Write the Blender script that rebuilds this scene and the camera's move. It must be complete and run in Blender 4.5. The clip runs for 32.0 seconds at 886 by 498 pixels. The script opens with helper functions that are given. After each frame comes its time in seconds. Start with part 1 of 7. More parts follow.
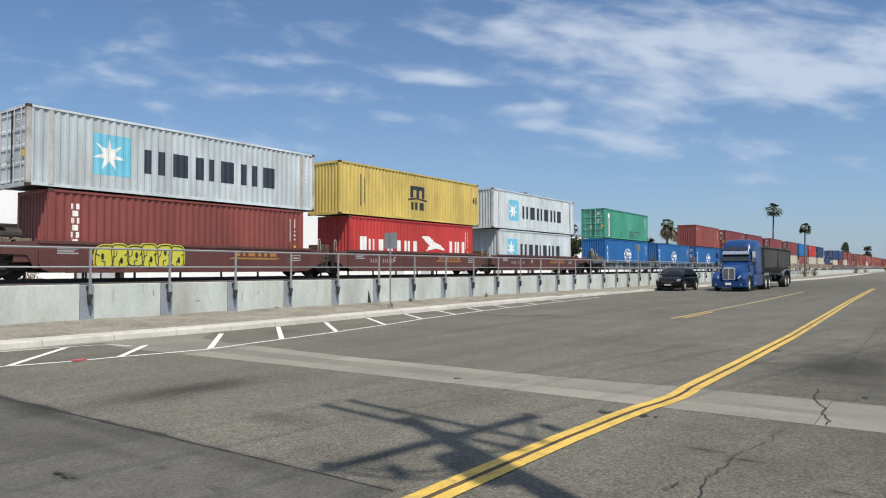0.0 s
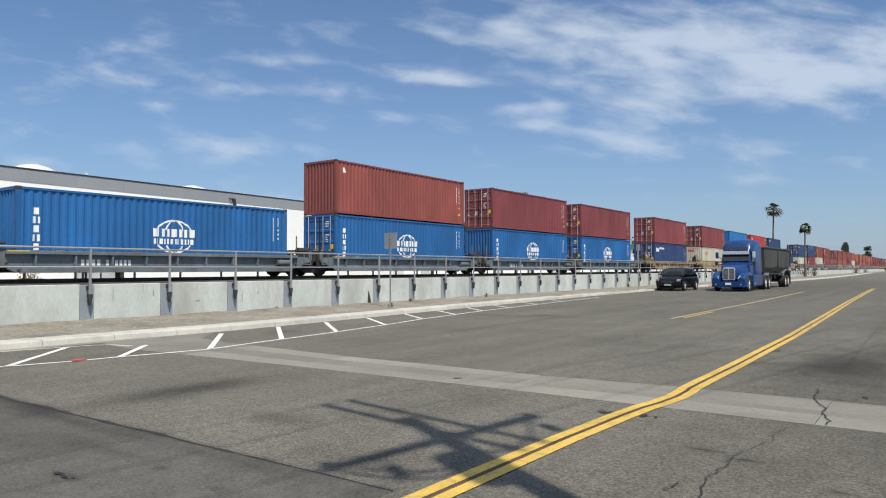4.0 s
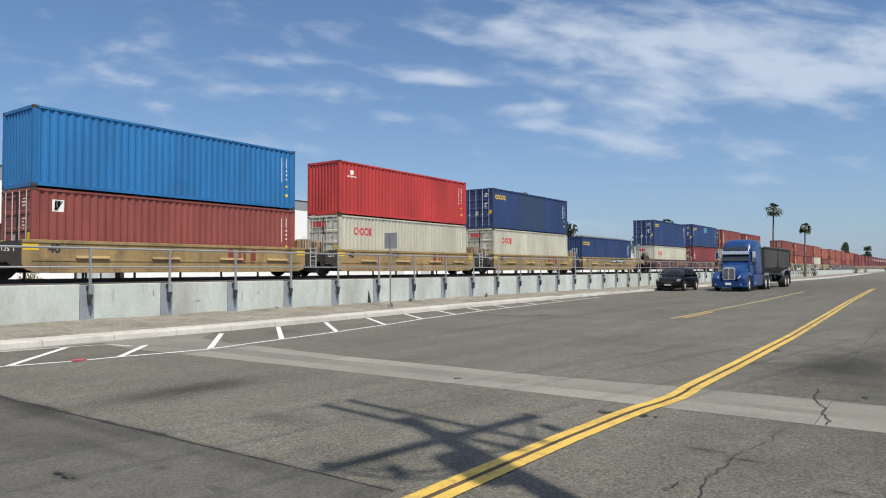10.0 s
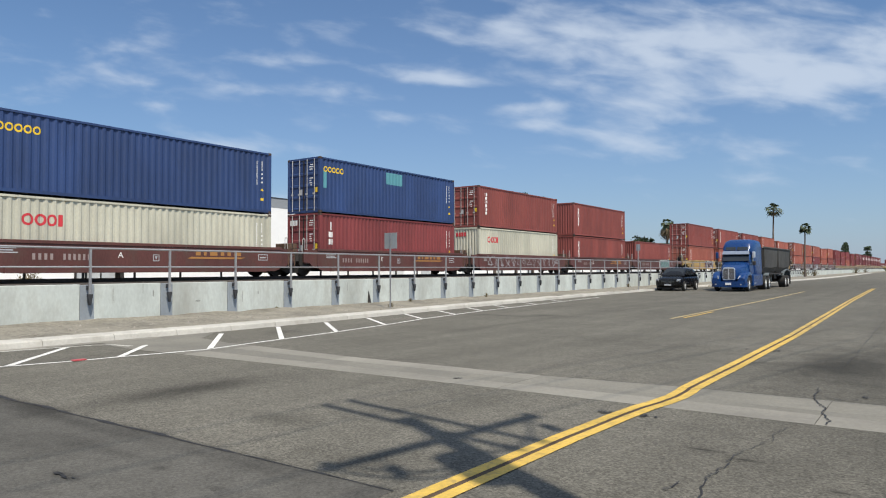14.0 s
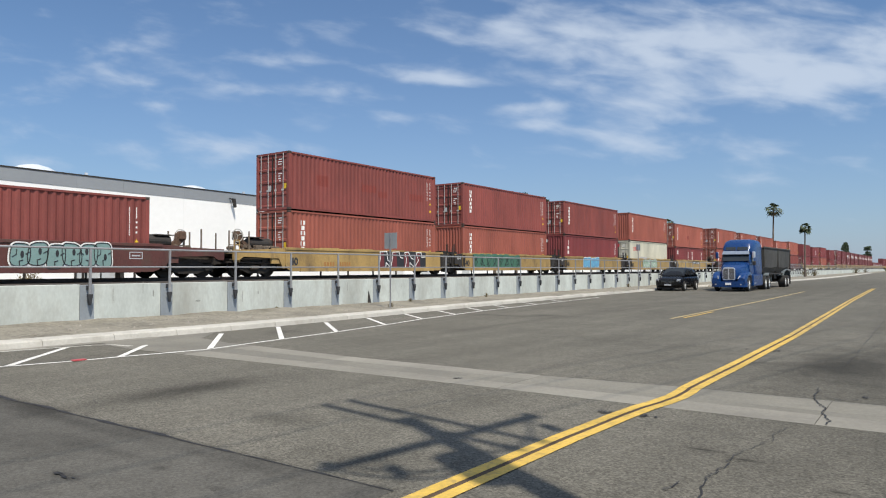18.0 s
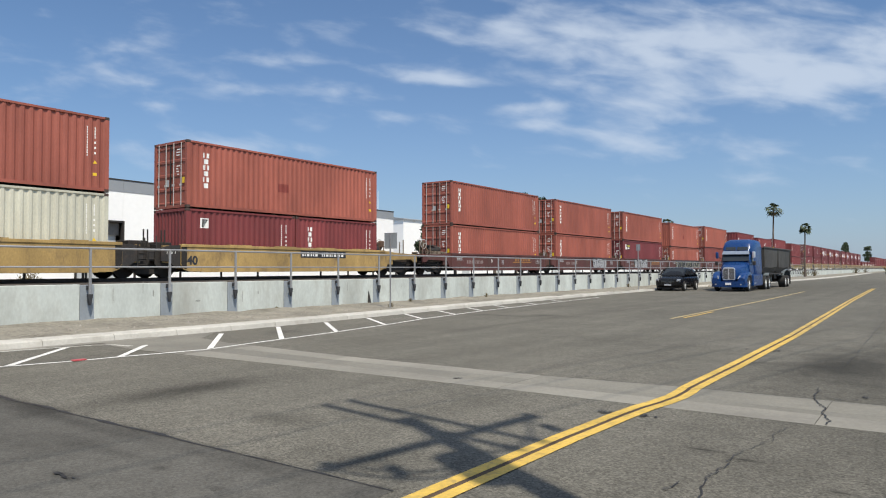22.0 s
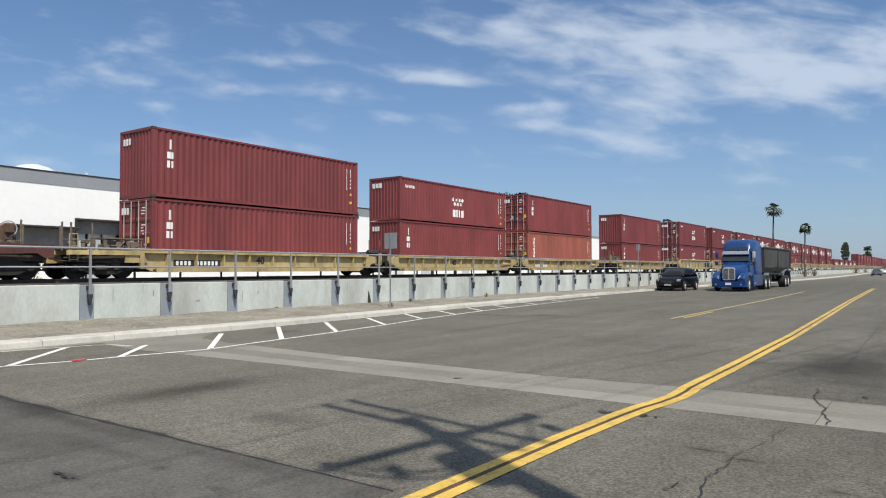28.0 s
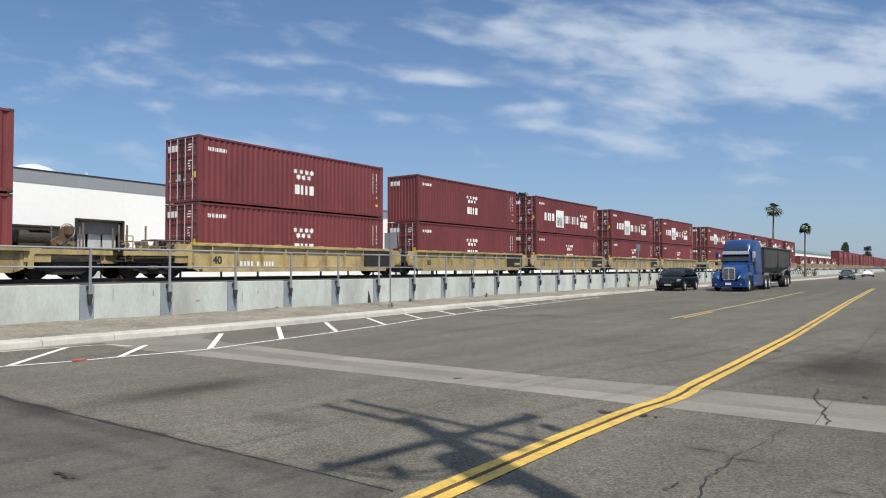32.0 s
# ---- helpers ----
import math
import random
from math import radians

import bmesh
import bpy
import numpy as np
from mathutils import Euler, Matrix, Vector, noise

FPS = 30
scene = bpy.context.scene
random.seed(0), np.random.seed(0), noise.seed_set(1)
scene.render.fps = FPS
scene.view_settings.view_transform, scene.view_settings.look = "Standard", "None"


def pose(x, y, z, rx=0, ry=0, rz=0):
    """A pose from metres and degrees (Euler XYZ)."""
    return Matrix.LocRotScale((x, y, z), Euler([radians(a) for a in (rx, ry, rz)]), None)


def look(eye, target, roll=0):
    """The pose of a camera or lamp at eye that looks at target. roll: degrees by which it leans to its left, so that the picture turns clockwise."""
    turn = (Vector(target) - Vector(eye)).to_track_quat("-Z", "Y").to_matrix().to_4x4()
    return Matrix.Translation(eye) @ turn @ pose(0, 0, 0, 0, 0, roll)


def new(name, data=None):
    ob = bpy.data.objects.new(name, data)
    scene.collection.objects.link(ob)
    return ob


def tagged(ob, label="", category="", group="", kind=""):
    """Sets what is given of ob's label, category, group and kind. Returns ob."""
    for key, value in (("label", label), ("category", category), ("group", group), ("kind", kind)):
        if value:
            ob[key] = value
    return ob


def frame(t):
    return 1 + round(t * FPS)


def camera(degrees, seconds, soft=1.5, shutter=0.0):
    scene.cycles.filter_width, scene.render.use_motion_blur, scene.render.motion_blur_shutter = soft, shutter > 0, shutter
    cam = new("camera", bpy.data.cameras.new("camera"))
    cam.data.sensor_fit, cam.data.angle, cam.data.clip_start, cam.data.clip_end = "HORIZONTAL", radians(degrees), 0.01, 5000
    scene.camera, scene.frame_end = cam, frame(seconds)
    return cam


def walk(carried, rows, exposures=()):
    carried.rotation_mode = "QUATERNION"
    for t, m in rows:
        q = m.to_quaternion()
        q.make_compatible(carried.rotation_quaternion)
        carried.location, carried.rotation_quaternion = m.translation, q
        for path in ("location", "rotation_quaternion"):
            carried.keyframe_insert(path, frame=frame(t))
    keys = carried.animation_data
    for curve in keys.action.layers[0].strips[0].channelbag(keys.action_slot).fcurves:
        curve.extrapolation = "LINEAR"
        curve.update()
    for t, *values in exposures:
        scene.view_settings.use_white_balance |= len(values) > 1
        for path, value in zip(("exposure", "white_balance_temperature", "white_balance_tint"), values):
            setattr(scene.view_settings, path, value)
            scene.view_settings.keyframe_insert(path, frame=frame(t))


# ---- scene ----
# Metres. +Y runs along the railway, +X away from it, the carriageway lies at z = 0.
cam = camera(65.5, 32.0, soft=1.1)
EYE = Vector((0.0, 0.0, 1.68))
YAW, PITCH, ROLL = radians(35.494), radians(1.66), -0.12
AIM = EYE + Vector((-math.sin(YAW) * math.cos(PITCH), math.cos(YAW) * math.cos(PITCH), math.sin(PITCH)))
walk(cam, [(0.0, look(EYE, AIM, ROLL)), (32.0, look(EYE, AIM, ROLL))], exposures=[(0.0, 0.0), (32.0, 0.0)])

# ---- daylight ----
SUN_WAY = Vector((0.87, -0.493, 0.0)).normalized()
SUN_EL = radians(58)
world = bpy.data.worlds.new("sky")
scene.world = world
world.use_nodes = True


def build_sky():
    nt = world.node_tree
    nt.nodes.clear()
    N, Lk = nt.nodes.new, nt.links.new
    out, bg = N("ShaderNodeOutputWorld"), N("ShaderNodeBackground")
    sky = N("ShaderNodeTexSky")
    sky.sky_type, sky.sun_disc = "NISHITA", False
    sky.sun_elevation = SUN_EL
    sky.sun_rotation = math.atan2(SUN_WAY.x, SUN_WAY.y)
    sky.altitude, sky.air_density, sky.dust_density, sky.ozone_density = 20, 1.0, 0.4, 4.5
    bg.inputs["Strength"].default_value = SKY_STRENGTH
    tc = N("ShaderNodeTexCoord")

    def math_(op, a, b=None, c=None, clamp=False):
        n = N("ShaderNodeMath")
        n.operation, n.use_clamp = op, clamp
        for i, v in enumerate((a, b, c)):
            if v is None:
                continue
            if isinstance(v, (int, float)):
                n.inputs[i].default_value = v
            else:
                Lk(v, n.inputs[i])
        return n.outputs[0]

    def dot(v):
        n = N("ShaderNodeVectorMath")
        n.operation = "DOT_PRODUCT"
        Lk(tc.outputs["Generated"], n.inputs[0])
        n.inputs[1].default_value = v
        return n.outputs["Value"]

    # bearing from the street and height over the horizon
    across = dot((math.cos(YAW), math.sin(YAW), 0))
    ahead = math_("MAXIMUM", math_("ABSOLUTE", dot((-math.sin(YAW), math.cos(YAW), 0))), 0.25)
    u = math_("DIVIDE", across, ahead)
    v = math_("DIVIDE", dot((0, 0, 1)), ahead)

    def wisps(su, sv, skew, detail, rough, warp, seed):
        cmb = N("ShaderNodeCombineXYZ")
        Lk(math_("MULTIPLY", math_("ADD", u, math_("MULTIPLY", v, skew)), su), cmb.inputs[0])
        Lk(math_("MULTIPLY", math_("ADD", v, math_("MULTIPLY", u, 0.16)), sv), cmb.inputs[1])
        cmb.inputs[2].default_value = seed
        n = N("ShaderNodeTexNoise")
        n.inputs["Scale"].default_value = 1.0
        n.inputs["Detail"].default_value = detail
        n.inputs["Roughness"].default_value = rough
        n.inputs["Distortion"].default_value = warp
        Lk(cmb.outputs[0], n.inputs["Vector"])
        return n.outputs["Fac"]

    fine = wisps(9.0, 26.0, -0.5, 6, 0.50, 0.22, 3.1)
    broad = wisps(2.4, 7.0, -0.6, 5, 0.55, 0.3, 8.4)
    total = math_("ADD", math_("MULTIPLY", fine, 0.95), math_("MULTIPLY", broad, 0.55))
    # where the high cloud lies thicker: bearing, height, half widths, lean, weight
    thick = None
    for cu, cv, wu, wv, lean, w in CLOUDS:
        du = math_("SUBTRACT", u, cu)
        dv = math_("SUBTRACT", math_("SUBTRACT", v, cv), math_("MULTIPLY", du, lean))
        a = math_("POWER", math_("ABSOLUTE", math_("DIVIDE", du, wu)), 2.0)
        b = math_("POWER", math_("ABSOLUTE", math_("DIVIDE", dv, wv)), 2.0)
        g = math_("MULTIPLY", math_("EXPONENT", math_("MULTIPLY", math_("ADD", a, b), -1.0)), w)
        thick = g if thick is None else math_("ADD", thick, g)
    d = math_("ADD", math_("SUBTRACT", total, 0.895), thick)
    cover = N("ShaderNodeMapRange")
    cover.interpolation_type = "SMOOTHSTEP"
    Lk(d, cover.inputs["Value"])
    cover.inputs["From Min"].default_value, cover.inputs["From Max"].default_value = -0.12, 0.36
    cover.inputs["To Min"].default_value, cover.inputs["To Max"].default_value = 0.035, 0.78
    # thin haze near the horizon
    haze = math_("MULTIPLY", math_("EXPONENT", math_("MULTIPLY", math_("ABSOLUTE", v), -6.0)), 0.72)
    mixh = N("ShaderNodeMixRGB")
    Lk(haze, mixh.inputs["Fac"])
    tint = N("ShaderNodeMixRGB")
    tint.blend_type = "MULTIPLY"
    tint.inputs["Fac"].default_value = 1.0
    Lk(sky.outputs[0], tint.inputs["Color1"])
    tint.inputs["Color2"].default_value = SKY_TINT
    Lk(tint.outputs[0], mixh.inputs["Color1"])
    mixh.inputs["Color2"].default_value = HAZE
    mixc = N("ShaderNodeMixRGB")
    # unseen cloud added overhead, above the view, to lift and whiten the shadows
    fill_veil = N("ShaderNodeMapRange")
    fill_veil.interpolation_type = "SMOOTHSTEP"
    Lk(v, fill_veil.inputs["Value"])
    fill_veil.inputs["From Min"].default_value, fill_veil.inputs["From Max"].default_value = 0.45, 1.3
    fill_veil.inputs["To Max"].default_value = 0.75
    Lk(math_("MAXIMUM", cover.outputs[0], math_("MULTIPLY", fill_veil.outputs[0], math_("ADD", broad, 0.3))), mixc.inputs["Fac"])
    Lk(mixh.outputs[0], mixc.inputs["Color1"])
    mixc.inputs["Color2"].default_value = CLOUD
    Lk(mixc.outputs[0], bg.inputs["Color"])
    Lk(bg.outputs[0], out.inputs["Surface"])


SKY_STRENGTH = 0.10
SKY_TINT = (0.785, 0.985, 1.112, 1)
HAZE = (3.38, 3.96, 5.44, 1)
CLOUD = (6.3, 7.15, 8.35, 1)
CLOUDS = [(0.226, 0.345, 0.11, 0.05, 0, 0.14), (0.3, 0.321, 0.17, 0.045, -0.05, 0.26), (0.506, 0.334, 0.2, 0.07, 0, 0.28), (0.399, 0.26, 0.17, 0.028, 0.05, 0.24), (0.596, 0.284, 0.12, 0.06, 0, 0.22),
          (0.144, 0.35, 0.1, 0.03, -0.1, 0.13), (0.013, 0.34, 0.085, 0.013, -0.28, 0.24), (0.005, 0.276, 0.075, 0.011, -0.05, 0.3), (0.12, 0.283, 0.06, 0.014, -0.35, 0.18),
          (0.149, 0.238, 0.055, 0.009, 0.05, 0.22), (0.247, 0.189, 0.11, 0.024, -0.22, 0.3), (0.128, 0.21, 0.05, 0.012, 0, 0.18), (0.374, 0.217, 0.07, 0.007, -0.1, 0.12),
          (-0.488, 0.321, 0.06, 0.008, 0, 0.15), (-0.484, 0.283, 0.08, 0.018, 0, 0.2), (-0.233, 0.263, 0.085, 0.011, -0.03, 0.2), (-0.196, 0.215, 0.045, 0.024, -0.4, 0.15),
          (-0.397, 0.243, 0.045, 0.012, 0.1, 0.15), (-0.241, 0.309, 0.06, 0.01, 0, 0.13), (-0.102, 0.324, 0.07, 0.006, -0.2, 0.1), (-0.619, 0.264, 0.05, 0.012, 0, 0.12),
          (0.062, 0.148, 0.05, 0.007, 0, 0.1), (-0.37, 0.166, 0.075, 0.026, -0.05, 0.20), (-0.60, 0.150, 0.08, 0.02, 0, 0.12), (-0.30, 0.232, 0.05, 0.012, 0.2, 0.12), (-0.06, 0.225, 0.05, 0.010, 0, 0.10), (0.58, 0.156, 0.06, 0.008, 0, 0.14)]
build_sky()
sun = new("sun", bpy.data.lights.new("sun", "SUN"))
sun.data.energy, sun.data.angle, sun.data.color = 5.0, radians(0.7), (1.0, 0.925, 0.80)
sun.matrix_world = look(Vector((0, 0, 60)) + SUN_WAY * 40 * math.cos(SUN_EL) + Vector((0, 0, 40 * math.sin(SUN_EL))), (0, 0, 60))

# ---- materials ----
def shade(name, color, rough=0.6, metal=0.0, grain=8.0, vary=0.12, blot=0.6, blot_vary=0.15, bump=0.0, bump_scale=60.0,
          dirt=None, dirt_amount=0.0, dirt_scale=2.0, stretch=(1, 1, 1), per_object=0.0, coat=0.0, spec=0.5):
    """A surface with fine grain, broad blotches, optional stains and relief, in metres."""
    m = bpy.data.materials.new(name)
    m.use_nodes = True
    nt = m.node_tree
    N, Lk = nt.nodes.new, nt.links.new
    b = nt.nodes["Principled BSDF"]
    b.inputs["Roughness"].default_value, b.inputs["Metallic"].default_value = rough, metal
    b.inputs["Specular IOR Level"].default_value = spec
    if coat:
        b.inputs["Coat Weight"].default_value, b.inputs["Coat Roughness"].default_value = coat, 0.08
    tc = N("ShaderNodeTexCoord")
    mp = N("ShaderNodeMapping")
    mp.inputs["Scale"].default_value = stretch
    Lk(tc.outputs["Object"], mp.inputs["Vector"])
    off = N("ShaderNodeVectorMath")
    off.operation = "ADD"
    Lk(mp.outputs[0], off.inputs[0])
    info = N("ShaderNodeObjectInfo")
    far = N("ShaderNodeVectorMath")
    far.operation = "SCALE"
    far.inputs[0].default_value = (37.0, 91.0, 53.0)
    Lk(info.outputs["Random"], far.inputs["Scale"])
    Lk(far.outputs[0], off.inputs[1])

    def noise_(scale, detail, rough_=0.55):
        n = N("ShaderNodeTexNoise")
        n.inputs["Scale"].default_value, n.inputs["Detail"].default_value, n.inputs["Roughness"].default_value = scale, detail, rough_
        Lk(off.outputs[0], n.inputs["Vector"])
        return n.outputs["Fac"]

    def ranged(fac, lo, hi, a=0.3, c=0.7):
        r = N("ShaderNodeMapRange")
        Lk(fac, r.inputs["Value"])
        r.inputs["From Min"].default_value, r.inputs["From Max"].default_value = a, c
        r.inputs["To Min"].default_value, r.inputs["To Max"].default_value = lo, hi
        return r.outputs[0]

    def mult(a, c):
        n = N("ShaderNodeMath")
        n.operation = "MULTIPLY"
        Lk(a, n.inputs[0])
        Lk(c, n.inputs[1])
        return n.outputs[0]

    f = mult(ranged(noise_(grain, 4), 1 - vary, 1 + vary), ranged(noise_(blot, 4), 1 - blot_vary, 1 + blot_vary))
    if per_object:
        f = mult(f, ranged(info.outputs["Random"], 1 - per_object, 1 + per_object, 0, 1))
    sc = N("ShaderNodeVectorMath")
    sc.operation = "SCALE"
    sc.inputs[0].default_value = color[:3]
    Lk(f, sc.inputs["Scale"])
    col = sc.outputs[0]
    if dirt:
        mx = N("ShaderNodeMixRGB")
        Lk(ranged(noise_(dirt_scale, 8, 0.7), 0, dirt_amount, 0.48, 0.72), mx.inputs["Fac"])
        Lk(col, mx.inputs["Color1"])
        mx.inputs["Color2"].default_value = (*dirt, 1)
        col = mx.outputs[0]
    Lk(col, b.inputs["Base Color"])
    Lk(ranged(noise_(grain * 0.7, 3), max(rough - 0.1, 0.02), min(rough + 0.1, 1)), b.inputs["Roughness"])
    if bump:
        bp = N("ShaderNodeBump")
        bp.inputs["Strength"].default_value, bp.inputs["Distance"].default_value = 0.6, bump
        Lk(noise_(bump_scale, 5, 0.6), bp.inputs["Height"])
        Lk(bp.outputs[0], b.inputs["Normal"])
    return m


RUST = (0.10, 0.045, 0.025)
M = {}
# container paints
for key, col, dirt, amount in (
        ("red_brown", (0.190, 0.038, 0.039), (0.10, 0.03, 0.03), 0.35), ("maroon", (0.160, 0.033, 0.037), (0.09, 0.025, 0.026), 0.35),
        ("orange_brown", (0.310, 0.090, 0.062), (0.18, 0.05, 0.035), 0.40), ("brick", (0.228, 0.057, 0.047), (0.12, 0.035, 0.03), 0.40),
        ("wine", (0.203, 0.046, 0.051), (0.11, 0.03, 0.035), 0.35),
        ("blue", (0.012, 0.115, 0.330), (0.02, 0.07, 0.18), 0.30), ("sky_blue", (0.015, 0.145, 0.370), (0.02, 0.08, 0.2), 0.30),
        ("navy", (0.022, 0.050, 0.150), (0.02, 0.035, 0.08), 0.35), ("red", (0.430, 0.036, 0.034), (0.25, 0.04, 0.04), 0.30),
        ("cream", (0.50, 0.49, 0.40), (0.34, 0.30, 0.23), 0.22), ("silver", (0.53, 0.592, 0.625), (0.30, 0.25, 0.20), 0.50),
        ("mustard", (0.60, 0.455, 0.125), (0.30, 0.19, 0.06), 0.45), ("green", (0.060, 0.315, 0.225), (0.06, 0.13, 0.09), 0.40)):
    M[key] = shade(key + "_container_paint", col, rough=0.58, grain=26, vary=0.08, blot=0.55, blot_vary=0.22, dirt=dirt, dirt_amount=amount,
                   dirt_scale=1.4, stretch=(1, 1, 0.35), per_object=0.09)
for key, col in (("tan_car", (0.325, 0.225, 0.098)), ("yellow_car", (0.365, 0.245, 0.090)), ("pale_car", (0.42, 0.325, 0.150)), ("brown_car", (0.103, 0.036, 0.031)), ("grey_car", (0.125, 0.155, 0.175))):
    M[key] = shade(key + "_paint", col, rough=0.6, grain=20, vary=0.14, blot=0.6, blot_vary=0.24, dirt=(0.085, 0.06, 0.045), dirt_amount=0.75,
                   dirt_scale=1.5, stretch=(1, 1, 0.5), per_object=0.06)
M["rusty_silver"] = shade("rust_streaked_silver_paint", (0.46, 0.46, 0.44), rough=0.6, grain=20, vary=0.1, dirt=(0.17, 0.09, 0.05), dirt_amount=0.9, dirt_scale=2.2, stretch=(1, 1, 0.4))
M["rusty_gear"] = shade("rusty_brake_gear", (0.12, 0.07, 0.045), rough=0.8, grain=12, vary=0.3, dirt=(0.03, 0.025, 0.022), dirt_amount=0.8, dirt_scale=5)
M["dusty_gear"] = shade("dusty_brake_gear", (0.16, 0.125, 0.095), rough=0.8, grain=12, vary=0.3, dirt=(0.05, 0.04, 0.035), dirt_amount=0.8, dirt_scale=5)
M["rigging"] = shade("dusty_black_rigging", (0.042, 0.034, 0.028), rough=0.85, grain=14, vary=0.3, dirt=(0.11, 0.082, 0.06), dirt_amount=0.7, dirt_scale=5)
M["rusty_tan"] = shade("rust_stained_tan_paint", (0.27, 0.185, 0.105), rough=0.75, grain=14, vary=0.2, blot=1.5, blot_vary=0.25, dirt=(0.09, 0.045, 0.025), dirt_amount=0.9, dirt_scale=3)
M["bogie"] = shade("bogie_black_steel", (0.017, 0.0145, 0.0125), rough=0.8, grain=30, vary=0.3, dirt=(0.055, 0.040, 0.030), dirt_amount=0.6, dirt_scale=6)
M["car_dark"] = shade("dark_painted_steel", (0.030, 0.027, 0.025), rough=0.65, grain=20, vary=0.25, dirt=(0.08, 0.05, 0.035), dirt_amount=0.5, dirt_scale=4)
M["wheel_steel"] = shade("worn_wheel_steel", (0.020, 0.016, 0.013), rough=0.7, metal=0.2, grain=30, vary=0.2)
M["bar_steel"] = shade("galvanised_bar", (0.55, 0.53, 0.50), rough=0.45, metal=0.4, grain=30, vary=0.12)
M["casting"] = shade("corner_casting_steel", (0.055, 0.038, 0.032), rough=0.7, grain=30, vary=0.3, dirt=RUST, dirt_amount=0.5, dirt_scale=9)
for key, col in (("white_mark", (0.78, 0.78, 0.76)), ("black_mark", (0.025, 0.027, 0.032)), ("yellow_mark", (0.75, 0.50, 0.03)), ("red_mark", (0.55, 0.035, 0.05)),
                 ("navy_mark", (0.025, 0.032, 0.05)), ("cyan_mark", (0.16, 0.50, 0.66)), ("pink_mark", (0.5, 0.25, 0.27)), ("lime_mark", (0.55, 0.52, 0.06)),
                 ("teal_mark", (0.19, 0.30, 0.29)), ("mint_mark", (0.27, 0.40, 0.30)), ("azure_mark", (0.14, 0.36, 0.58)), ("dark_green_mark", (0.03, 0.05, 0.03)),
                 ("faint_yellow", (0.52, 0.50, 0.34)), ("faint_mark", (0.30, 0.24, 0.23)), ("grey_mark", (0.42, 0.43, 0.45)), ("patch_green", (0.06, 0.16, 0.11)), ("patch_teal", (0.09, 0.28, 0.33)), ("patch_navy", (0.024, 0.050, 0.105)),
                 ("patch_rust", (0.21, 0.04, 0.03)), ("gold_mark", (0.36, 0.17, 0.05))):
    M[key] = shade(key, col, rough=0.6, grain=18, vary=0.06, blot=1.5, blot_vary=0.08)
# place
M["asphalt"] = None
M["concrete"] = shade("cast_concrete", (0.505, 0.542, 0.514), rough=0.85, stretch=(1, 1, 0.45), grain=14, vary=0.07, blot=0.8, blot_vary=0.15, bump=0.004, bump_scale=40, dirt=(0.27, 0.25, 0.21), dirt_amount=0.5, dirt_scale=0.9, per_object=0.04)
M["kerb"] = shade("kerb_concrete", (0.46, 0.445, 0.405), rough=0.9, grain=18, vary=0.08, blot=0.8, blot_vary=0.12, bump=0.006, bump_scale=30, dirt=(0.25, 0.22, 0.18), dirt_amount=0.55, dirt_scale=1.5, per_object=0.05)
M["gutter_dirty"] = shade("dirty_gutter_concrete", (0.182, 0.173, 0.146), rough=0.9, grain=20, vary=0.10, blot=0.5, blot_vary=0.15, bump=0.004, bump_scale=50, dirt=(0.115, 0.11, 0.10), dirt_amount=0.6, dirt_scale=0.9, per_object=0.06)
M["gutter"] = shade("gutter_concrete", (0.222, 0.211, 0.180), rough=0.9, grain=20, vary=0.08, blot=0.5, blot_vary=0.15, bump=0.004, bump_scale=50, dirt=(0.15, 0.14, 0.125), dirt_amount=0.6, dirt_scale=0.8, per_object=0.08)
M["pilaster"] = shade("grey_painted_pilaster", (0.25, 0.28, 0.31), rough=0.75, grain=14, vary=0.06, blot=1.2, blot_vary=0.1, per_object=0.04)
M["galv"] = shade("galvanised_rail", (0.36, 0.36, 0.37), rough=0.5, metal=0.5, grain=25, vary=0.12)
M["stain"] = shade("damp_concrete_stain", (0.30, 0.31, 0.29), rough=0.9, grain=14, vary=0.15)
M["bracket"] = shade("dark_bracket_steel", (0.045, 0.046, 0.050), rough=0.6, metal=0.2, grain=25, vary=0.15)
M["dirt"] = shade("dry_dirt", (0.200, 0.184, 0.148), rough=0.95, grain=9, vary=0.26, blot=0.7, blot_vary=0.28, bump=0.05, bump_scale=7, dirt=(0.30, 0.28, 0.235), dirt_amount=0.6, dirt_scale=2.5)
M["ballast"] = shade("dark_ballast", (0.060, 0.052, 0.047), rough=0.95, grain=14, vary=0.4, blot=0.6, blot_vary=0.2, bump=0.05, bump_scale=16)
M["rail_steel"] = shade("rusty_rail", (0.045, 0.030, 0.024), rough=0.6, grain=20, vary=0.25)
M["road_white"] = shade("worn_white_road_paint", (0.70, 0.69, 0.66), rough=0.75, grain=30, vary=0.10, blot=1.5, blot_vary=0.1, dirt=(0.18, 0.175, 0.165), dirt_amount=0.55, dirt_scale=7)
M["road_yellow_mid"] = shade("half_worn_yellow_paint", (0.50, 0.345, 0.085), rough=0.72, grain=30, vary=0.1, blot=1.2, blot_vary=0.12, dirt=(0.15, 0.13, 0.09), dirt_amount=0.85, dirt_scale=2.2)
M["road_yellow_worn"] = shade("badly_worn_yellow_paint", (0.40, 0.32, 0.15), rough=0.75, grain=30, vary=0.1, blot=1.2, blot_vary=0.15, dirt=(0.15, 0.135, 0.10), dirt_amount=0.95, dirt_scale=1.6)
M["road_yellow"] = shade("worn_yellow_road_paint", (0.58, 0.385, 0.075), rough=0.7, grain=30, vary=0.12, blot=1.2, blot_vary=0.12, dirt=(0.20, 0.15, 0.075), dirt_amount=0.7, dirt_scale=9)
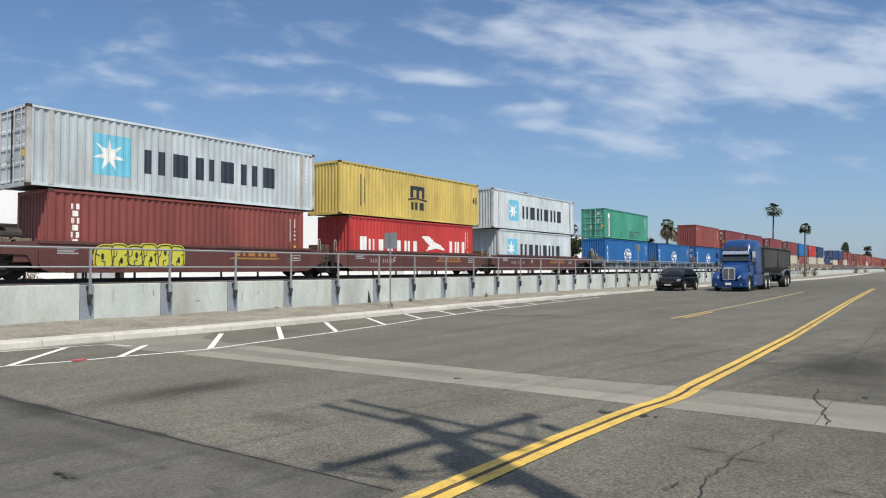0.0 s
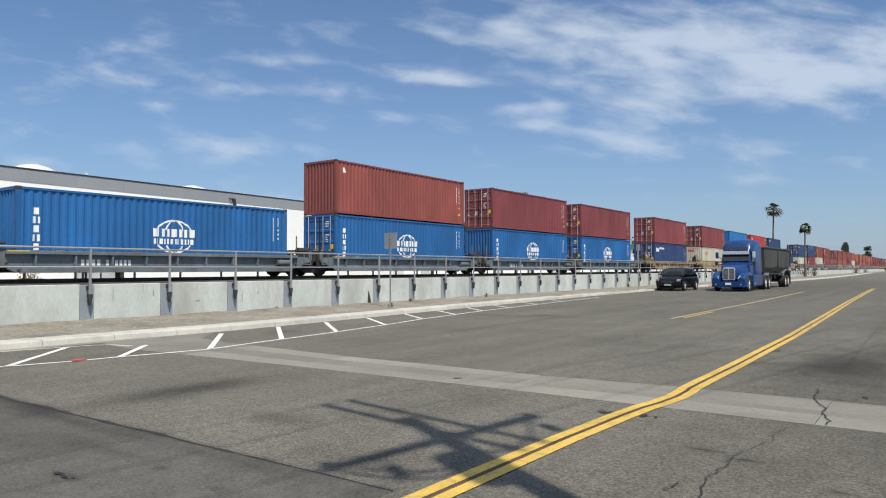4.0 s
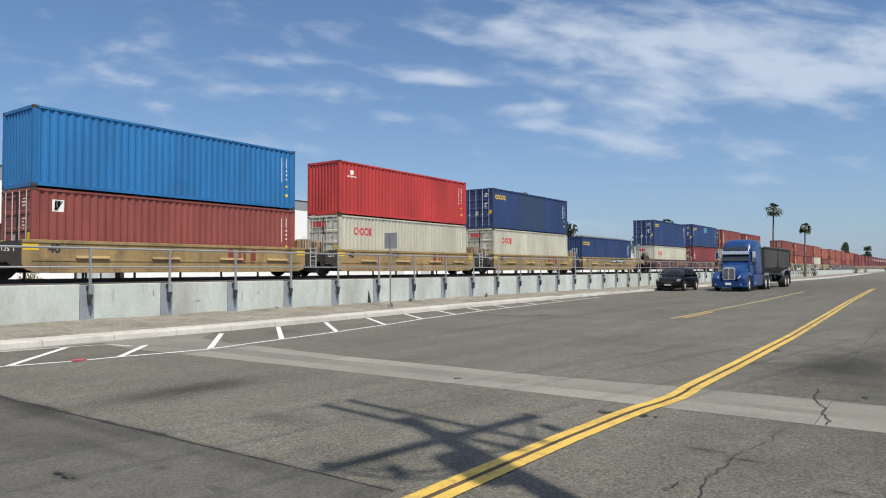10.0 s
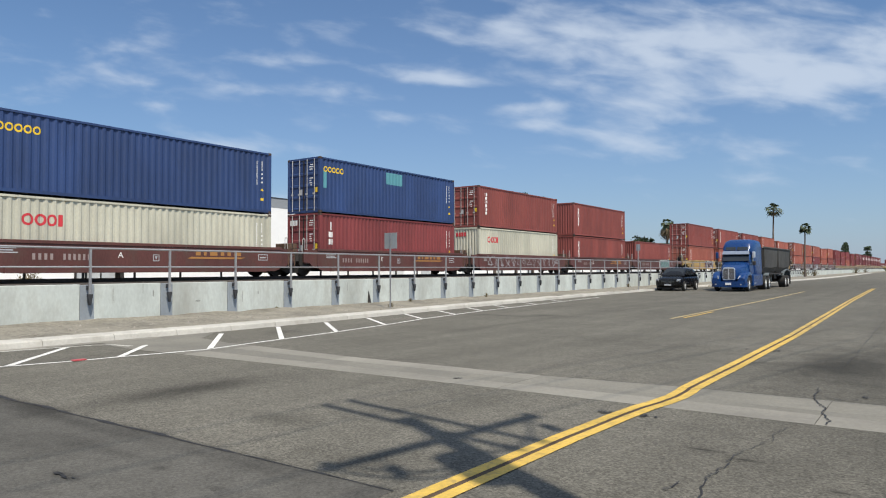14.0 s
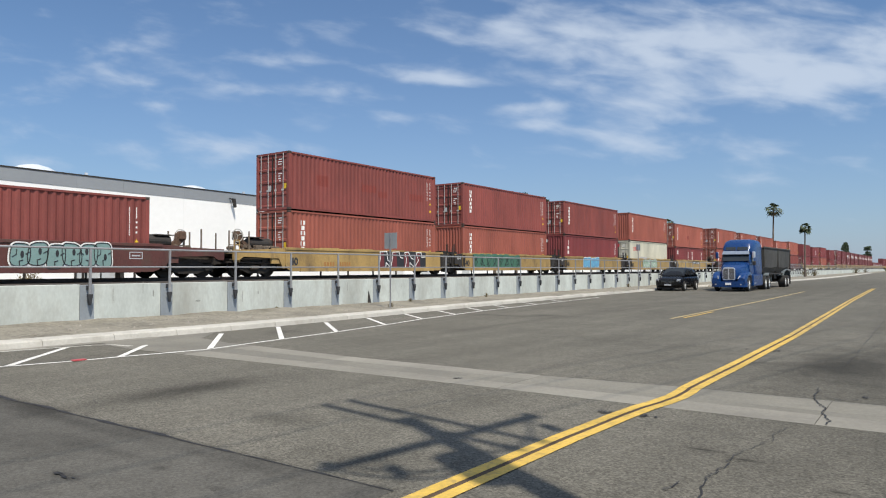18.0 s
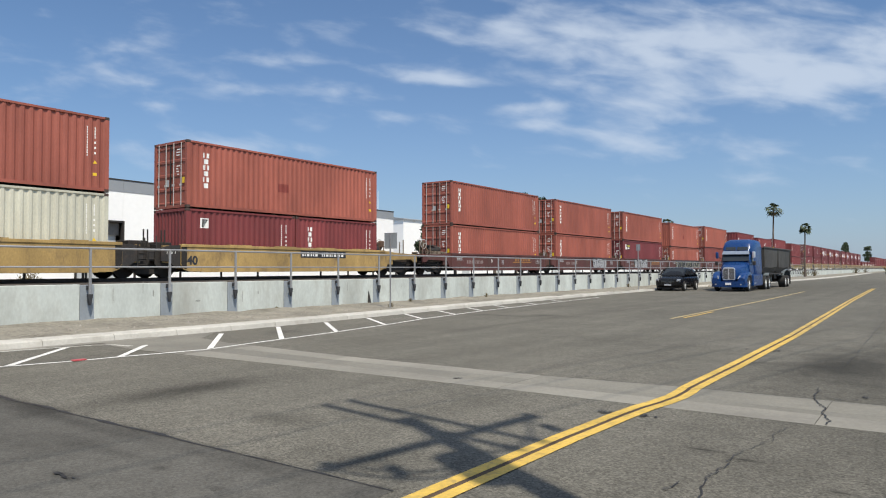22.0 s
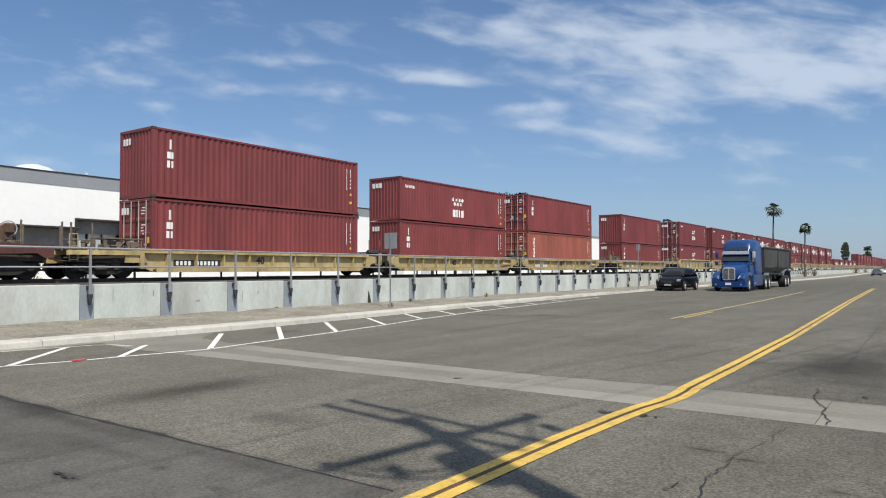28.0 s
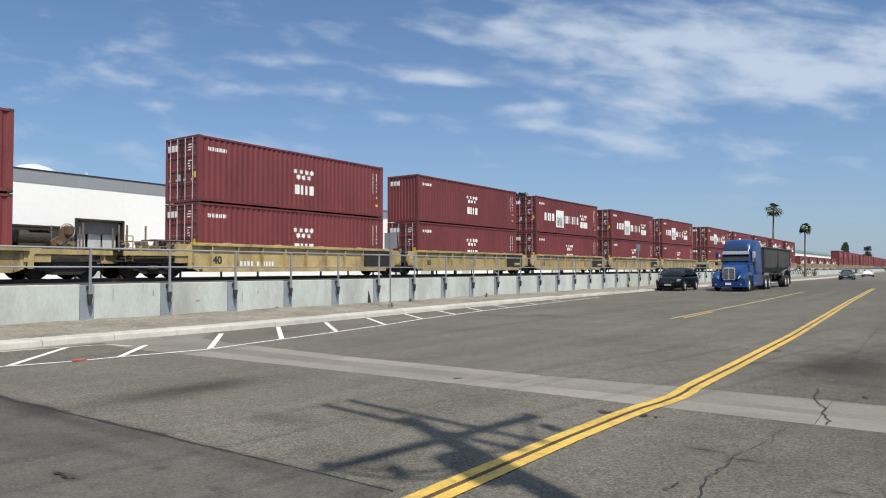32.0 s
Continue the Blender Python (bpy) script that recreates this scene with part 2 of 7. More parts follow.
M["tar"] = shade("tar_seal", (0.022, 0.021, 0.021), rough=0.7, grain=20, vary=0.2)
M["line_gap"] = shade("dark_line_gap", (0.080, 0.052, 0.030), rough=0.85, grain=14, vary=0.2)
M["shed_white"] = shade("white_warehouse_panel", (0.91, 0.91, 0.90), rough=0.7, grain=2, vary=0.02, blot=0.08, blot_vary=0.04)
M["shed_grey"] = shade("grey_parapet_paint", (0.27, 0.29, 0.315), rough=0.7, grain=2, vary=0.03, blot=0.1, blot_vary=0.05)
# grey with the shade of the dock and canopy put into the colour
M["shed_shade"] = shade("shaded_dock_grey", (0.20, 0.19, 0.18), rough=0.8, grain=3, vary=0.1)
M["shed_door"] = shade("pale_roller_door", (0.50, 0.52, 0.53), rough=0.6, grain=3, vary=0.05)
M["skylight"] = shade("white_skylight_dome", (0.55, 0.60, 0.66), rough=0.35, grain=3, vary=0.03)
M["green_roof"] = shade("green_roof_sheet", (0.11, 0.19, 0.16), rough=0.6, grain=2, vary=0.08)
M["leaf"] = shade("dark_tree_leaf", (0.031, 0.050, 0.019), rough=0.6, grain=3, vary=0.3, blot=0.4, blot_vary=0.3, per_object=0.2)
M["palm_leaf"] = shade("palm_frond", (0.060, 0.080, 0.034), rough=0.55, grain=3, vary=0.3, per_object=0.15)
M["palm_dead"] = shade("dry_palm_skirt", (0.16, 0.12, 0.07), rough=0.9, grain=5, vary=0.3)
M["bark"] = shade("grey_bark", (0.13, 0.105, 0.085), rough=0.9, grain=8, vary=0.3, bump=0.03, bump_scale=8)
M["shrub"] = shade("dry_shrub", (0.15, 0.12, 0.06), rough=0.9, grain=6, vary=0.3)
M["wood_pole"] = shade("weathered_pole_wood", (0.16, 0.115, 0.08), rough=0.9, grain=10, vary=0.25, stretch=(1, 1, 0.1))
M["sign_back"] = shade("bare_sign_back", (0.30, 0.32, 0.33), rough=0.5, metal=0.3, grain=6, vary=0.06)
M["truck_blue"] = shade("blue_truck_paint", (0.004, 0.036, 0.145), rough=0.32, grain=10, vary=0.04, blot=1, blot_vary=0.06, coat=0.15, spec=0.4)
M["chrome"] = shade("chrome", (0.75, 0.75, 0.76), rough=0.18, metal=1.0, grain=10, vary=0.03)
M["tyre"] = shade("tyre_rubber", (0.022, 0.022, 0.022), rough=0.85, grain=30, vary=0.2)
M["polished"] = shade("polished_aluminium", (0.86, 0.86, 0.86), rough=0.38, metal=0.85, grain=10, vary=0.05)
M["rim"] = shade("polished_rim", (0.70, 0.70, 0.69), rough=0.40, metal=0.25, grain=20, vary=0.05)
M["suv_black"] = shade("black_car_paint", (0.004, 0.004, 0.005), rough=0.25, grain=10, vary=0.05, coat=0.1, spec=0.3)
M["car_white"] = shade("white_car_paint", (0.72, 0.73, 0.74), rough=0.3, grain=10, vary=0.03, coat=0.5)
M["car_dark_grey"] = shade("dark_grey_car_paint", (0.045, 0.05, 0.055), rough=0.3, grain=10, vary=0.03, coat=0.5)
M["glass"] = shade("tinted_glass", (0.018, 0.022, 0.026), rough=0.06, grain=4, vary=0.02, spec=0.8)
M["lamp_lens"] = shade("clear_lamp_lens", (0.30, 0.32, 0.35), rough=0.12, grain=4, vary=0.02, coat=1.0)
M["trailer"] = shade("dusty_dark_trailer_steel", (0.046, 0.043, 0.038), rough=0.65, grain=10, vary=0.12, blot=0.5, blot_vary=0.25, dirt=(0.11, 0.10, 0.085), dirt_amount=0.5, dirt_scale=1.5, stretch=(1, 1, 0.5))
M["insulator"] = shade("brown_glazed_porcelain", (0.12, 0.05, 0.03), rough=0.3)
M["red_scrap"] = shade("faded_red_plastic", (0.42, 0.06, 0.07), rough=0.5)
M["stone"] = shade("pale_stone", (0.31, 0.285, 0.245), rough=0.9, grain=12, vary=0.2, per_object=0.25)


def asphalt(name, base, coarse):
    m = bpy.data.materials.new(name)
    m.use_nodes = True
    nt = m.node_tree
    N, Lk = nt.nodes.new, nt.links.new
    b = nt.nodes["Principled BSDF"]
    b.inputs["Roughness"].default_value = 0.88
    b.inputs["Specular IOR Level"].default_value = 0.15
    tc = N("ShaderNodeTexCoord")
    P = tc.outputs["Object"]

    def noise_(scale, detail, stretch=None, r=0.6):
        n = N("ShaderNodeTexNoise")
        n.inputs["Scale"].default_value, n.inputs["Detail"].default_value, n.inputs["Roughness"].default_value = scale, detail, r
        if stretch:
            mp = N("ShaderNodeMapping")
            mp.inputs["Scale"].default_value = stretch
            Lk(P, mp.inputs["Vector"])
            Lk(mp.outputs[0], n.inputs["Vector"])
        else:
            Lk(P, n.inputs["Vector"])
        return n.outputs["Fac"]

    def ranged(fac, lo, hi, a=0.3, c=0.7):
        r = N("ShaderNodeMapRange")
        Lk(fac, r.inputs["Value"])
        r.inputs["From Min"].default_value, r.inputs["From Max"].default_value = a, c
        r.inputs["To Min"].default_value, r.inputs["To Max"].default_value = lo, hi
        return r.outputs[0]

    def op(kind, a, c=0):
        n = N("ShaderNodeMath")
        n.operation = kind
        for i, q in enumerate((a, c)):
            if isinstance(q, (int, float)):
                n.inputs[i].default_value = q
            else:
                Lk(q, n.inputs[i])
        return n.outputs[0]

    vor = N("ShaderNodeTexVoronoi")
    vor.inputs["Scale"].default_value = 55
    Lk(P, vor.inputs["Vector"])
    sep = N("ShaderNodeSeparateColor")
    Lk(vor.outputs["Color"], sep.inputs[0])
    stones = ranged(sep.outputs[0], 1 - coarse, 1 + coarse * 1.4, 0, 1)
    f = op("MULTIPLY", stones, ranged(noise_(28, 6), 1 - coarse * 0.9, 1 + coarse * 0.9))
    f = op("MULTIPLY", f, ranged(noise_(0.35, 5), 0.86, 1.12))
    f = op("MULTIPLY", f, ranged(noise_(5.0, 4), 0.90, 1.10))
    f = op("MULTIPLY", f, ranged(noise_(0.9, 5, (1.6, 0.10, 1)), 0.88, 1.10))
    # darker spots, seam stains and broad areas of asphalt: centre, half widths, strength
    xyz = N("ShaderNodeSeparateXYZ")
    Lk(P, xyz.inputs[0])
    edge = ranged(noise_(1.1, 5), 0.5, 1.5)
    for cx, cy, wx, wy, s in DARK_AREAS:
        a = op("POWER", op("ABSOLUTE", op("DIVIDE", op("SUBTRACT", xyz.outputs[0], cx), wx)), 2)
        c = op("POWER", op("ABSOLUTE", op("DIVIDE", op("SUBTRACT", xyz.outputs[1], cy), wy)), 2)
        g = op("EXPONENT", op("MULTIPLY", op("MULTIPLY", op("ADD", a, c), edge), -1), 0)
        f = op("MULTIPLY", f, op("SUBTRACT", 1.0, op("MULTIPLY", g, s)))
    sc = N("ShaderNodeVectorMath")
    sc.operation = "SCALE"
    sc.inputs[0].default_value = base
    Lk(f, sc.inputs["Scale"])
    Lk(sc.outputs[0], b.inputs["Base Color"])
    bp = N("ShaderNodeBump")
    bp.inputs["Strength"].default_value, bp.inputs["Distance"].default_value = 0.5, 0.006
    Lk(op("ADD", op("MULTIPLY", sep.outputs[0], 0.5), noise_(70, 4)), bp.inputs["Height"])
    Lk(bp.outputs[0], b.inputs["Normal"])
    return m


DARK_AREAS = [(-8.55, 5.9, 0.46, 1.25, 0.58), (-1.30, 13.5, 0.72, 1.9, 0.62), (-6.05, 5.3, 0.45, 0.22, 0.35), (-6.45, 3.45, 0.8, 0.12, 0.25), (-8.6, 3.88, 3.0, 0.17, 0.38), (-4.8, 3.9, 0.9, 0.12, 0.25), (-0.3, 11.5, 1.6, 6.0, 0.20), (0.6, 9.0, 2.6, 8.0, 0.16), (-8.6, 26.0, 0.7, 2.2, 0.16), (-6.1, 16.0, 0.8, 2.4, 0.15),
          (-11.5, 22.3, 0.45, 0.5, 0.38), (-4.1, 4.55, 0.5, 0.35, 0.3), (-10.5, 33.0, 0.8, 5.0, 0.12), (-8.0, 75.0, 10.0, 42.0, 0.26), (-4.6, 15.0, 0.35, 5.0, 0.10), (-1.77, 6.64, 0.15, 0.035, 0.6), (-1.37, 6.49, 0.10, 0.03, 0.6), (-0.60, 5.96, 0.12, 0.04, 0.6), (-9.4, 4.02, 0.9, 0.09, 0.45), (-6.2, 4.06, 2.4, 0.07, 0.35),
          (-14.3, 12.6, 0.4, 0.5, 0.35), (-4.5, 7.5, 0.5, 0.5, 0.14), (-12.6, 21.5, 1.2, 0.3, 0.22), (-10.5, 19.0, 0.35, 7.0, 0.13), (-7.6, 14.0, 0.35, 6.0, 0.10), (0.4, 26.0, 2.5, 12.0, 0.16), (-5.75, 2.82, 0.24, 0.06, 0.4), (-5.36, 3.39, 0.09, 0.05, 0.35), (-4.5, 3.32, 0.08, 0.05, 0.35), (-7.5, 3.1, 1.6, 0.25, 0.12), (-9.5, 3.6, 1.2, 0.3, 0.15)]
M["asphalt"] = asphalt("worn_asphalt", (0.127, 0.1205, 0.1025), 0.30)
M["patch"] = asphalt("smooth_asphalt_patch", (0.102, 0.0985, 0.089), 0.16)


# ---- mesh helpers ----
def box(bm, x0, x1, y0, y1, z0, z1, bevel=0.0):
    v = [bm.verts.new((x, y, z)) for x in (x0, x1) for y in (y0, y1) for z in (z0, z1)]
    fs = [bm.faces.new([v[i] for i in q]) for q in ((0, 1, 3, 2), (4, 6, 7, 5), (0, 4, 5, 1), (2, 3, 7, 6), (0, 2, 6, 4), (1, 5, 7, 3))]
    if bevel:
        es = list({e for f in fs for e in f.edges})
        bmesh.ops.bevel(bm, geom=es, offset=bevel, segments=1, affect="EDGES")
    return v


def prism(bm, ring, axis, a, b):
    """Extrudes a closed ring of 2D points along an axis from a to b."""
    def p(q, w):
        return (w, q[0], q[1]) if axis == "x" else (q[0], w, q[1]) if axis == "y" else (q[0], q[1], w)
    r0 = [bm.verts.new(p(q, a)) for q in ring]
    r1 = [bm.verts.new(p(q, b)) for q in ring]
    n = len(ring)
    for i in range(n):
        bm.faces.new((r0[i], r0[(i + 1) % n], r1[(i + 1) % n], r1[i]))
    bm.faces.new(r0[::-1])
    bm.faces.new(r1)


def tube(bm, p0, p1, r, r1=None, n=8, caps=True):
    p0, p1 = Vector(p0), Vector(p1)
    q = (p1 - p0).to_track_quat("Z", "Y")
    r1 = r if r1 is None else r1
    a = [bm.verts.new(p0 + q @ Vector((math.cos(2 * math.pi * i / n) * r, math.sin(2 * math.pi * i / n) * r, 0))) for i in range(n)]
    b = [bm.verts.new(p1 + q @ Vector((math.cos(2 * math.pi * i / n) * r1, math.sin(2 * math.pi * i / n) * r1, 0))) for i in range(n)]
    for i in range(n):
        bm.faces.new((a[i], a[(i + 1) % n], b[(i + 1) % n], b[i]))
    if caps:
        bm.faces.new(a[::-1])
        bm.faces.new(b)


def finish(bm, name, material, smooth=False):
    me = bpy.data.meshes.new(name)
    bmesh.ops.recalc_face_normals(bm, faces=bm.faces)
    bm.to_mesh(me)
    bm.free()
    me.materials.append(material)
    if smooth:
        for p in me.polygons:
            p.use_smooth = True
    return me


def part(name, data, material=None, parent=None, label="", at=None, smooth=False):
    """Links a bmesh or a shared mesh as one object under its thing."""
    me = finish(data, name, material, smooth) if isinstance(data, bmesh.types.BMesh) else data
    ob = new(name, me)
    if parent:
        ob.parent = parent
    if at is not None:
        ob.matrix_basis = at
    return tagged(ob, label)


CACHE = {}


def shared(key, make, material, smooth=False):
    """One mesh for all alike parts: built at the first call."""
    k = (key, material.name)
    if k not in CACHE:
        bm = bmesh.new()
        make(bm)
        CACHE[k] = finish(bm, key if isinstance(key, str) else str(key[0]), material, smooth)
    return CACHE[k]


def setting(name, data, material, label, parent=None, kind="structure", smooth=False, category=""):
    return tagged(part(name, data, material, parent, smooth=smooth), label, category or name.split("_")[0], "", kind)


# ---- ground, road, kerb, wall ----
def build_ground():
    bm = bmesh.new()
    xs = [(-3000, 0.0), (-400, 0.0), (-70, 0.0), (-40, 0.0), (-35, 0.10), (-31.5, 0.95), (-29.6, 1.10), (-24.2, 1.10), (-23.2, 0.98), (-20.06, 0.98), (-20.04, 0.10),
          (-19.75, 0.24), (-19.45, 0.22), (-19.2, 0.19), (-18.9, 0.19), (-18.6, 0.185), (-18.2, 0.18), (-17.9, 0.17), (-17.6, 0.16), (-17.3, 0.155), (-16.7, 0.135), (-16.5, -0.05), (-8, -0.05), (0, -0.05), (12, -0.05), (12.5, 0.0), (200, 0), (3000, 0)]
    ys = [-800, -60, -10] + [0.5 * i for i in range(0, 100)] + [50 + 1.25 * i for i in range(0, 40)] + [110, 130, 160, 200, 300, 500, 900, 3500]

    def place(x, z, y):
        # the dirt strip begins behind the kerb and lies in low heaps against the wall
        if x in (-16.7, -16.5):
            x = KERB(y) - (0.55 if x == -16.7 else 0.30) if 0 < y < 66 else x
        elif -19.8 < x < -17:
            lump = noise.noise(Vector((x * 0.8, y * 0.8, 0))) + 0.5 * noise.noise(Vector((x * 2.3, y * 2.1, 4)))
            z += 0.055 * lump + (0.05 * max(0, noise.noise(Vector((y * 0.5, 7, 0)))) if x < -19.4 else 0)
        return x, y, z
    grid = [[bm.verts.new(place(x, z, y)) for x, z in xs] for y in ys]
    for r0, r1 in zip(grid, grid[1:]):
        for i in range(len(xs) - 1):
            bm.faces.new((r0[i], r0[i + 1], r1[i + 1], r1[i]))
    g = setting("ground", bm, M["dirt"], "bare dry tan dirt beside road and railway")
    # track bed: a dark crown of ballast
    bm = bmesh.new()
    prism(bm, [(-29.6, 1.06), (-28.6, 1.20), (-25.2, 1.20), (-24.2, 1.06)], "y", -120, 1500)
    setting("track_bed", bm, M["ballast"], "dark ballast bed of the railway track", category="railway")
    for x in (-27.66, -26.16):
        bm = bmesh.new()
        prism(bm, [(x - .07, 1.20), (x + .07, 1.20), (x + .02, 1.225), (x + .02, 1.295), (x + .037, 1.30), (x + .037, 1.335), (x - .037, 1.335), (x - .037, 1.30), (x - .02, 1.295), (x - .02, 1.225)], "y", -120, 1500)
        setting("rail", bm, M["rail_steel"], "rusty steel running rail on ballast", category="rail")


def sheet(name, pts, z, material, label, parent=None, kind="structure", category="", thick=0.0):
    bm = bmesh.new()
    if thick:
        prism(bm, pts, "z", z - thick, z)
    else:
        bm.faces.new([bm.verts.new((x, y, z)) for x, y in pts])
    return setting(name, bm, material, label, parent, kind, category=category)


def KERB(y):
    """The foot of the kerb: the carriageway widens, then narrows again far along."""
    line = [(-900, -15.85), (9, -15.85), (12, -15.74), (15, -15.84), (18, -16.04), (25, -16.48), (33, -16.88), (42, -17.25), (60, -17.25), (70, -16.8), (92, -15.1), (125, -14.2), (180, -14.6), (260, -16.6), (900, -17.0)]
    for (a, xa), (b, xb) in zip(line, line[1:]):
        if y <= b:
            return xa + (xb - xa) * (y - a) / (b - a)
    return line[-1][1]


def build_road():
    pts = [(11.5, -60), (11.5, 900), (-17.6, 900), (-16.99, 66)] + [(KERB(y) - 0.05, y) for y in (60, 42, 33, 25, 18, 15, 12, 9)] + [(-16.17, -60)]
    road = sheet("road", pts, 0.0, M["asphalt"], "worn grey asphalt carriageway with coarse aggregate")
    sheet("road_patch", [(-60 + 43.9, -30), (-3.36, -30), (-3.36, 4.05), (-16.1, 4.06)], 0.004, M["patch"], "darker smoother asphalt patch", category="road")
    # tarred seam along the patch
    bm = bmesh.new()
    rng = random.Random(4)
    top, bot = [], []
    for i in range(60):
        x = -12.5 + i * 0.155
        c = 4.06 + 0.035 * noise.noise(Vector((x * 1.3, 0, 0)))
        w = 0.006 + 0.055 * rng.random() ** 2 * max(0, 0.7 + noise.noise(Vector((x * 1.7, 3, 0)))) * min(1, max(0.25, (-4.2 - x) / 2))
        top.append(bm.verts.new((x, c + w, 0.007)))
        bot.append(bm.verts.new((x, c - w, 0.007)))
    for i in range(59):
        bm.faces.new((bot[i], bot[i + 1], top[i + 1], top[i]))
    setting("road_seam", bm, M["tar"], "dark tarred seam in the asphalt", category="road seam")
    # valley gutter slabs
    gutter = tagged(new("valley_gutter"), "pale concrete valley gutter crossing the asphalt", "gutter", "", "structure")
    xs = [-12.2, -9.2, -5.05, -2.93, -1.08, 2.5, 6.0, 9.5]
    for a, b in zip(xs, xs[1:]):
        for half in (0, 1, 2):
            bm = bmesh.new()
            lo_, up_ = (lambda x: 8.28 + 0.05 * min(max(x + 9, -3), 1.5)), (lambda x: 9.74 + 0.095 * min(max(x + 5.2, 0), 2.6) - 0.07 * min(x + 9, 0))
            cut = ((0, 0.34, 0.68, 1) if b < -4 else (0, 0.36, 0.52, 1))[half:half + 2]
            f0, f1 = (lambda x: lo_(x) + (up_(x) - lo_(x)) * cut[0]), (lambda x: lo_(x) + (up_(x) - lo_(x)) * cut[1])
            dirty = half == 1 or (half == 2 and b > -4)
            q = [(a + .006, f0(a) + .004, 0.004), (b - .006, f0(b) + .004, 0.004), (b - .006, f1(b) - .004, 0.005), (a + .006, f1(a) - .004, 0.005)]
            lo = [bm.verts.new((x, y, -0.10)) for x, y, z in q]
            hi = [bm.verts.new((x, y, max(z, 0.004))) for x, y, z in q]
            bm.faces.new(hi)
            for i in range(4):
                bm.faces.new((lo[i], lo[(i + 1) % 4], hi[(i + 1) % 4], hi[i]))
            part("slab", bm, M["gutter_dirty" if dirty else "gutter"], gutter)
    bm = bmesh.new()
    pts = [(-12.2, 8.12), (-12.2, 9.96), (-13.1, 9.98), (-14.6, 10.3), (-15.72, 11.6), (-15.72, 8.4), (-14.6, 8.1), (-13.4, 8.05)]
    bm.faces.new([bm.verts.new((x, y, 0.006)) for x, y in pts])
    part("apron", bm, M["gutter_dirty"], gutter, "flared concrete apron")
    for i in range(4):
        bm = bmesh.new()
        y0, y1 = -0.6 + i * 2.6, -0.6 + i * 2.6 + 2.585
        bm.faces.new([bm.verts.new(q) for q in ((KERB(y0) + 0.01, y0, 0.010), (KERB(y0) + 0.34, y0, 0.008), (KERB(y1) + 0.34, y1, 0.008), (KERB(y1) + 0.01, y1, 0.010))])
        part("gutter_pan", bm, M["gutter"], gutter)


def strip(bm, pts, width, z):
    """A flat painted band along a line of plan points."""
    n = len(pts)
    rows = []
    for i, p in enumerate(pts):
        d = Vector(pts[min(i + 1, n - 1)]) - Vector(pts[max(i - 1, 0)])
        d = Vector((-d.y, d.x)).normalized() * width / 2
        rows.append((bm.verts.new((p[0] + d.x, p[1] + d.y, z)), bm.verts.new((p[0] - d.x, p[1] - d.y, z))))
    for a, b in zip(rows, rows[1:]):
        bm.faces.new((a[0], a[1], b[1], b[0]))


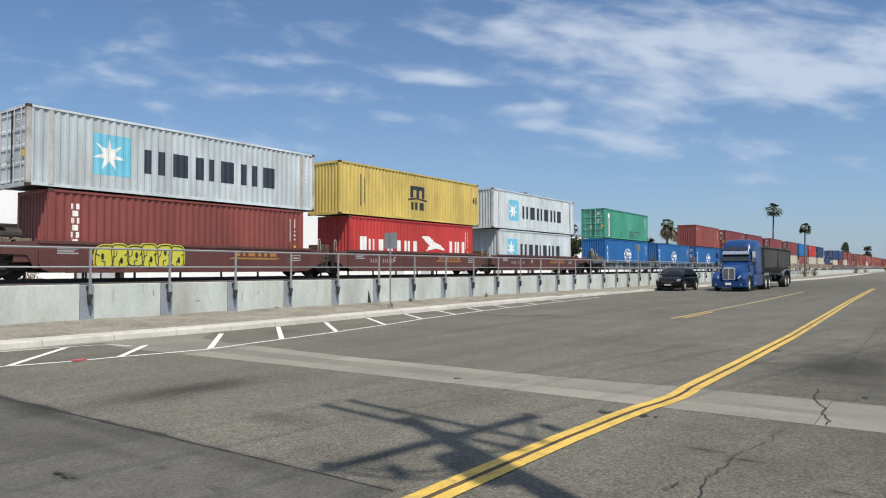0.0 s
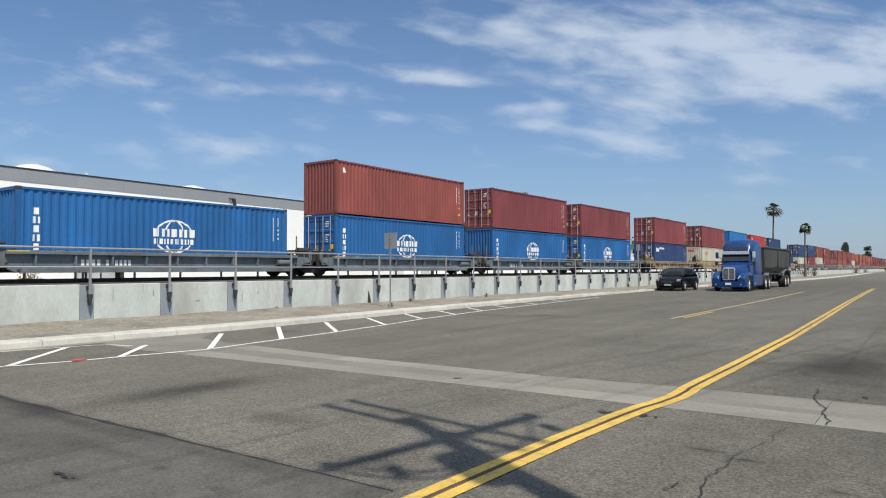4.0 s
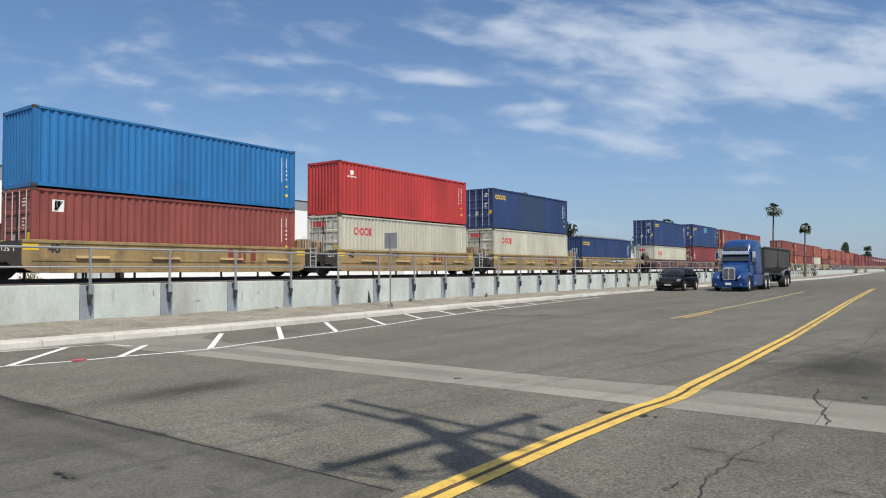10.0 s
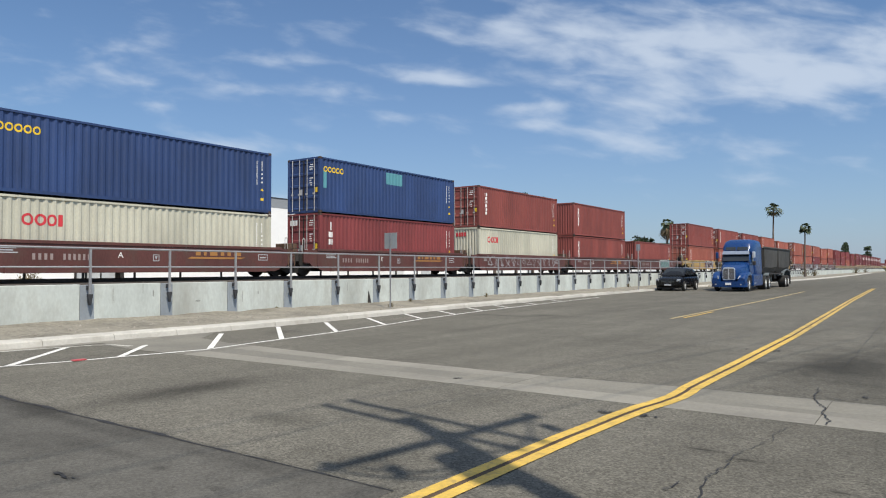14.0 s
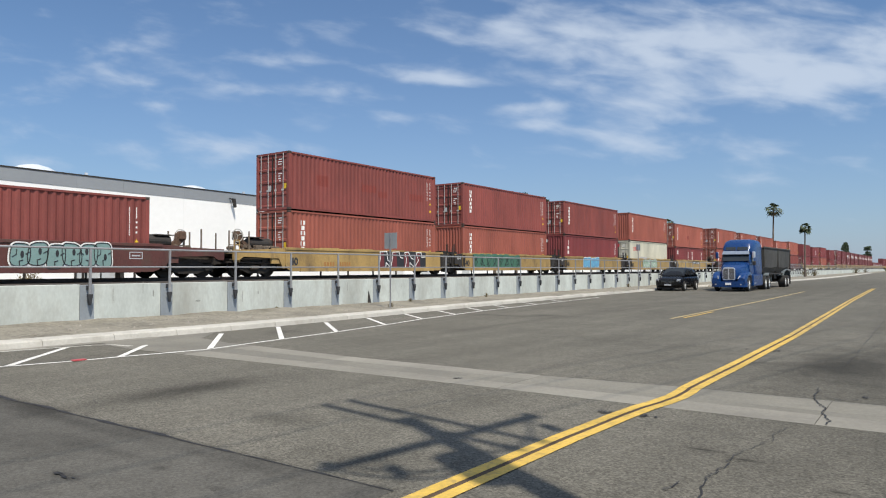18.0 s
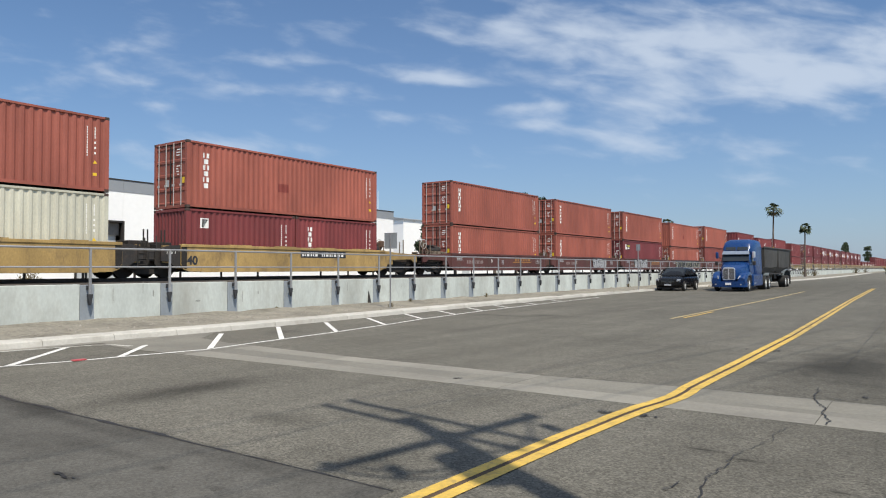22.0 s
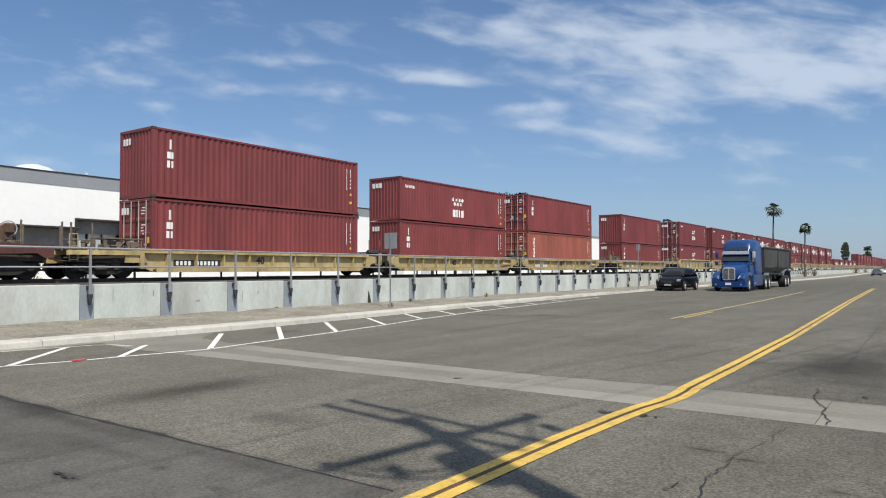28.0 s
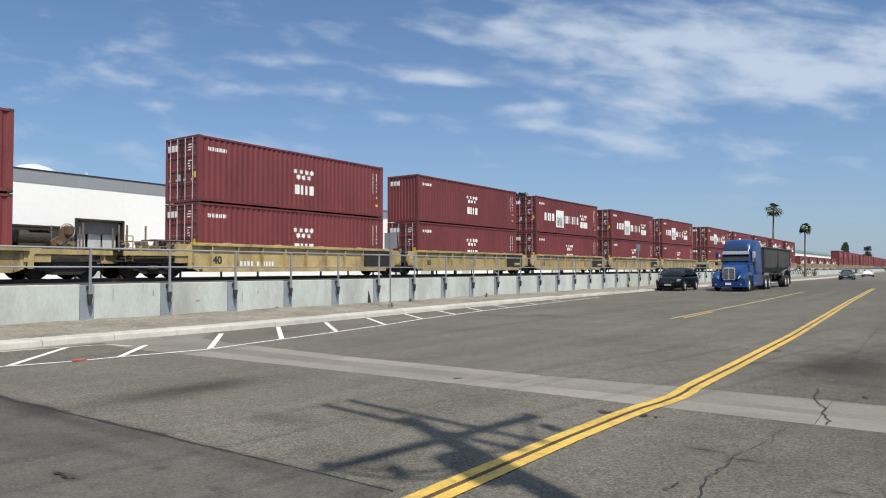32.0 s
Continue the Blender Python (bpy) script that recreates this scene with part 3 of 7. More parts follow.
def build_markings():
    def mark(name, pts, width, material, label, z=0.009):
        bm = bmesh.new()
        strip(bm, pts, width, z)
        return setting(name, bm, M[material], label, category="road marking")
    centre = [(-3.09, -8), (-3.09, 2), (-3.05, 4.3), (-3.00, 6.28), (-2.966, 6.9), (-2.934, 7.6), (-2.885, 8.22), (-2.82, 8.62), (-2.775, 9.14), (-2.785, 9.58), (-2.815, 9.88), (-2.823, 10.8), (-2.822, 12.5), (-2.85, 15.0), (-2.895, 19.15),
              (-3.155, 28.4), (-3.515, 40.8), (-4.065, 66.1)]
    for q in (-0.088, 0.088):
        mark("yellow_line", [(x + q, y) for x, y in centre[:15]], 0.12, "road_yellow", "worn yellow centre line of the road")
        mark("yellow_line", [(x + q, y) for x, y in centre[14:]], 0.12, "road_yellow_mid", "badly worn yellow centre line of the road")
    mark("line_gap", centre, 0.056, "line_gap", "dark tarry strip between the yellow lines", 0.006)
    mark("yellow_line", [(-7.19, 23.2), (-7.22, 27.7), (-7.23, 36.9), (-7.6, 55)], 0.13, "road_yellow_worn", "thin worn yellow turn lane line")
    mark("yellow_line", [(-6.94, 23.8), (-6.98, 27.7)], 0.10, "road_yellow", "short worn yellow line beginning the turn lane")
    edge = [(-13.4, 4.4), (-13.15, 5.28), (-12.86, 6.42), (-12.76, 7.23), (-12.57, 8.15), (-12.43, 8.92), (-12.57, 9.79), (-12.76, 11.25), (-13.03, 13.38), (-13.47, 15.87), (-13.99, 18.4), (-14.36, 20.85), (-14.70, 23.26), (-15.23, 28.93), (-15.75, 35.2), (-16.0, 38.5)]
    mark("white_line", edge, 0.10, "road_white", "white painted edge of a hatched kerb zone")
    mark("gutter_lip", [(-15.62, 5.2), (-15.55, 6.23), (-15.45, 6.84), (-15.32, 7.44), (-15.20, 7.98), (-14.91, 8.26), (-14.33, 8.34)], 0.13, "kerb", "pale concrete lip of the gutter", 0.0095)
    for a, b in (((-13.11, 5.35), (-15.26, 7.42)), ((-12.80, 7.23), (-14.25, 8.64)), ((-12.45, 8.99), (-15.18, 11.32)), ((-12.80, 11.27), (-15.6, 13.59)), ((-13.03, 13.38), (-15.6, 15.52)),
                 ((-13.54, 15.95), (-15.85, 17.76)), ((-14.02, 18.47), (-16.06, 20.09)), ((-14.40, 20.98), (-16.12, 22.3)), ((-14.75, 23.41), (-16.35, 24.76)), ((-14.95, 25.9), (-16.45, 27.1)), ((-15.2, 28.9), (-16.6, 30.1)), ((-15.5, 32.2), (-16.75, 33.4))):
        mark("hatch_line", [a, b], 0.125 if a[1] < 20 else 0.12, "road_white", "slanting white hatch stroke on asphalt")
    # cracks
    for width, pts in ((0.015, [(-1.33, 10.9), (-1.31, 10.5), (-1.28, 10.03), (-1.19, 9.64), (-1.10, 9.41), (-1.06, 8.93), (-0.95, 8.61), (-0.97, 8.4)]), (0.013, [(-1.30, 10.21), (-1.12, 10.19), (-0.98, 10.05), (-0.81, 10.22)]),
                       (0.011, [(-1.40, 4.3), (-1.42, 5.21), (-1.51, 5.63), (-1.50, 5.89), (-1.47, 6.17), (-1.49, 6.57)]), (0.006, [(-1.49, 6.57), (-1.42, 6.95), (-1.31, 7.28), (-1.34, 7.74), (-1.24, 8.12)]),
                       (0.012, [(-1.69, 5.23), (-1.66, 5.5)]), (0.009, [(-1.26, 13.88), (-1.26, 15.9), (-1.31, 21.2), (-1.33, 26.0)]), (0.008, [(-8.9, 10.0), (-7.2, 14.0), (-6.6, 18.5)]),
                       (0.012, [(-4.15, 9.80), (-2.9, 9.90), (-1.9, 9.93), (-0.94, 9.90), (-0.4, 9.92)])):
        fine = []
        rng = random.Random(len(pts))
        for p, q in zip(pts, pts[1:]):
            for k in range(5):
                fine.append((p[0] + (q[0] - p[0]) * k / 5 + rng.uniform(-.024, .024), p[1] + (q[1] - p[1]) * k / 5 + rng.uniform(-.024, .024)))
        fine.append(pts[-1])
        bm = bmesh.new()
        strip(bm, fine, width, 0.0145)
        setting("road_crack", bm, M["tar"], "dark crack in the asphalt", category="crack")
    # worn markers beside the centre line, tar smears
    def blot(cx, cy, wx, wy, seed, label):
        rng = random.Random(seed)
        bm = bmesh.new()
        for _ in range(9):
            px, py = cx + wx * rng.uniform(-.8, .8), cy + wy * rng.uniform(-.8, .8)
            sx, sy = wx * rng.uniform(.12, .38), wy * rng.uniform(.15, .5)
            bm.faces.new([bm.verts.new((px + sx * math.cos(a) * rng.uniform(.6, 1.1), py + sy * math.sin(a) * rng.uniform(.6, 1.1), 0.0125 + 0.0004 * _)) for a in [i * math.pi / 5 for i in range(10)]])
        setting("tar_spot", bm, M["tar"], label, kind="stuff", category="tar spot")
    for i, (x, y, wx, wy) in enumerate(((-3.17, 7.69, .11, .08), (-2.64, 7.73, .11, .08), (-3.19, 15.3, .09, .10), (-2.62, 15.3, .08, .10), (-3.28, 22.5, .08, .12), (-2.76, 22.7, .08, .12),
                                         (-5.75, 2.8, .20, .03), (-5.95, 8.75, .10, .06), (-0.74, 10.42, .05, .08))):
        blot(x, y, wx, wy, i, "dark tar spot on the asphalt")
    bm = bmesh.new()
    box(bm, -12.93, -12.81, 6.36, 6.60, 0.004, 0.03, 0.008)
    tagged(part("plastic_scrap", bm, M["red_scrap"]), "flattened faded red plastic scrap on the road", "litter")


def build_kerb():
    kerb = tagged(new("kerb"), "pale cast concrete kerb with a broad top", "kerb", "", "structure")
    y = -9.0
    while y < 260:
        step = 1.62 if y < 60 else 12.0
        bm = bmesh.new()
        v = []
        for yy in (y + 0.006, y + step - 0.006):
            x = KERB(yy)
            ring = [(x - 0.05, -0.06), (x, -0.06), (x, 0.0), (x - 0.03, 0.12), (x - 0.06, 0.15), (x - 0.60, 0.16), (x - 0.62, -0.06)]
            v.append([bm.verts.new((a, yy, z)) for a, z in ring])
        n = len(v[0])
        for i in range(n):
            bm.faces.new((v[0][i], v[0][(i + 1) % n], v[1][(i + 1) % n], v[1][i]))
        bm.faces.new(v[0][::-1])
        bm.faces.new(v[1])
        part("kerb_stone", bm, M["kerb"], kerb)
        y += step
    ys_ = [62 + 6 * i for i in range(34)]
    sheet("verge", [(KERB(q) - 0.6, q) for q in ys_] + [(-17.4, ys_[-1]), (-17.4, ys_[0])], 0.145, M["dirt"], "dry dirt verge behind the far kerb", category="verge")
    # stones scattered in the dirt strip
    rng = random.Random(9)
    bm = bmesh.new()
    for _ in range(1000):
        x, y = rng.uniform(-19.75, -16.75), 3 + 57 * rng.random() ** 1.5
        r = 0.009 + 0.034 * rng.random() ** 2.5
        z = 0.16 + 0.05 * (-x - 16.8) / 3
        if x > KERB(y) - 0.64:
            continue
        top = bm.verts.new((x, y, z + r))
        ring = [bm.verts.new((x + r * rng.uniform(.7, 1.5) * math.cos(a), y + r * rng.uniform(.7, 1.5) * math.sin(a), z - 0.01)) for a in (0, 1.2, 2.5, 3.7, 5.0)]
        for i in range(5):
            bm.faces.new((top, ring[i], ring[(i + 1) % 5]))
    tagged(part("loose_stones", bm, M["stone"]), "loose pale stones in the dirt strip", "stones", "", "stuff")


WALL_X, WALL_TOP, BAY, POST0 = -19.9, 1.257, 2.528, 10.23


def build_wall():
    wall = tagged(new("wall_railway"), "pale cast concrete retaining wall with grey pilasters", "wall", "", "structure")
    rail = tagged(new("guard_rail"), "galvanised steel guard rail along the retaining wall", "railing")
    near = range(-8, 60)

    def panel(bm):
        box(bm, WALL_X - 0.22, WALL_X, 0.21, BAY - 0.21, -0.1, WALL_TOP, 0.012)

    def pil(bm):
        box(bm, WALL_X - 0.22, WALL_X + 0.012, -0.206, 0.206, -0.1, WALL_TOP - 0.02, 0.008)

    def post(bm):
        box(bm, WALL_X + 0.13, WALL_X + 0.19, -0.032, 0.032, WALL_TOP - 0.36, WALL_TOP + 1.03, 0.006)

    def bracket(bm):
        # side plate that holds the post to the wall
        box(bm, WALL_X + 0.014, WALL_X + 0.13, -0.045, 0.045, WALL_TOP - 0.15, WALL_TOP - 0.03, 0.006)

    def gusset(bm):
        # dark wedge that tapers downwards below the post
        prism(bm, [(-0.070, WALL_TOP - 0.28), (0.070, WALL_TOP - 0.28), (0.066, WALL_TOP - 0.36), (0.012, WALL_TOP - 0.60), (-0.012, WALL_TOP - 0.60), (-0.066, WALL_TOP - 0.36)], "x", WALL_X + 0.105, WALL_X + 0.196)

    def long(z, r):
        def make(bm):
            tube(bm, (WALL_X + 0.16, 0, z), (WALL_X + 0.16, BAY, z), r, n=8, caps=False)
        return make
    for k in near:
        at = pose(0, POST0 + k * BAY, 0)
        part("wall_panel", shared("wall_panel", panel, M["concrete"]), parent=wall, at=at)
        part("pilaster", shared("pilaster", pil, M["pilaster"]), parent=wall, at=at)
        part("post", shared("rail_post", post, M["galv"]), parent=rail, at=at)
        part("bracket", shared("rail_bracket", bracket, M["bracket"]), parent=rail, at=at)
        part("gusset", shared("rail_wedge", gusset, M["bracket"]), parent=rail, at=at)
        part("top_rail", shared("top_rail", long(WALL_TOP + 1.04, 0.030), M["galv"]), parent=rail, at=at)
        part("mid_rail", shared("mid_rail", long(WALL_TOP + 0.50, 0.024), M["galv"]), parent=rail, at=at)
    y1 = POST0 + 60 * BAY
    bm = bmesh.new()
    box(bm, WALL_X - 0.22, WALL_X, y1 - 0.2, 700, -0.1, WALL_TOP)
    part("far_wall", bm, M["concrete"], wall)
    bm = bmesh.new()
    for z in (WALL_TOP + 1.04, WALL_TOP + 0.50):
        tube(bm, (WALL_X + 0.16, y1, z), (WALL_X + 0.16, 400, z), 0.03, n=6)
    for k in range(60, 150):
        box(bm, WALL_X + 0.13, WALL_X + 0.19, POST0 + k * BAY - 0.03, POST0 + k * BAY + 0.03, WALL_TOP - 0.1, WALL_TOP + 1.03)
    part("far_rail", bm, M["galv"], rail)
    # rust and damp stains with a shape of their own on the cast panels
    for y, z, w_, h_ in ((11.0, 0.78, 0.03, 0.42), (11.95, 0.98, 0.025, 0.36), (12.3, 0.85, 0.05, 0.2), (15.7, 0.55, 0.03, 0.40), (16.4, 0.8, 0.05, 0.12), (21.05, 0.8, 0.03, 0.34), (24.6, 0.75, 0.03, 0.3), (13.9, 0.62, 0.20, 0.06)):
        bm = bmesh.new()
        bm.faces.new([bm.verts.new((WALL_X + 0.003, y + dy, z + dz)) for dy, dz in ((-w_ * 0.5, 0), (w_ * 0.3, -h_ * 0.1), (w_ * 0.5, h_ * 0.6), (w_ * 0.1, h_), (-w_ * 0.4, h_ * 0.8))])
        part("stain", bm, M["stain"], wall, "grey damp stain")
    # steel offcut leaning on the wall
    bm = bmesh.new()
    prism(bm, [(22.28, 0.2), (22.43, 0.19), (22.48, 0.24), (22.33, 0.75)], "x", WALL_X + 0.02, WALL_X + 0.05)
    box(bm, WALL_X + 0.02, WALL_X + 0.25, 22.33, 23.1, 0.18, 0.22)
    tagged(part("steel_offcut", bm, M["car_dark"]), "dark bent steel offcut leaning against the wall", "scrap")


build_ground()
build_road()
build_markings()
build_kerb()
build_wall()

# ---- the train ----
W40, TRACK_X, FLOOR_Z, RAIL_Z = 2.438, -26.91, 1.70, 1.335
HC, STD = 2.896, 2.591
FT40, FT45, FT20 = 12.192, 13.716, 6.058
TRAVEL = [(0, 0.0), (4, 67.62), (8, 135.07), (12, 202.48), (16, 269.96), (20, 337.52), (24, 405.20), (28, 473.26), (32, 542.01)]
MOVING = []


def corrugation(a, b, pitch=0.30, depth=0.042):
    """Break points (along, depth inward) of a trapezoid-rolled wall between a and b."""
    n = max(1, round((b - a) / pitch))
    p = (b - a) / n
    pts = []
    for i in range(n):
        y = a + i * p
        pts += [(y, 0.0), (y + 0.28 * p, 0.0), (y + 0.50 * p, depth), (y + 0.78 * p, depth)]
    return pts + [(b, 0.0)]


def inset_at(prof, y):
    for (y0, d0), (y1, d1) in zip(prof, prof[1:]):
        if y0 <= y <= y1:
            return d0 + (d1 - d0) * (y - y0) / max(y1 - y0, 1e-6)
    return 0.0


def lay(bm, polys, x, prof, lift=0.004):
    """Paint laid on a side wall: plan polygons (along, up), cut at the wall's folds."""
    for poly in polys:
        ys = sorted({p[0] for p in poly})
        lo, hi = ys[0], ys[-1]
        cuts = sorted(set([round(q, 4) for q in ys] + [round(p[0], 4) for p in prof if lo < p[0] < hi]))
        n = len(poly)
        for a, b in zip(cuts, cuts[1:]):
            if b - a < 0.002:
                continue

            def cross(y):
                zs = []
                for i in range(n):
                    (y0, z0), (y1, z1) = poly[i], poly[(i + 1) % n]
                    if (y0 <= y < y1) or (y1 <= y < y0):
                        zs.append((y, z0 + (z1 - z0) * (y - y0) / (y1 - y0)))
                return sorted(q[1] for q in zs)
            za, zb = cross(a + 0.0005), cross(b - 0.0005)
            if len(za) != len(zb):
                continue
            xa, xb = x - inset_at(prof, a) + lift, x - inset_at(prof, b) + lift
            for k in range(0, len(za) - 1, 2):
                bm.faces.new([bm.verts.new(q) for q in ((xa, a, za[k]), (xb, b, zb[k]), (xb, b, zb[k + 1]), (xa, a, za[k + 1]))])
    bmesh.ops.remove_doubles(bm, verts=bm.verts, dist=0.003)


def rect(y0, y1, z0, z1):
    return [(y0, z0), (y1, z0), (y1, z1), (y0, z1)]


def block(y0, y1, z0, z1, k):
    """One plain mark of a word: a bar or a pair of bars."""
    w = y1 - y0
    if min(w, z1 - z0) < 0.16:
        return [rect(y0 + 0.1 * w, y1 - 0.1 * w, z0, z1)]
    if k % 2:
        return [rect(y0 + 0.14 * w, y1 - 0.14 * w, z0, z1)]
    a, b = (0.34, 0.34) if k else (0.46, 0.26)
    return [rect(y0, y0 + a * w, z0, z1), rect(y1 - b * w, y1, z0, z1)]


def cells(y0, y1, z0, z1, n, fill=0.78):
    """A word as plain marks, one to a letter."""
    w = (y1 - y0) / n
    return [q for i in range(n) for q in block(y0 + i * w, y0 + i * w + w * fill, z0, z1, (3 * i + n) % 4)]


def stack(y0, y1, z1, z0, n, fill=0.8):
    """An upright word as plain marks, read downwards."""
    s = (z1 - z0) / n
    return [q for i in range(n) for q in block(y0, y1, z1 - i * s - s * fill, z1 - i * s, (3 * i + n) % 4)]


def frame_of(y0, y1, z0, z1, t):
    """A painted outline of a box, as four bars."""
    return [rect(y0, y1, z0, z0 + t), rect(y0, y1, z1 - t, z1), rect(y0, y0 + t, z0 + t, z1 - t), rect(y1 - t, y1, z0 + t, z1 - t)]


def star(cy, cz, r, n=7, inner=0.42):
    return [(cy + (r if i % 2 == 0 else r * inner) * math.sin(math.pi * i / n), cz + (r if i % 2 == 0 else r * inner) * math.cos(math.pi * i / n)) for i in range(2 * n)]


def oval(cy, cz, ry, rz, n=20):
    return [(cy + ry * math.cos(2 * math.pi * i / n), cz + rz * math.sin(2 * math.pi * i / n)) for i in range(n)]


def arc(cy, cz, ry, rz, t, a0, a1, n=14):
    out = [(cy + ry * math.cos(a0 + (a1 - a0) * i / n), cz + rz * math.sin(a0 + (a1 - a0) * i / n)) for i in range(n + 1)]
    inn = [(cy + (ry - t) * math.cos(a0 + (a1 - a0) * i / n), cz + (rz - t) * math.sin(a0 + (a1 - a0) * i / n)) for i in range(n + 1)]
    return out + inn[::-1]


def codes(L, h, yellow=True):
    a = stack(L - 0.84, L - 0.80, h - 0.45, h - 1.60, 12, 0.75) + stack(L - 0.55, L - 0.505, h - 0.45, h - 0.90, 4, 0.85) + stack(L - 0.565, L - 0.49, h - 1.0, h - 1.60, 3, 0.42)
    out = [("code_mark", a, "white_mark")]
    if yellow:
        out.append(("warning_mark", [[(L - 0.60, h - 1.84), (L - 0.45, h - 1.84), (L - 0.525, h - 1.71)], rect(L - 0.60, L - 0.46, h - 2.30, h - 2.18)], "yellow_mark"))
    return out


def livery(kind, L, h):
    """(part name, polygons, paint) for the near side of a container."""
    P = math.pi
    o = []
    if kind == "orange_brown":
        o = [("logo", stack(0.80, 1.10, h - 0.48, h - 2.05, 6, 0.80), "white_mark")]
    elif kind == "red_brown":
        o = [("logo", [rect(0.77, 0.90, h - 0.86, h - 0.45), rect(0.69, 0.98, h - 1.24, h - 0.96), rect(0.69, 0.80, h - 1.62, h - 1.33), rect(0.87, 0.98, h - 1.62, h - 1.33)], "white_mark")]
    elif kind == "seven_stars":
        st = [star(5.58 + 0.36 * i, h - 0.97, 0.15, 6, 0.62) for i in range(4)] + [star(5.76 + 0.36 * i, h - 1.24, 0.15, 6, 0.62) for i in range(3)]
        o = [("logo", st + cells(5.44, 6.90, h - 2.10, h - 1.63, 3, 0.9), "white_mark"), ("web_mark", cells(0.49, 1.52, h - 0.64, h - 0.47, 9, 0.8), "white_mark")]
    elif kind == "picture_word":
        st = [oval(8.5 + 0.38 * i, h - 1.14, 0.12, 0.12, 7) for i in range(4)] + [oval(8.7 + 0.38 * i, h - 1.40, 0.12, 0.12, 7) for i in range(3)]
        o = [("logo", st + cells(8.35, 10.05, h - 2.20, h - 1.66, 3, 0.9) + cells(1.4, 3.4, h - 1.88, h - 1.25, 3, 0.8) + cells(5.2, 8.05, h - 1.95, h - 1.30, 6, 0.8) + [rect(3.6, 4.98, h - 2.35, h - 0.92)], "white_mark"),
             ("picture_mark", [rect(3.72, 4.86, h - 2.25, h - 1.5)], "azure_mark"), ("web_mark", cells(0.49, 1.52, h - 0.64, h - 0.47, 9, 0.8), "white_mark")]
    elif kind == "rings":
        o = [("logo", [arc(1.38, h - 0.84, 0.20, 0.215, 0.085, 0, 6.282), arc(1.80, h - 0.84, 0.20, 0.215, 0.085, 0, 6.282), arc(2.19, h - 0.84, 0.17, 0.215, 0.085, 0, 6.282), rect(2.42, 2.56, h - 1.05, h - 0.63)], "red_mark")]
    elif kind == "dots":
        o = [("logo", [arc(0.44 + 0.30 * i, h - 0.62, 0.135, 0.15, 0.065, 0, 6.282) for i in range(5)], "yellow_mark")]
    elif kind == "globe":
        c, z = 6.10, h - 1.55
        o = [("logo", [arc(c, z, 0.92, 0.70, 0.075, 0.36, P - 0.36), arc(c, z, 0.92, 0.70, 0.075, P + 0.55, 2 * P - 0.55), arc(c, z, 0.46, 0.70, 0.06, 0.42, P - 0.42), arc(c, z, 0.46, 0.70, 0.06, P + 0.6, 2 * P - 0.6)]
              + cells(c - 1.0, c + 1.06, h - 1.57, h - 1.24, 5, 0.84) + cells(c - 0.93, c + 0.97, h - 1.87, h - 1.65, 8, 0.76), "white_mark"),
             ("side_mark", stack(0.55, 0.79, h - 0.72, h - 2.3, 5, 0.76), "white_mark")]
    elif kind == "star_word":
        q = 0.0 if L == FT45 else -1.05
        o = [("logo_field", [rect(2.38 + q, 3.88 + q, h - 2.22, h - 0.66)], "cyan_mark"), ("logo_star", [star(2.98 + q, h - 1.44, 0.66, 7, 0.36)], "white_mark"), ("logo", cells(4.41 + q, 11.5 + q, h - 1.98, h - 1.02, 6, 0.80), "navy_mark")]
    elif kind == "arch_word":
        y0, z0 = 6.10, h - 0.78
        o = [("logo", [rect(y0, y0 + 0.30, z0 - 0.72, z0), rect(y0 + 0.30, y0 + 1.45, z0 - 0.24, z0), rect(y0 + 0.60, y0 + 0.88, z0 - 0.72, z0 - 0.24), rect(y0 + 1.17, y0 + 1.45, z0 - 0.72, z0 - 0.24), [(y0 - 0.15, z0 - 0.92), (y0 + 0.6, z0 - 0.80), (y0 + 1.7, z0 - 0.90), (y0 + 1.7, z0 - 0.80), (y0 + 0.6, z0 - 0.70), (y0 - 0.15, z0 - 0.80)]] + cells(y0 + 0.08, y0 + 1.55, z0 - 1.45, z0 - 0.98, 2, 0.9), "black_mark"),
             ("side_mark", stack(1.62, 1.74, h - 0.60, h - 2.35, 13, 0.7) + stack(1.94, 2.06, h - 0.75, h - 2.2, 11, 0.7), "black_mark")]
    elif kind == "bird":
        o = [("logo", [rect(0.84, 1.40, h - 1.85, h - 1.10)] + cells(1.6, 6.4, h - 1.85, h - 1.22, 6, 0.62) + cells(9.38, 11.5, h - 1.85, h - 1.12, 3, 0.66) + [[(6.45, h - 0.90), (7.2, h - 0.86), (7.9, h - 1.25), (8.5, h - 1.40), (9.0, h - 1.75), (8.0, h - 1.62), (6.9, h - 1.80), (7.3, h - 1.45), (6.8, h - 1.15)]], "white_mark")]
    elif kind == "tall_panel":
        o = [("logo_field", [rect(0.80, 1.30, h - 2.66, h - 0.44)], "white_mark"), ("logo", stack(0.90, 1.20, h - 0.95, h - 2.6, 8, 0.72), "patch_green"), ("repair_patch", [rect(6.57, 7.85, 0.17, 0.95)], "patch_green"), ("scuff", [rect(8.0, 9.4, 0.86, 0.92), rect(9.3, 9.42, 0.70, 0.92), rect(4.3, 4.36, 0.5, 0.8), rect(3.2, 3.26, 0.4, 0.7)], "dark_green_mark")]
    elif kind == "rider":
        o = [("logo", [oval(0.78, h - 0.78, 0.30, 0.25), oval(1.22, h - 0.72, 0.20, 0.14), [(1.1, h - 0.7), (1.5, h - 0.95), (1.4, h - 1.05), (1.0, h - 0.9)]] + cells(1.6, 3.3, h - 0.70, h - 0.47, 6, 0.8), "white_mark")]
    elif kind == "square":
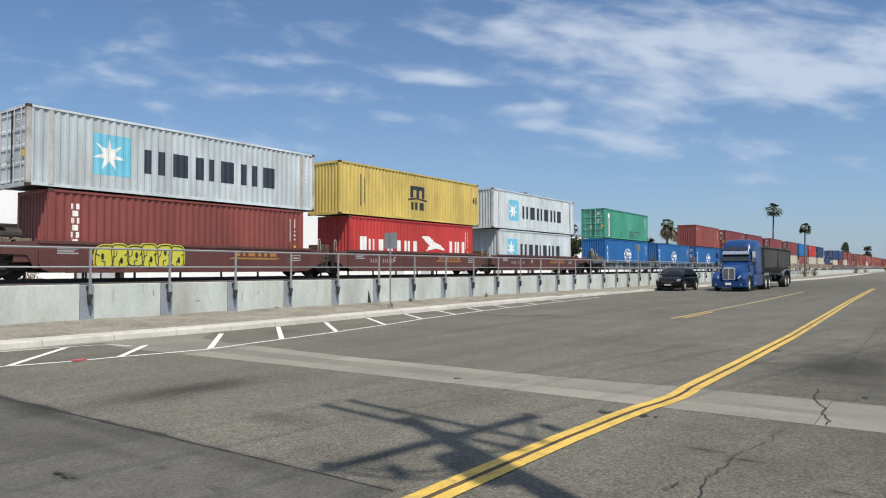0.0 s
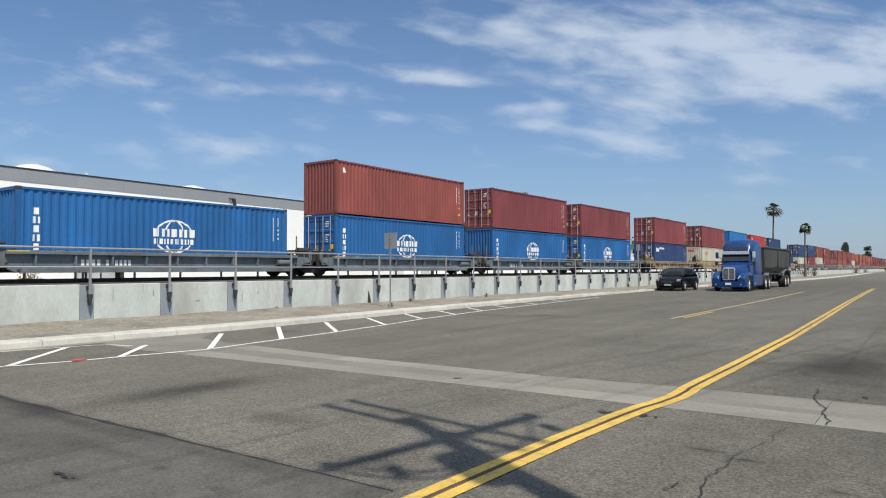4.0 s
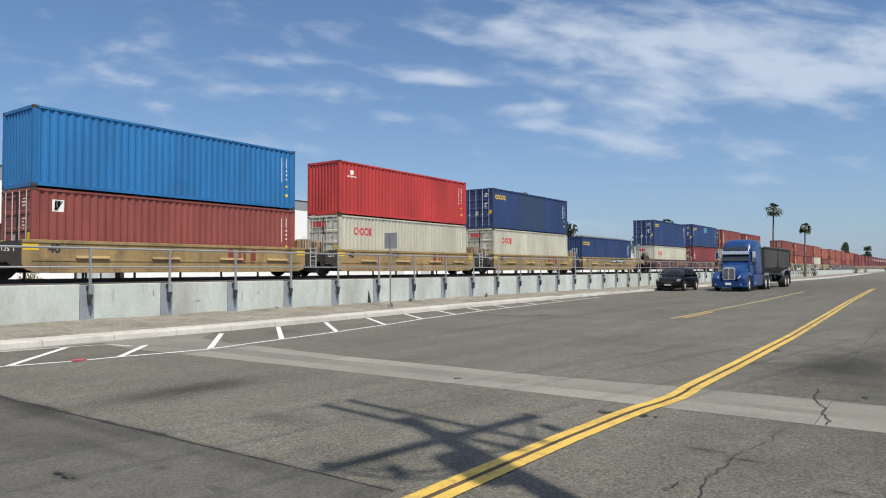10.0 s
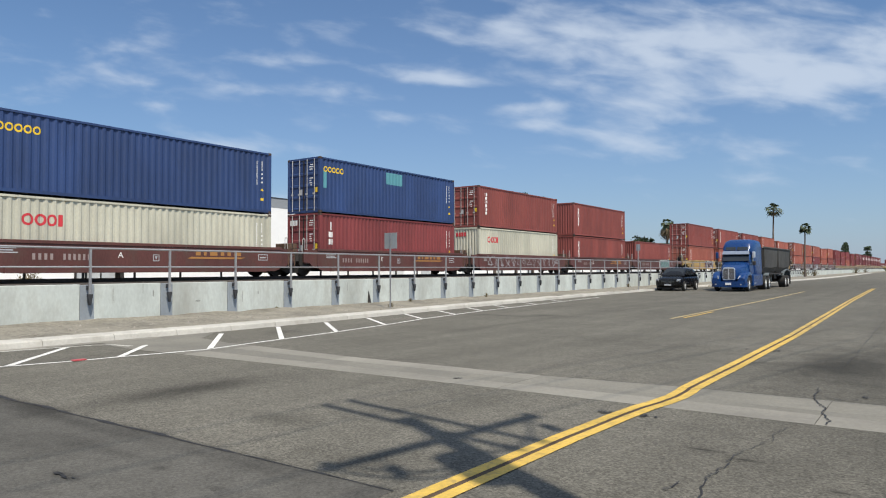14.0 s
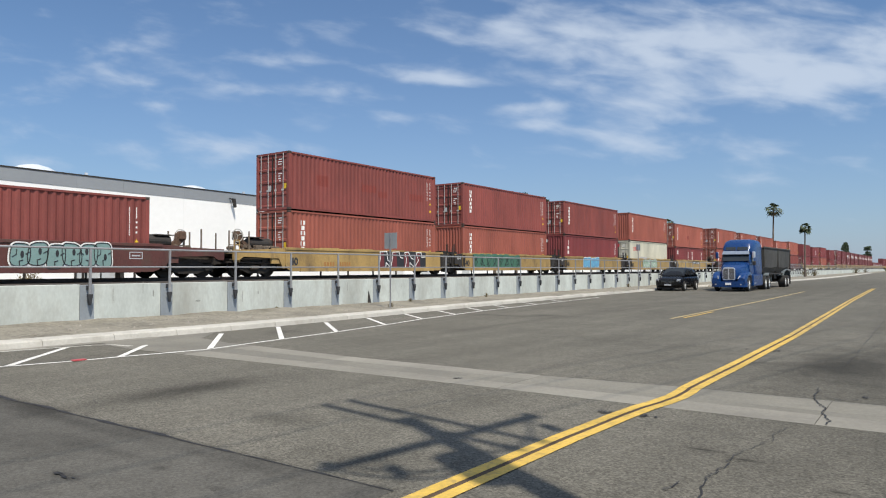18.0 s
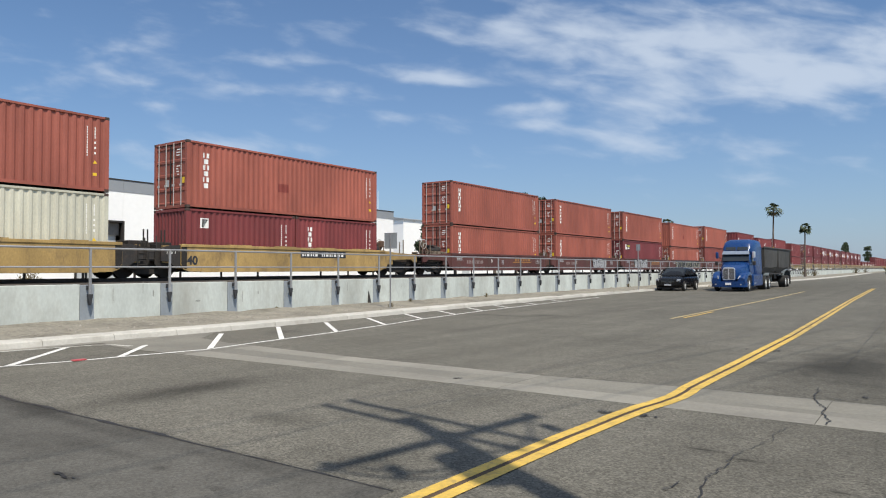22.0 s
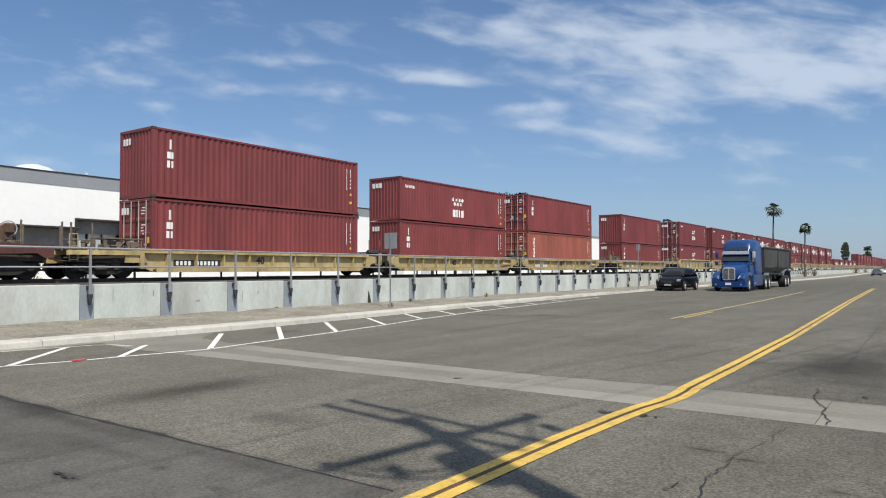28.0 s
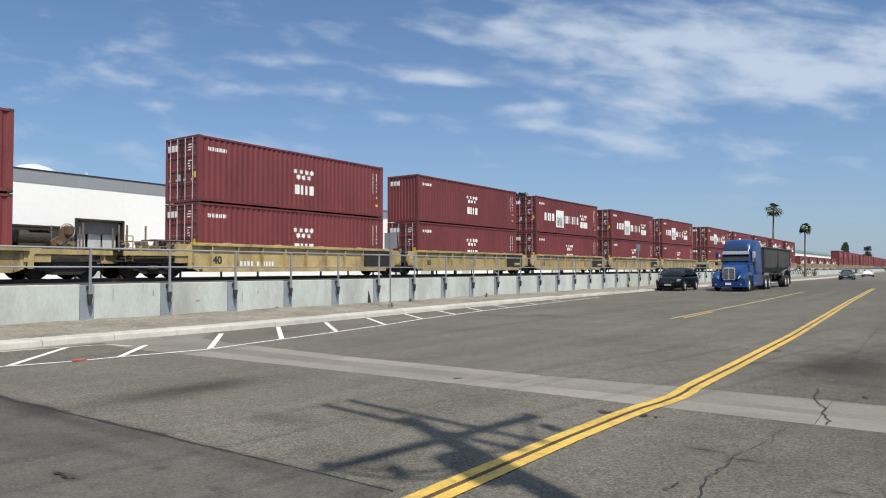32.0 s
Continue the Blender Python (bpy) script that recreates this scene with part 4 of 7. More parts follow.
        o = [("logo", [rect(0.70, 1.10, h - 0.82, h - 0.39)], "white_mark"), ("logo_bar", [[(0.76, h - 0.78), (0.88, h - 0.78), (1.05, h - 0.48), (1.05, h - 0.43), (0.78, h - 0.43)]], "black_mark")]
    elif kind == "disc":
        o = [("logo", [oval(1.0, h - 0.58, 0.15, 0.13)] + cells(0.68, 1.36, h - 0.84, h - 0.76, 6, 0.8), "white_mark")]
    elif kind == "beam":
        o = [("logo_field", [rect(0.80, 1.90, h - 0.95, h - 0.45)], "navy_mark"), ("logo", [rect(0.66, 0.86, h - 0.95, h - 0.42)] + cells(0.95, 1.82, h - 0.90, h - 0.74, 5, 0.8), "white_mark"), ("logo_beam", [[(0.9, h - 0.58), (1.86, h - 0.72), (1.86, h - 0.48)]], "lime_mark")]
    elif kind == "mark":
        o = [("logo", [[(0.55, h - 0.65), (0.78, h - 0.65), (0.70, h - 0.38), (0.55, h - 0.38)]], "white_mark")]
    return o


PATCHES = {"navy_band": [("repaint_patch", [rect(4.0, 7.9, 0.18, HC - 0.14)], "patch_navy")], "teal": [("repair_patch", [rect(5.27, 6.76, HC - 0.93, HC - 0.25)], "patch_teal"), ("repair_patch", [rect(0.3, 0.5, HC - 1.6, HC - 0.7)], "patch_teal")],
           "rust": [("repair_patch", [rect(1.9, 2.75, 1.35, 1.9), rect(5.3, 6.5, 1.35, 1.75), rect(6.7, 7.5, 1.15, 1.5), rect(9.6, 10.9, 1.2, 1.6)], "patch_rust")], "rust_small": [("repair_patch", [rect(5.0, 5.7, 1.1, 1.5)], "patch_rust")],
           "teal_low": [("repair_patch", [rect(3.0, 5.4, 0.9, 1.25)], "grey_mark")]}

CONT_LABEL = {"red_brown": "dark red-brown corrugated steel", "maroon": "dark maroon corrugated steel", "orange_brown": "orange-brown corrugated steel", "brick": "brick-brown corrugated steel", "wine": "wine-red corrugated steel", "blue": "bright blue corrugated steel",
              "sky_blue": "light blue corrugated steel", "navy": "navy blue corrugated steel", "red": "bright red corrugated steel", "cream": "cream-white corrugated steel", "silver": "pale silver-grey corrugated steel", "mustard": "mustard-yellow corrugated steel", "green": "sea-green corrugated steel"}


def container(L, h, paint, door, kind, extra=None, detail=True, upper=False):
    """A shipping container; its left end carries the doors where door is true."""
    pm = M[paint]
    w = W40 / 2
    skin = w - 0.020
    post_m = M["rusty_silver"] if paint == "silver" else pm
    words = {FT40: "forty-foot", FT45: "forty-five-foot", FT20: "twenty-foot"}[L]
    thing = tagged(new("shipping_container"), f"{CONT_LABEL[paint]} {words} shipping container " + ("stacked on another" if upper else "in a well car"), "container", "containers on the train")
    a, b = 0.16, L - 0.16
    prof = corrugation(a, b)

    def side(s):
        def make(bm):
            z0, z1 = 0.15, h - 0.09
            col = [(bm.verts.new((s * (skin - d), y, z0)), bm.verts.new((s * (skin - d), y, z1))) for y, d in prof]
            for p, q in zip(col, col[1:]):
                bm.faces.new((p[0], q[0], q[1], p[1]))
        return make

    def roof(bm):
        pr = corrugation(a, b, 0.30, 0.02)
        col = [(bm.verts.new((-w + .05, y, h - 0.03 - d)), bm.verts.new((w - .05, y, h - 0.03 - d))) for y, d in pr]
        for p, q in zip(col, col[1:]):
            bm.faces.new((p[0], p[1], q[1], q[0]))

    def floor(bm):
        box(bm, -w + .06, w - .06, 0.1, L - 0.1, 0.10, 0.16)

    def end_wall(bm):
        pr = corrugation(-w + .14, w - .14, 0.24, 0.045)
        col = [(bm.verts.new((x, 0.02 + d, 0.14)), bm.verts.new((x, 0.02 + d, h - 0.11))) for x, d in pr]
        for p, q in zip(col, col[1:]):
            bm.faces.new((p[0], q[0], q[1], p[1]))

    def leaf(bm):
        pr = [(0.15, 0.0)]
        z = 0.25
        n = 4
        st = (h - 0.45) / n
        for i in range(n):
            pr += [(0.25 + i * st, 0.0), (0.29 + i * st, 0.03), (0.25 + (i + 1) * st - 0.14, 0.03), (0.25 + (i + 1) * st - 0.10, 0.0)]
        pr += [(h - 0.12, 0.0)]
        xs = (0.015, w - 0.13)
        col = [(bm.verts.new((xs[0], 0.03 + d, z)), bm.verts.new((xs[1], 0.03 + d, z))) for z, d in pr]
        for p, q in zip(col, col[1:]):
            bm.faces.new((p[0], p[1], q[1], q[0]))

    def gasket(bm):
        for x in (0.004, w - 0.145):
            box(bm, x, x + 0.035, 0.012, 0.034, 0.15, h - 0.12)
        for z in (0.15, h - 0.15):
            box(bm, 0.04, w - 0.146, 0.014, 0.034, z, z + 0.03)

    def bar(bm):
        tube(bm, (0, -0.012, 0.10), (0, -0.012, h - 0.08), 0.020, n=6)
        box(bm, -0.10, 0.05, -0.03, 0.0, 0.95, 1.03)

    def corner(bm):
        box(bm, -0.08, 0.08, 0, 0.16, 0.118, h - 0.118, 0.01)

    def long_top(bm):
        box(bm, -0.03, 0.03, 0.178, L - 0.178, h - 0.10, h - 0.02)

    def long_bot(bm):
        box(bm, -0.03, 0.018, 0.178, L - 0.178, 0.045, 0.16)

    def cross_top(bm):
        box(bm, -w + 0.16, w - 0.16, 0.0, 0.10, h - 0.12, h - 0.005)

    def cross_bot(bm):
        box(bm, -w + 0.16, w - 0.16, 0.0, 0.10, 0.005, 0.15)

    def cast(bm):
        box(bm, -0.081, 0.081, 0, 0.178, 0, 0.118, 0.012)
    key = (L, h)
    part("side_wall", shared(("side_wall", key, 1), side(1), pm), parent=thing)
    part("side_wall", shared(("side_wall", key, -1), side(-1), pm), parent=thing)
    part("roof", shared(("roof", key), roof, pm), parent=thing)
    part("floor", shared(("floor", key), floor, M["car_dark"]), parent=thing)
    ends = ((True, pose(0, L, 0, 0, 0, 180)), (False, None)) if not door else ((False, pose(0, L, 0, 0, 0, 180)), (True, None))
    for has_door, at in ends:
        at = at or Matrix()
        if has_door:
            for s in (1, -1):
                d = part("door", shared(("door", key, s), leaf, pm), parent=thing, at=at @ (Matrix() if s == 1 else Matrix.Translation((-(w - 0.115), 0, 0))))
                if detail:
                    part("gasket", shared(("gasket", key), gasket, M["bogie"]), parent=d, label="black rubber door gasket")
                    for x in (0.28, 0.82):
                        part("lock_bar", shared(("lock_bar", key), bar, M["bar_steel"]), parent=d, label="galvanised lock bar", at=Matrix.Translation((x, 0, 0)))
        else:
            part("end_wall", shared(("end_wall", key), end_wall, pm), parent=thing, at=at)
        part("end_beam", shared(("end_top", key), cross_top, pm), parent=thing, at=at)
        part("end_beam", shared(("end_bot", key), cross_bot, pm), parent=thing, at=at)
    for x in (-w + 0.08, w - 0.08):
        for y in (0, L - 0.16):
            part("corner_post", shared(("corner_post", key), corner, post_m), parent=thing, at=Matrix.Translation((x, y, 0)))
    for x in (-w + 0.03, w - 0.03):
        part("top_rail", shared(("top_rail", key), long_top, pm), parent=thing, at=Matrix.Translation((x, 0, 0)))
        part("bottom_rail", shared(("bottom_rail", key), long_bot, pm), parent=thing, at=Matrix.Translation((x, 0, 0)))
    if L == FT45:
        for x in (-w + 0.08, w - 0.08):
            for y in (0.76, L - 0.92):
                part("inner_post", shared(("inner_post", key), corner, post_m), parent=thing, at=Matrix.Translation((x * 1.004, y, 0)))
    if detail:
        for x in (-w + 0.078, w - 0.078):
            for y in (-0.003, L - 0.175):
                for z in (0.0, h - 0.118):
                    part("corner_casting", shared("corner_casting", cast, M["casting"]), parent=thing, label="rusty corner casting", at=Matrix.Translation((x, y, z)))
    marks = livery(kind, L, h) + (codes(L, h, kind not in ("globe", "star_word")) if detail else []) + PATCHES.get(extra, [])
    for name, polys, paint_ in marks:
        def lay_all(bm, polys=polys, name=name):
            lay(bm, polys, skin, prof, 0.003 if "patch" in name or "field" in name else 0.006)
        mark = part(name, shared((name, kind, extra, key, paint_, len(polys), round(polys[0][0][0], 3), round(polys[0][0][1], 3)), lay_all, M[paint_]), parent=thing)
        if name in ("code_mark", "web_mark", "side_mark", "repair_patch", "scuff", "warning_mark"):
            tagged(mark, kind="stuff")
    if L == FT45 and detail and kind == "arch_word":
        cu = bpy.data.curves.new("number", "FONT")
        cu.body, cu.size, cu.align_x, cu.extrude = "45", 0.60, "CENTER", 0.002
        tmp = new("number", cu)
        me = bpy.data.meshes.new_from_object(tmp.evaluated_get(bpy.context.evaluated_depsgraph_get()))
        bpy.data.objects.remove(tmp)
        me.materials.append(M["black_mark"])
        part("size_number", me, parent=thing, at=Matrix.Translation((w + 0.003, L - 0.48, h - 1.36)) @ Matrix(((0, 0, 1, 0), (1, 0, 0, 0), (0, 1, 0, 0), (0, 0, 0, 1))))
    # door-end markings
    if detail and door:
        def plates(x, z, dx, dz):
            return lambda bm: box(bm, x, x + dx, 0.012, 0.020, z, z + dz)
        part("data_plate", shared(("data_plate", key), plates(-0.30, 0.95, 0.20, 0.30), M["grey_mark"]), parent=thing, label="pale riveted data plate")
        part("hazard_label", shared(("hazard_label", key), plates(0.86, 1.05, 0.16, 0.26), M["yellow_mark"]), parent=thing, label="yellow hazard label")
    rng = random.Random(kind + paint)
    if detail:
        def code_end(bm):
            for i in range(7):
                z = h - 0.40 - 0.12 * i - (0.35 if i > 2 else 0)
                x0 = 0.40 + rng.uniform(0, 0.1)
                x1 = x0 + rng.uniform(0.10, 0.32)
                bm.faces.new([bm.verts.new(v) for v in ((x0, 0.022, z), (x1, 0.022, z), (x1, 0.022, z + 0.05), (x0, 0.022, z + 0.05))])
        if door:
            tagged(part("door_code", shared(("door_code", key), code_end, M["white_mark"]), parent=thing), kind="stuff")
    if kind in ("red_brown", "seven_stars", "picture_word", "rings") and detail:
        def end_logo(bm):
            y = 0.010 if not door else -0.036
            x0 = -w + 0.25 if kind != "rings" else -w + 0.5
            n, cw = {"red_brown": (3, 0.2), "seven_stars": (3, 0.27), "picture_word": (3, 0.27), "rings": (4, 0.22)}[kind]
            for i in range(n):
                bm.faces.new([bm.verts.new(v) for v in ((x0 + i * cw, y, h - 0.62), (x0 + i * cw + cw * .8, y, h - 0.62), (x0 + i * cw + cw * .8, y, h - 0.34), (x0 + i * cw, y, h - 0.34))])
        part("end_logo", shared(("end_logo", kind, key, door), end_logo, M["red_mark" if kind == "rings" else "white_mark"]), parent=thing)
    return thing


# ---- well cars ----
def letters(body, size, paint, parent, at):
    """Readable lettering on a car side, facing the road."""
    k = ("letters", body, size, paint)
    if k not in CACHE:
        cu = bpy.data.curves.new("lettering", "FONT")
        cu.body, cu.size, cu.align_x, cu.extrude = body, size, "CENTER", 0.002
        cu.offset = size * 0.035 if body == "40" else 0.0
        tmp = new("lettering", cu)
        CACHE[k] = bpy.data.meshes.new_from_object(tmp.evaluated_get(bpy.context.evaluated_depsgraph_get()))
        bpy.data.objects.remove(tmp)
        CACHE[k].materials.append(M[paint])
    return part("lettering", CACHE[k], parent=parent, at=Matrix.Translation(at) @ Matrix(((0, 0, 1, 0), (1, 0, 0, 0), (0, 1, 0, 0), (0, 0, 0, 1))))


SIDE_X = 1.48


def bogie(parent, y, big=True):
    """A two-axle truck with its own wheels and frames, centred at y."""
    r = 0.46 if big else 0.42
    z0 = RAIL_Z

    def frame_(bm):
        pts = [(-1.25, z0 + r - 0.12), (-1.25, z0 + r + 0.14), (-0.75, z0 + r + 0.16), (-0.35, z0 + r + 0.34), (0.35, z0 + r + 0.34), (0.75, z0 + r + 0.16), (1.25, z0 + r + 0.14), (1.25, z0 + r - 0.12), (0.85, z0 + r - 0.10), (0.45, z0 + 0.16), (-0.45, z0 + 0.16), (-0.85, z0 + r - 0.10)]
        prism(bm, pts, "x", -0.09, 0.09)
        for yy in (-0.9, 0.9):
            tube(bm, (-0.12, yy, z0 + r), (0.14, yy, z0 + r), 0.13, n=10)
        for yy in (-0.16, 0, 0.16):
            tube(bm, (0, yy, z0 + 0.22), (0, yy, z0 + r + 0.2), 0.07, n=8)

    def wheel(bm):
        tube(bm, (-0.065, 0, 0), (0.065, 0, 0), r, n=24)
        tube(bm, (-0.10, 0, 0), (-0.065, 0, 0), r + 0.028, n=24)
        tube(bm, (0.065, 0, 0), (0.10, 0, 0), r * 0.3, n=10)

    def axle(bm):
        tube(bm, (-0.95, 0, 0), (0.95, 0, 0), 0.08, n=8)

    def bolster(bm):
        box(bm, -1.0, 1.0, -0.22, 0.22, z0 + r + 0.02, z0 + r + 0.36, 0.03)
    t = part("truck", shared(("bolster", r), bolster, M["bogie"]), parent=parent, label="black two-axle truck", at=Matrix.Translation((0, y, 0)))
    for x in (-1.02, 1.02):
        part("side_frame", shared(("side_frame", r), frame_, M["bogie"]), parent=t, at=Matrix.Translation((x, 0, 0)))
    for yy in (-0.9, 0.9):
        part("axle", shared("axle", axle, M["wheel_steel"]), parent=t, at=Matrix.Translation((0, yy, z0 + r)))
        for x in (-0.75, 0.75):
            part("wheel", shared(("wheel", r), wheel, M["wheel_steel"]), parent=t, at=Matrix.Translation((x, yy, z0 + r)) @ (Matrix() if x > 0 else Matrix.Rotation(math.pi, 4, "Z")))


def brush(pts, t):
    """A painted line of width t through plan points, as short quads."""
    out = []
    for (y0, z0), (y1, z1) in zip(pts, pts[1:]):
        d = math.hypot(y1 - y0, z1 - z0) or 1e-6
        ny, nz = -(z1 - z0) / d * t / 2, (y1 - y0) / d * t / 2
        ey, ez = (y1 - y0) / d * t * 0.3, (z1 - z0) / d * t * 0.3
        out.append([(y0 - ey + ny, z0 - ez + nz), (y1 + ey + ny, z1 + ez + nz), (y1 + ey - ny, z1 + ez - nz), (y0 - ey - ny, z0 - ez - nz)])
    return out


def graffiti(seed, y0, y1, z0, z1, n, style):
    """A sprayed piece as plain shapes: a backing, a fill and painted lines."""
    rng = random.Random(seed)
    w, h = (y1 - y0) / n, z1 - z0

    def body(grow, bulge):
        top, bot = [], []
        lift = [rng.uniform(-0.05, 0.05) * h for _ in range(n)]
        for i in range(n):
            for k in range(6):
                f = (k + 0.5) / 6
                y = y0 + (i + f) * w
                dip = bulge * h * (1 - math.sqrt(math.sin(math.pi * f)))
                y = y0 - grow + (y - y0) * (1 + 2 * grow / (y1 - y0))
                top.append((y, z1 + grow - dip + lift[i]))
                bot.append((y, z0 - grow + dip + lift[i] * 0.5))
        return [top + bot[::-1]]
    lines = []
    if style == "bubble":
        back, fill = [], []
        for i in range(n):
            c, m = y0 + (i + 0.5) * w, (z0 + z1) / 2 + rng.uniform(-.05, .05) * h
            lobes = [rng.uniform(0.82, 1.08) for _ in range(6)]
            lean = rng.uniform(-0.12, 0.12)

            def ring(grow, c=c, m=m, lobes=lobes, lean=lean):
                out = []
                for k in range(30):
                    a = 2 * math.pi * k / 30
                    f = k / 5
                    r = lobes[int(f) % 6] * (1 - f % 1) + lobes[(int(f) + 1) % 6] * (f % 1)
                    u = math.copysign(abs(math.cos(a)) ** 0.6, math.cos(a)) * (0.60 * w * r + grow)
                    v = math.copysign(abs(math.sin(a)) ** 0.6, math.sin(a)) * (0.47 * h * r + grow)
                    out.append((c + u + lean * v, max(z0 - 0.05, min(z1 + 0.05, m + v))))
                return out
            back.append(ring(0.05))
            fill.append(ring(0.0))
            edge = ring(-0.012)
            lines += brush(edge + edge[:1], 0.034)
            # counters and cuts inside the shape
            q = rng.choice((-1, 1))
            lines += [oval(c + q * 0.10 * w, m + rng.uniform(-.18, .22) * h, 0.10 * w, 0.13 * h, 10)]
            lines += brush([(c - q * 0.02 * w, m - 0.44 * h), (c - q * 0.06 * w, m - 0.20 * h), (c + q * 0.14 * w, m - 0.16 * h)], 0.034)
            lines += brush([(c + q * 0.50 * w, m + 0.12 * h), (c + q * 0.30 * w, m + 0.05 * h)], 0.034)
            if rng.random() < 0.6:
                lines += brush([(c - q * 0.45 * w, m - 0.05 * h), (c - q * 0.22 * w, m + 0.04 * h), (c - q * 0.20 * w, m + 0.22 * h)], 0.028)
    elif style == "block":
        back, fill = body(0.03, 0.03), []
        for i in range(n):
            a, m, e = y0 + i * w, y0 + (i + 0.5) * w, y0 + (i + 0.92) * w
            fill.append([(a + 0.06 * w, z0 + 0.04 * h), (a + 0.44 * w, z0 + 0.04 * h), (a + 0.38 * w, z1 - 0.06 * h), (a + 0.02 * w, z1 - 0.12 * h)])
            u = [rng.uniform(-0.16, 0.16) for _ in range(8)]
            lines += brush([(a + (0.04 + u[0]) * w, z0 + 0.05 * h), (a + (0.12 + u[1]) * w, z0 + 0.5 * h), (a + u[2] * w * 0.5, z1 - 0.05 * h), (m + u[3] * w, z1 - 0.02 * h), (m + (0.1 + u[4]) * w, z0 + (0.55 + u[5]) * h), (e, z0 + rng.uniform(.3, .8) * h)], 0.06)
            if i % 2 == 0:
                lines += brush([(m + u[6] * w, z0 + 0.06 * h), (m + (0.12 + u[7]) * w, z0 + 0.35 * h), (e, z0 + 0.02 * h)], 0.06)
    else:
        back, fill = body(0.0, 0.10), []
        for i in range(n):
            c = y0 + (i + 0.5) * w
            k = rng.randint(5, 8)
            pts = [(c + 0.52 * w * math.sin(2.4 * j + seed + i) * rng.uniform(.5, 1), z0 + h * (0.5 + 0.46 * math.cos(1.7 * j + i) * rng.uniform(.6, 1))) for j in range(k)]
            lines += brush(pts, 0.032)
    return back, fill, lines


FLAT = [(-9, 0.0), (30, 0.0)]


def well_car(style, paint, top, first, last, tag="", art=None, front_gap=1.63, back_gap=1.63, detail=True):
    """One platform of an articulated well car. Its well holds a box from y = 0 to 12.19."""
    pm = M[paint]
    colour = {"tan_car": "tan", "yellow_car": "yellow", "pale_car": "pale yellow", "brown_car": "red-brown", "grey_car": "blue-grey"}[paint]
    thing = tagged(new("well_car"), f"weathered {colour} steel well car with {'ribbed' if style == 'ribbed' else 'smooth'} sides on rails", "rail car", "cars of the train")
    z0, z1 = RAIL_Z + 0.26, top
    y0, y1 = -0.42, 12.61

    def sill(s):
        def make(bm):
            x = s * SIDE_X
            xi = s * (SIDE_X - 0.07)
            pts = [(y0, z1), (y0, z0 + 0.30), (y0 + 0.12, z0 + 0.10), (y0 + 0.40, z0), (y1 - 0.40, z0), (y1 - 0.12, z0 + 0.10), (y1, z0 + 0.30), (y1, z1)]
            if style == "ribbed":
                x, xi = s * (SIDE_X - 0.13), s * (SIDE_X - 0.19)
            prism(bm, pts, "x", min(x, xi), max(x, xi))
            # top chord and bottom chord
            if style == "smooth":
                box(bm, min(s * (SIDE_X - 0.16), s * (SIDE_X + 0.035)), max(s * (SIDE_X - 0.16), s * (SIDE_X + 0.035)), y0 + 0.01, y1 - 0.01, z1 - 0.10, z1 + 0.02, 0.01)
                box(bm, min(s * (SIDE_X - 0.1), s * (SIDE_X + 0.05)), max(s * (SIDE_X - 0.1), s * (SIDE_X + 0.05)), y0 + 0.95, y1 - 0.95, z0 - 0.03, z0 + 0.16, 0.01)
                if paint == "tan_car":
                    box(bm, min(s * (SIDE_X - 0.02), s * (SIDE_X + 0.022)), max(s * (SIDE_X - 0.02), s * (SIDE_X + 0.022)), y0 + 0.3, y1 - 0.3, z0 + 0.40, z0 + 0.45)
                for q in (1.9, 4.6, 7.3, 10.0) if paint == "yellow_car" else ():
                    box(bm, min(s * (SIDE_X - 0.10), s * (SIDE_X + 0.03)), max(s * (SIDE_X - 0.10), s * (SIDE_X + 0.03)), q, q + 1.3, z1 + 0.02, z1 + 0.055)
                for q in (1.4, 4.4, 7.6, 10.2) if paint == "tan_car" else ():
                    prism(bm, [(s * (SIDE_X + 0.002), z0 + 0.50), (s * (SIDE_X + 0.09), z0 + 0.50), (s * (SIDE_X + 0.002), z0 + 0.60)], "y", q, q + 1.25)
            else:
                box(bm, min(s * (SIDE_X - 0.20), s * (SIDE_X + 0.05)), max(s * (SIDE_X - 0.20), s * (SIDE_X + 0.05)), y0 - 0.01, y1 + 0.01, z1 - 0.11, z1 + 0.02, 0.01)
                box(bm, min(s * (SIDE_X - 0.20), s * (SIDE_X + 0.03)), max(s * (SIDE_X - 0.20), s * (SIDE_X + 0.03)), y0 + 0.5, y1 - 0.5, z0 - 0.02, z0 + 0.15, 0.01)
                for q in (1.2, 4.1, 6.9, 9.8):
                    box(bm, min(s * (SIDE_X - 0.10), s * (SIDE_X + 0.03)), max(s * (SIDE_X - 0.10), s * (SIDE_X + 0.03)), q, q + 0.30, z1 + 0.02, z1 + 0.055)
        return make

    def rib(bm):
        prism(bm, [(SIDE_X - 0.135, -0.05), (SIDE_X + 0.02, -0.03), (SIDE_X + 0.02, 0.03), (SIDE_X - 0.135, 0.05)], "z", z0 + 0.15, z1 - 0.11)

    def floor_(bm):
        for x in (-1.0, 1.0):
            box(bm, x - 0.1, x + 0.1, 0.0, 12.19, z0 + 0.0, FLOOR_Z - 0.02)
        for q in (0.0, 2.4, 4.9, 7.2, 9.6, 11.8):
            box(bm, -SIDE_X + 0.08, SIDE_X - 0.08, q, q + 0.38, z0 - 0.01, FLOOR_Z - 0.008)

    def bulkhead(bm):
        box(bm, -1.36, 1.36, 0, 0.10, z0 + 0.1, 2.25)
        box(bm, -1.40, -1.30, -0.9, 0.0, 1.95, z1 - 0.05)
        box(bm, 1.30, 1.40, -0.9, 0.0, 1.95, z1 - 0.05)

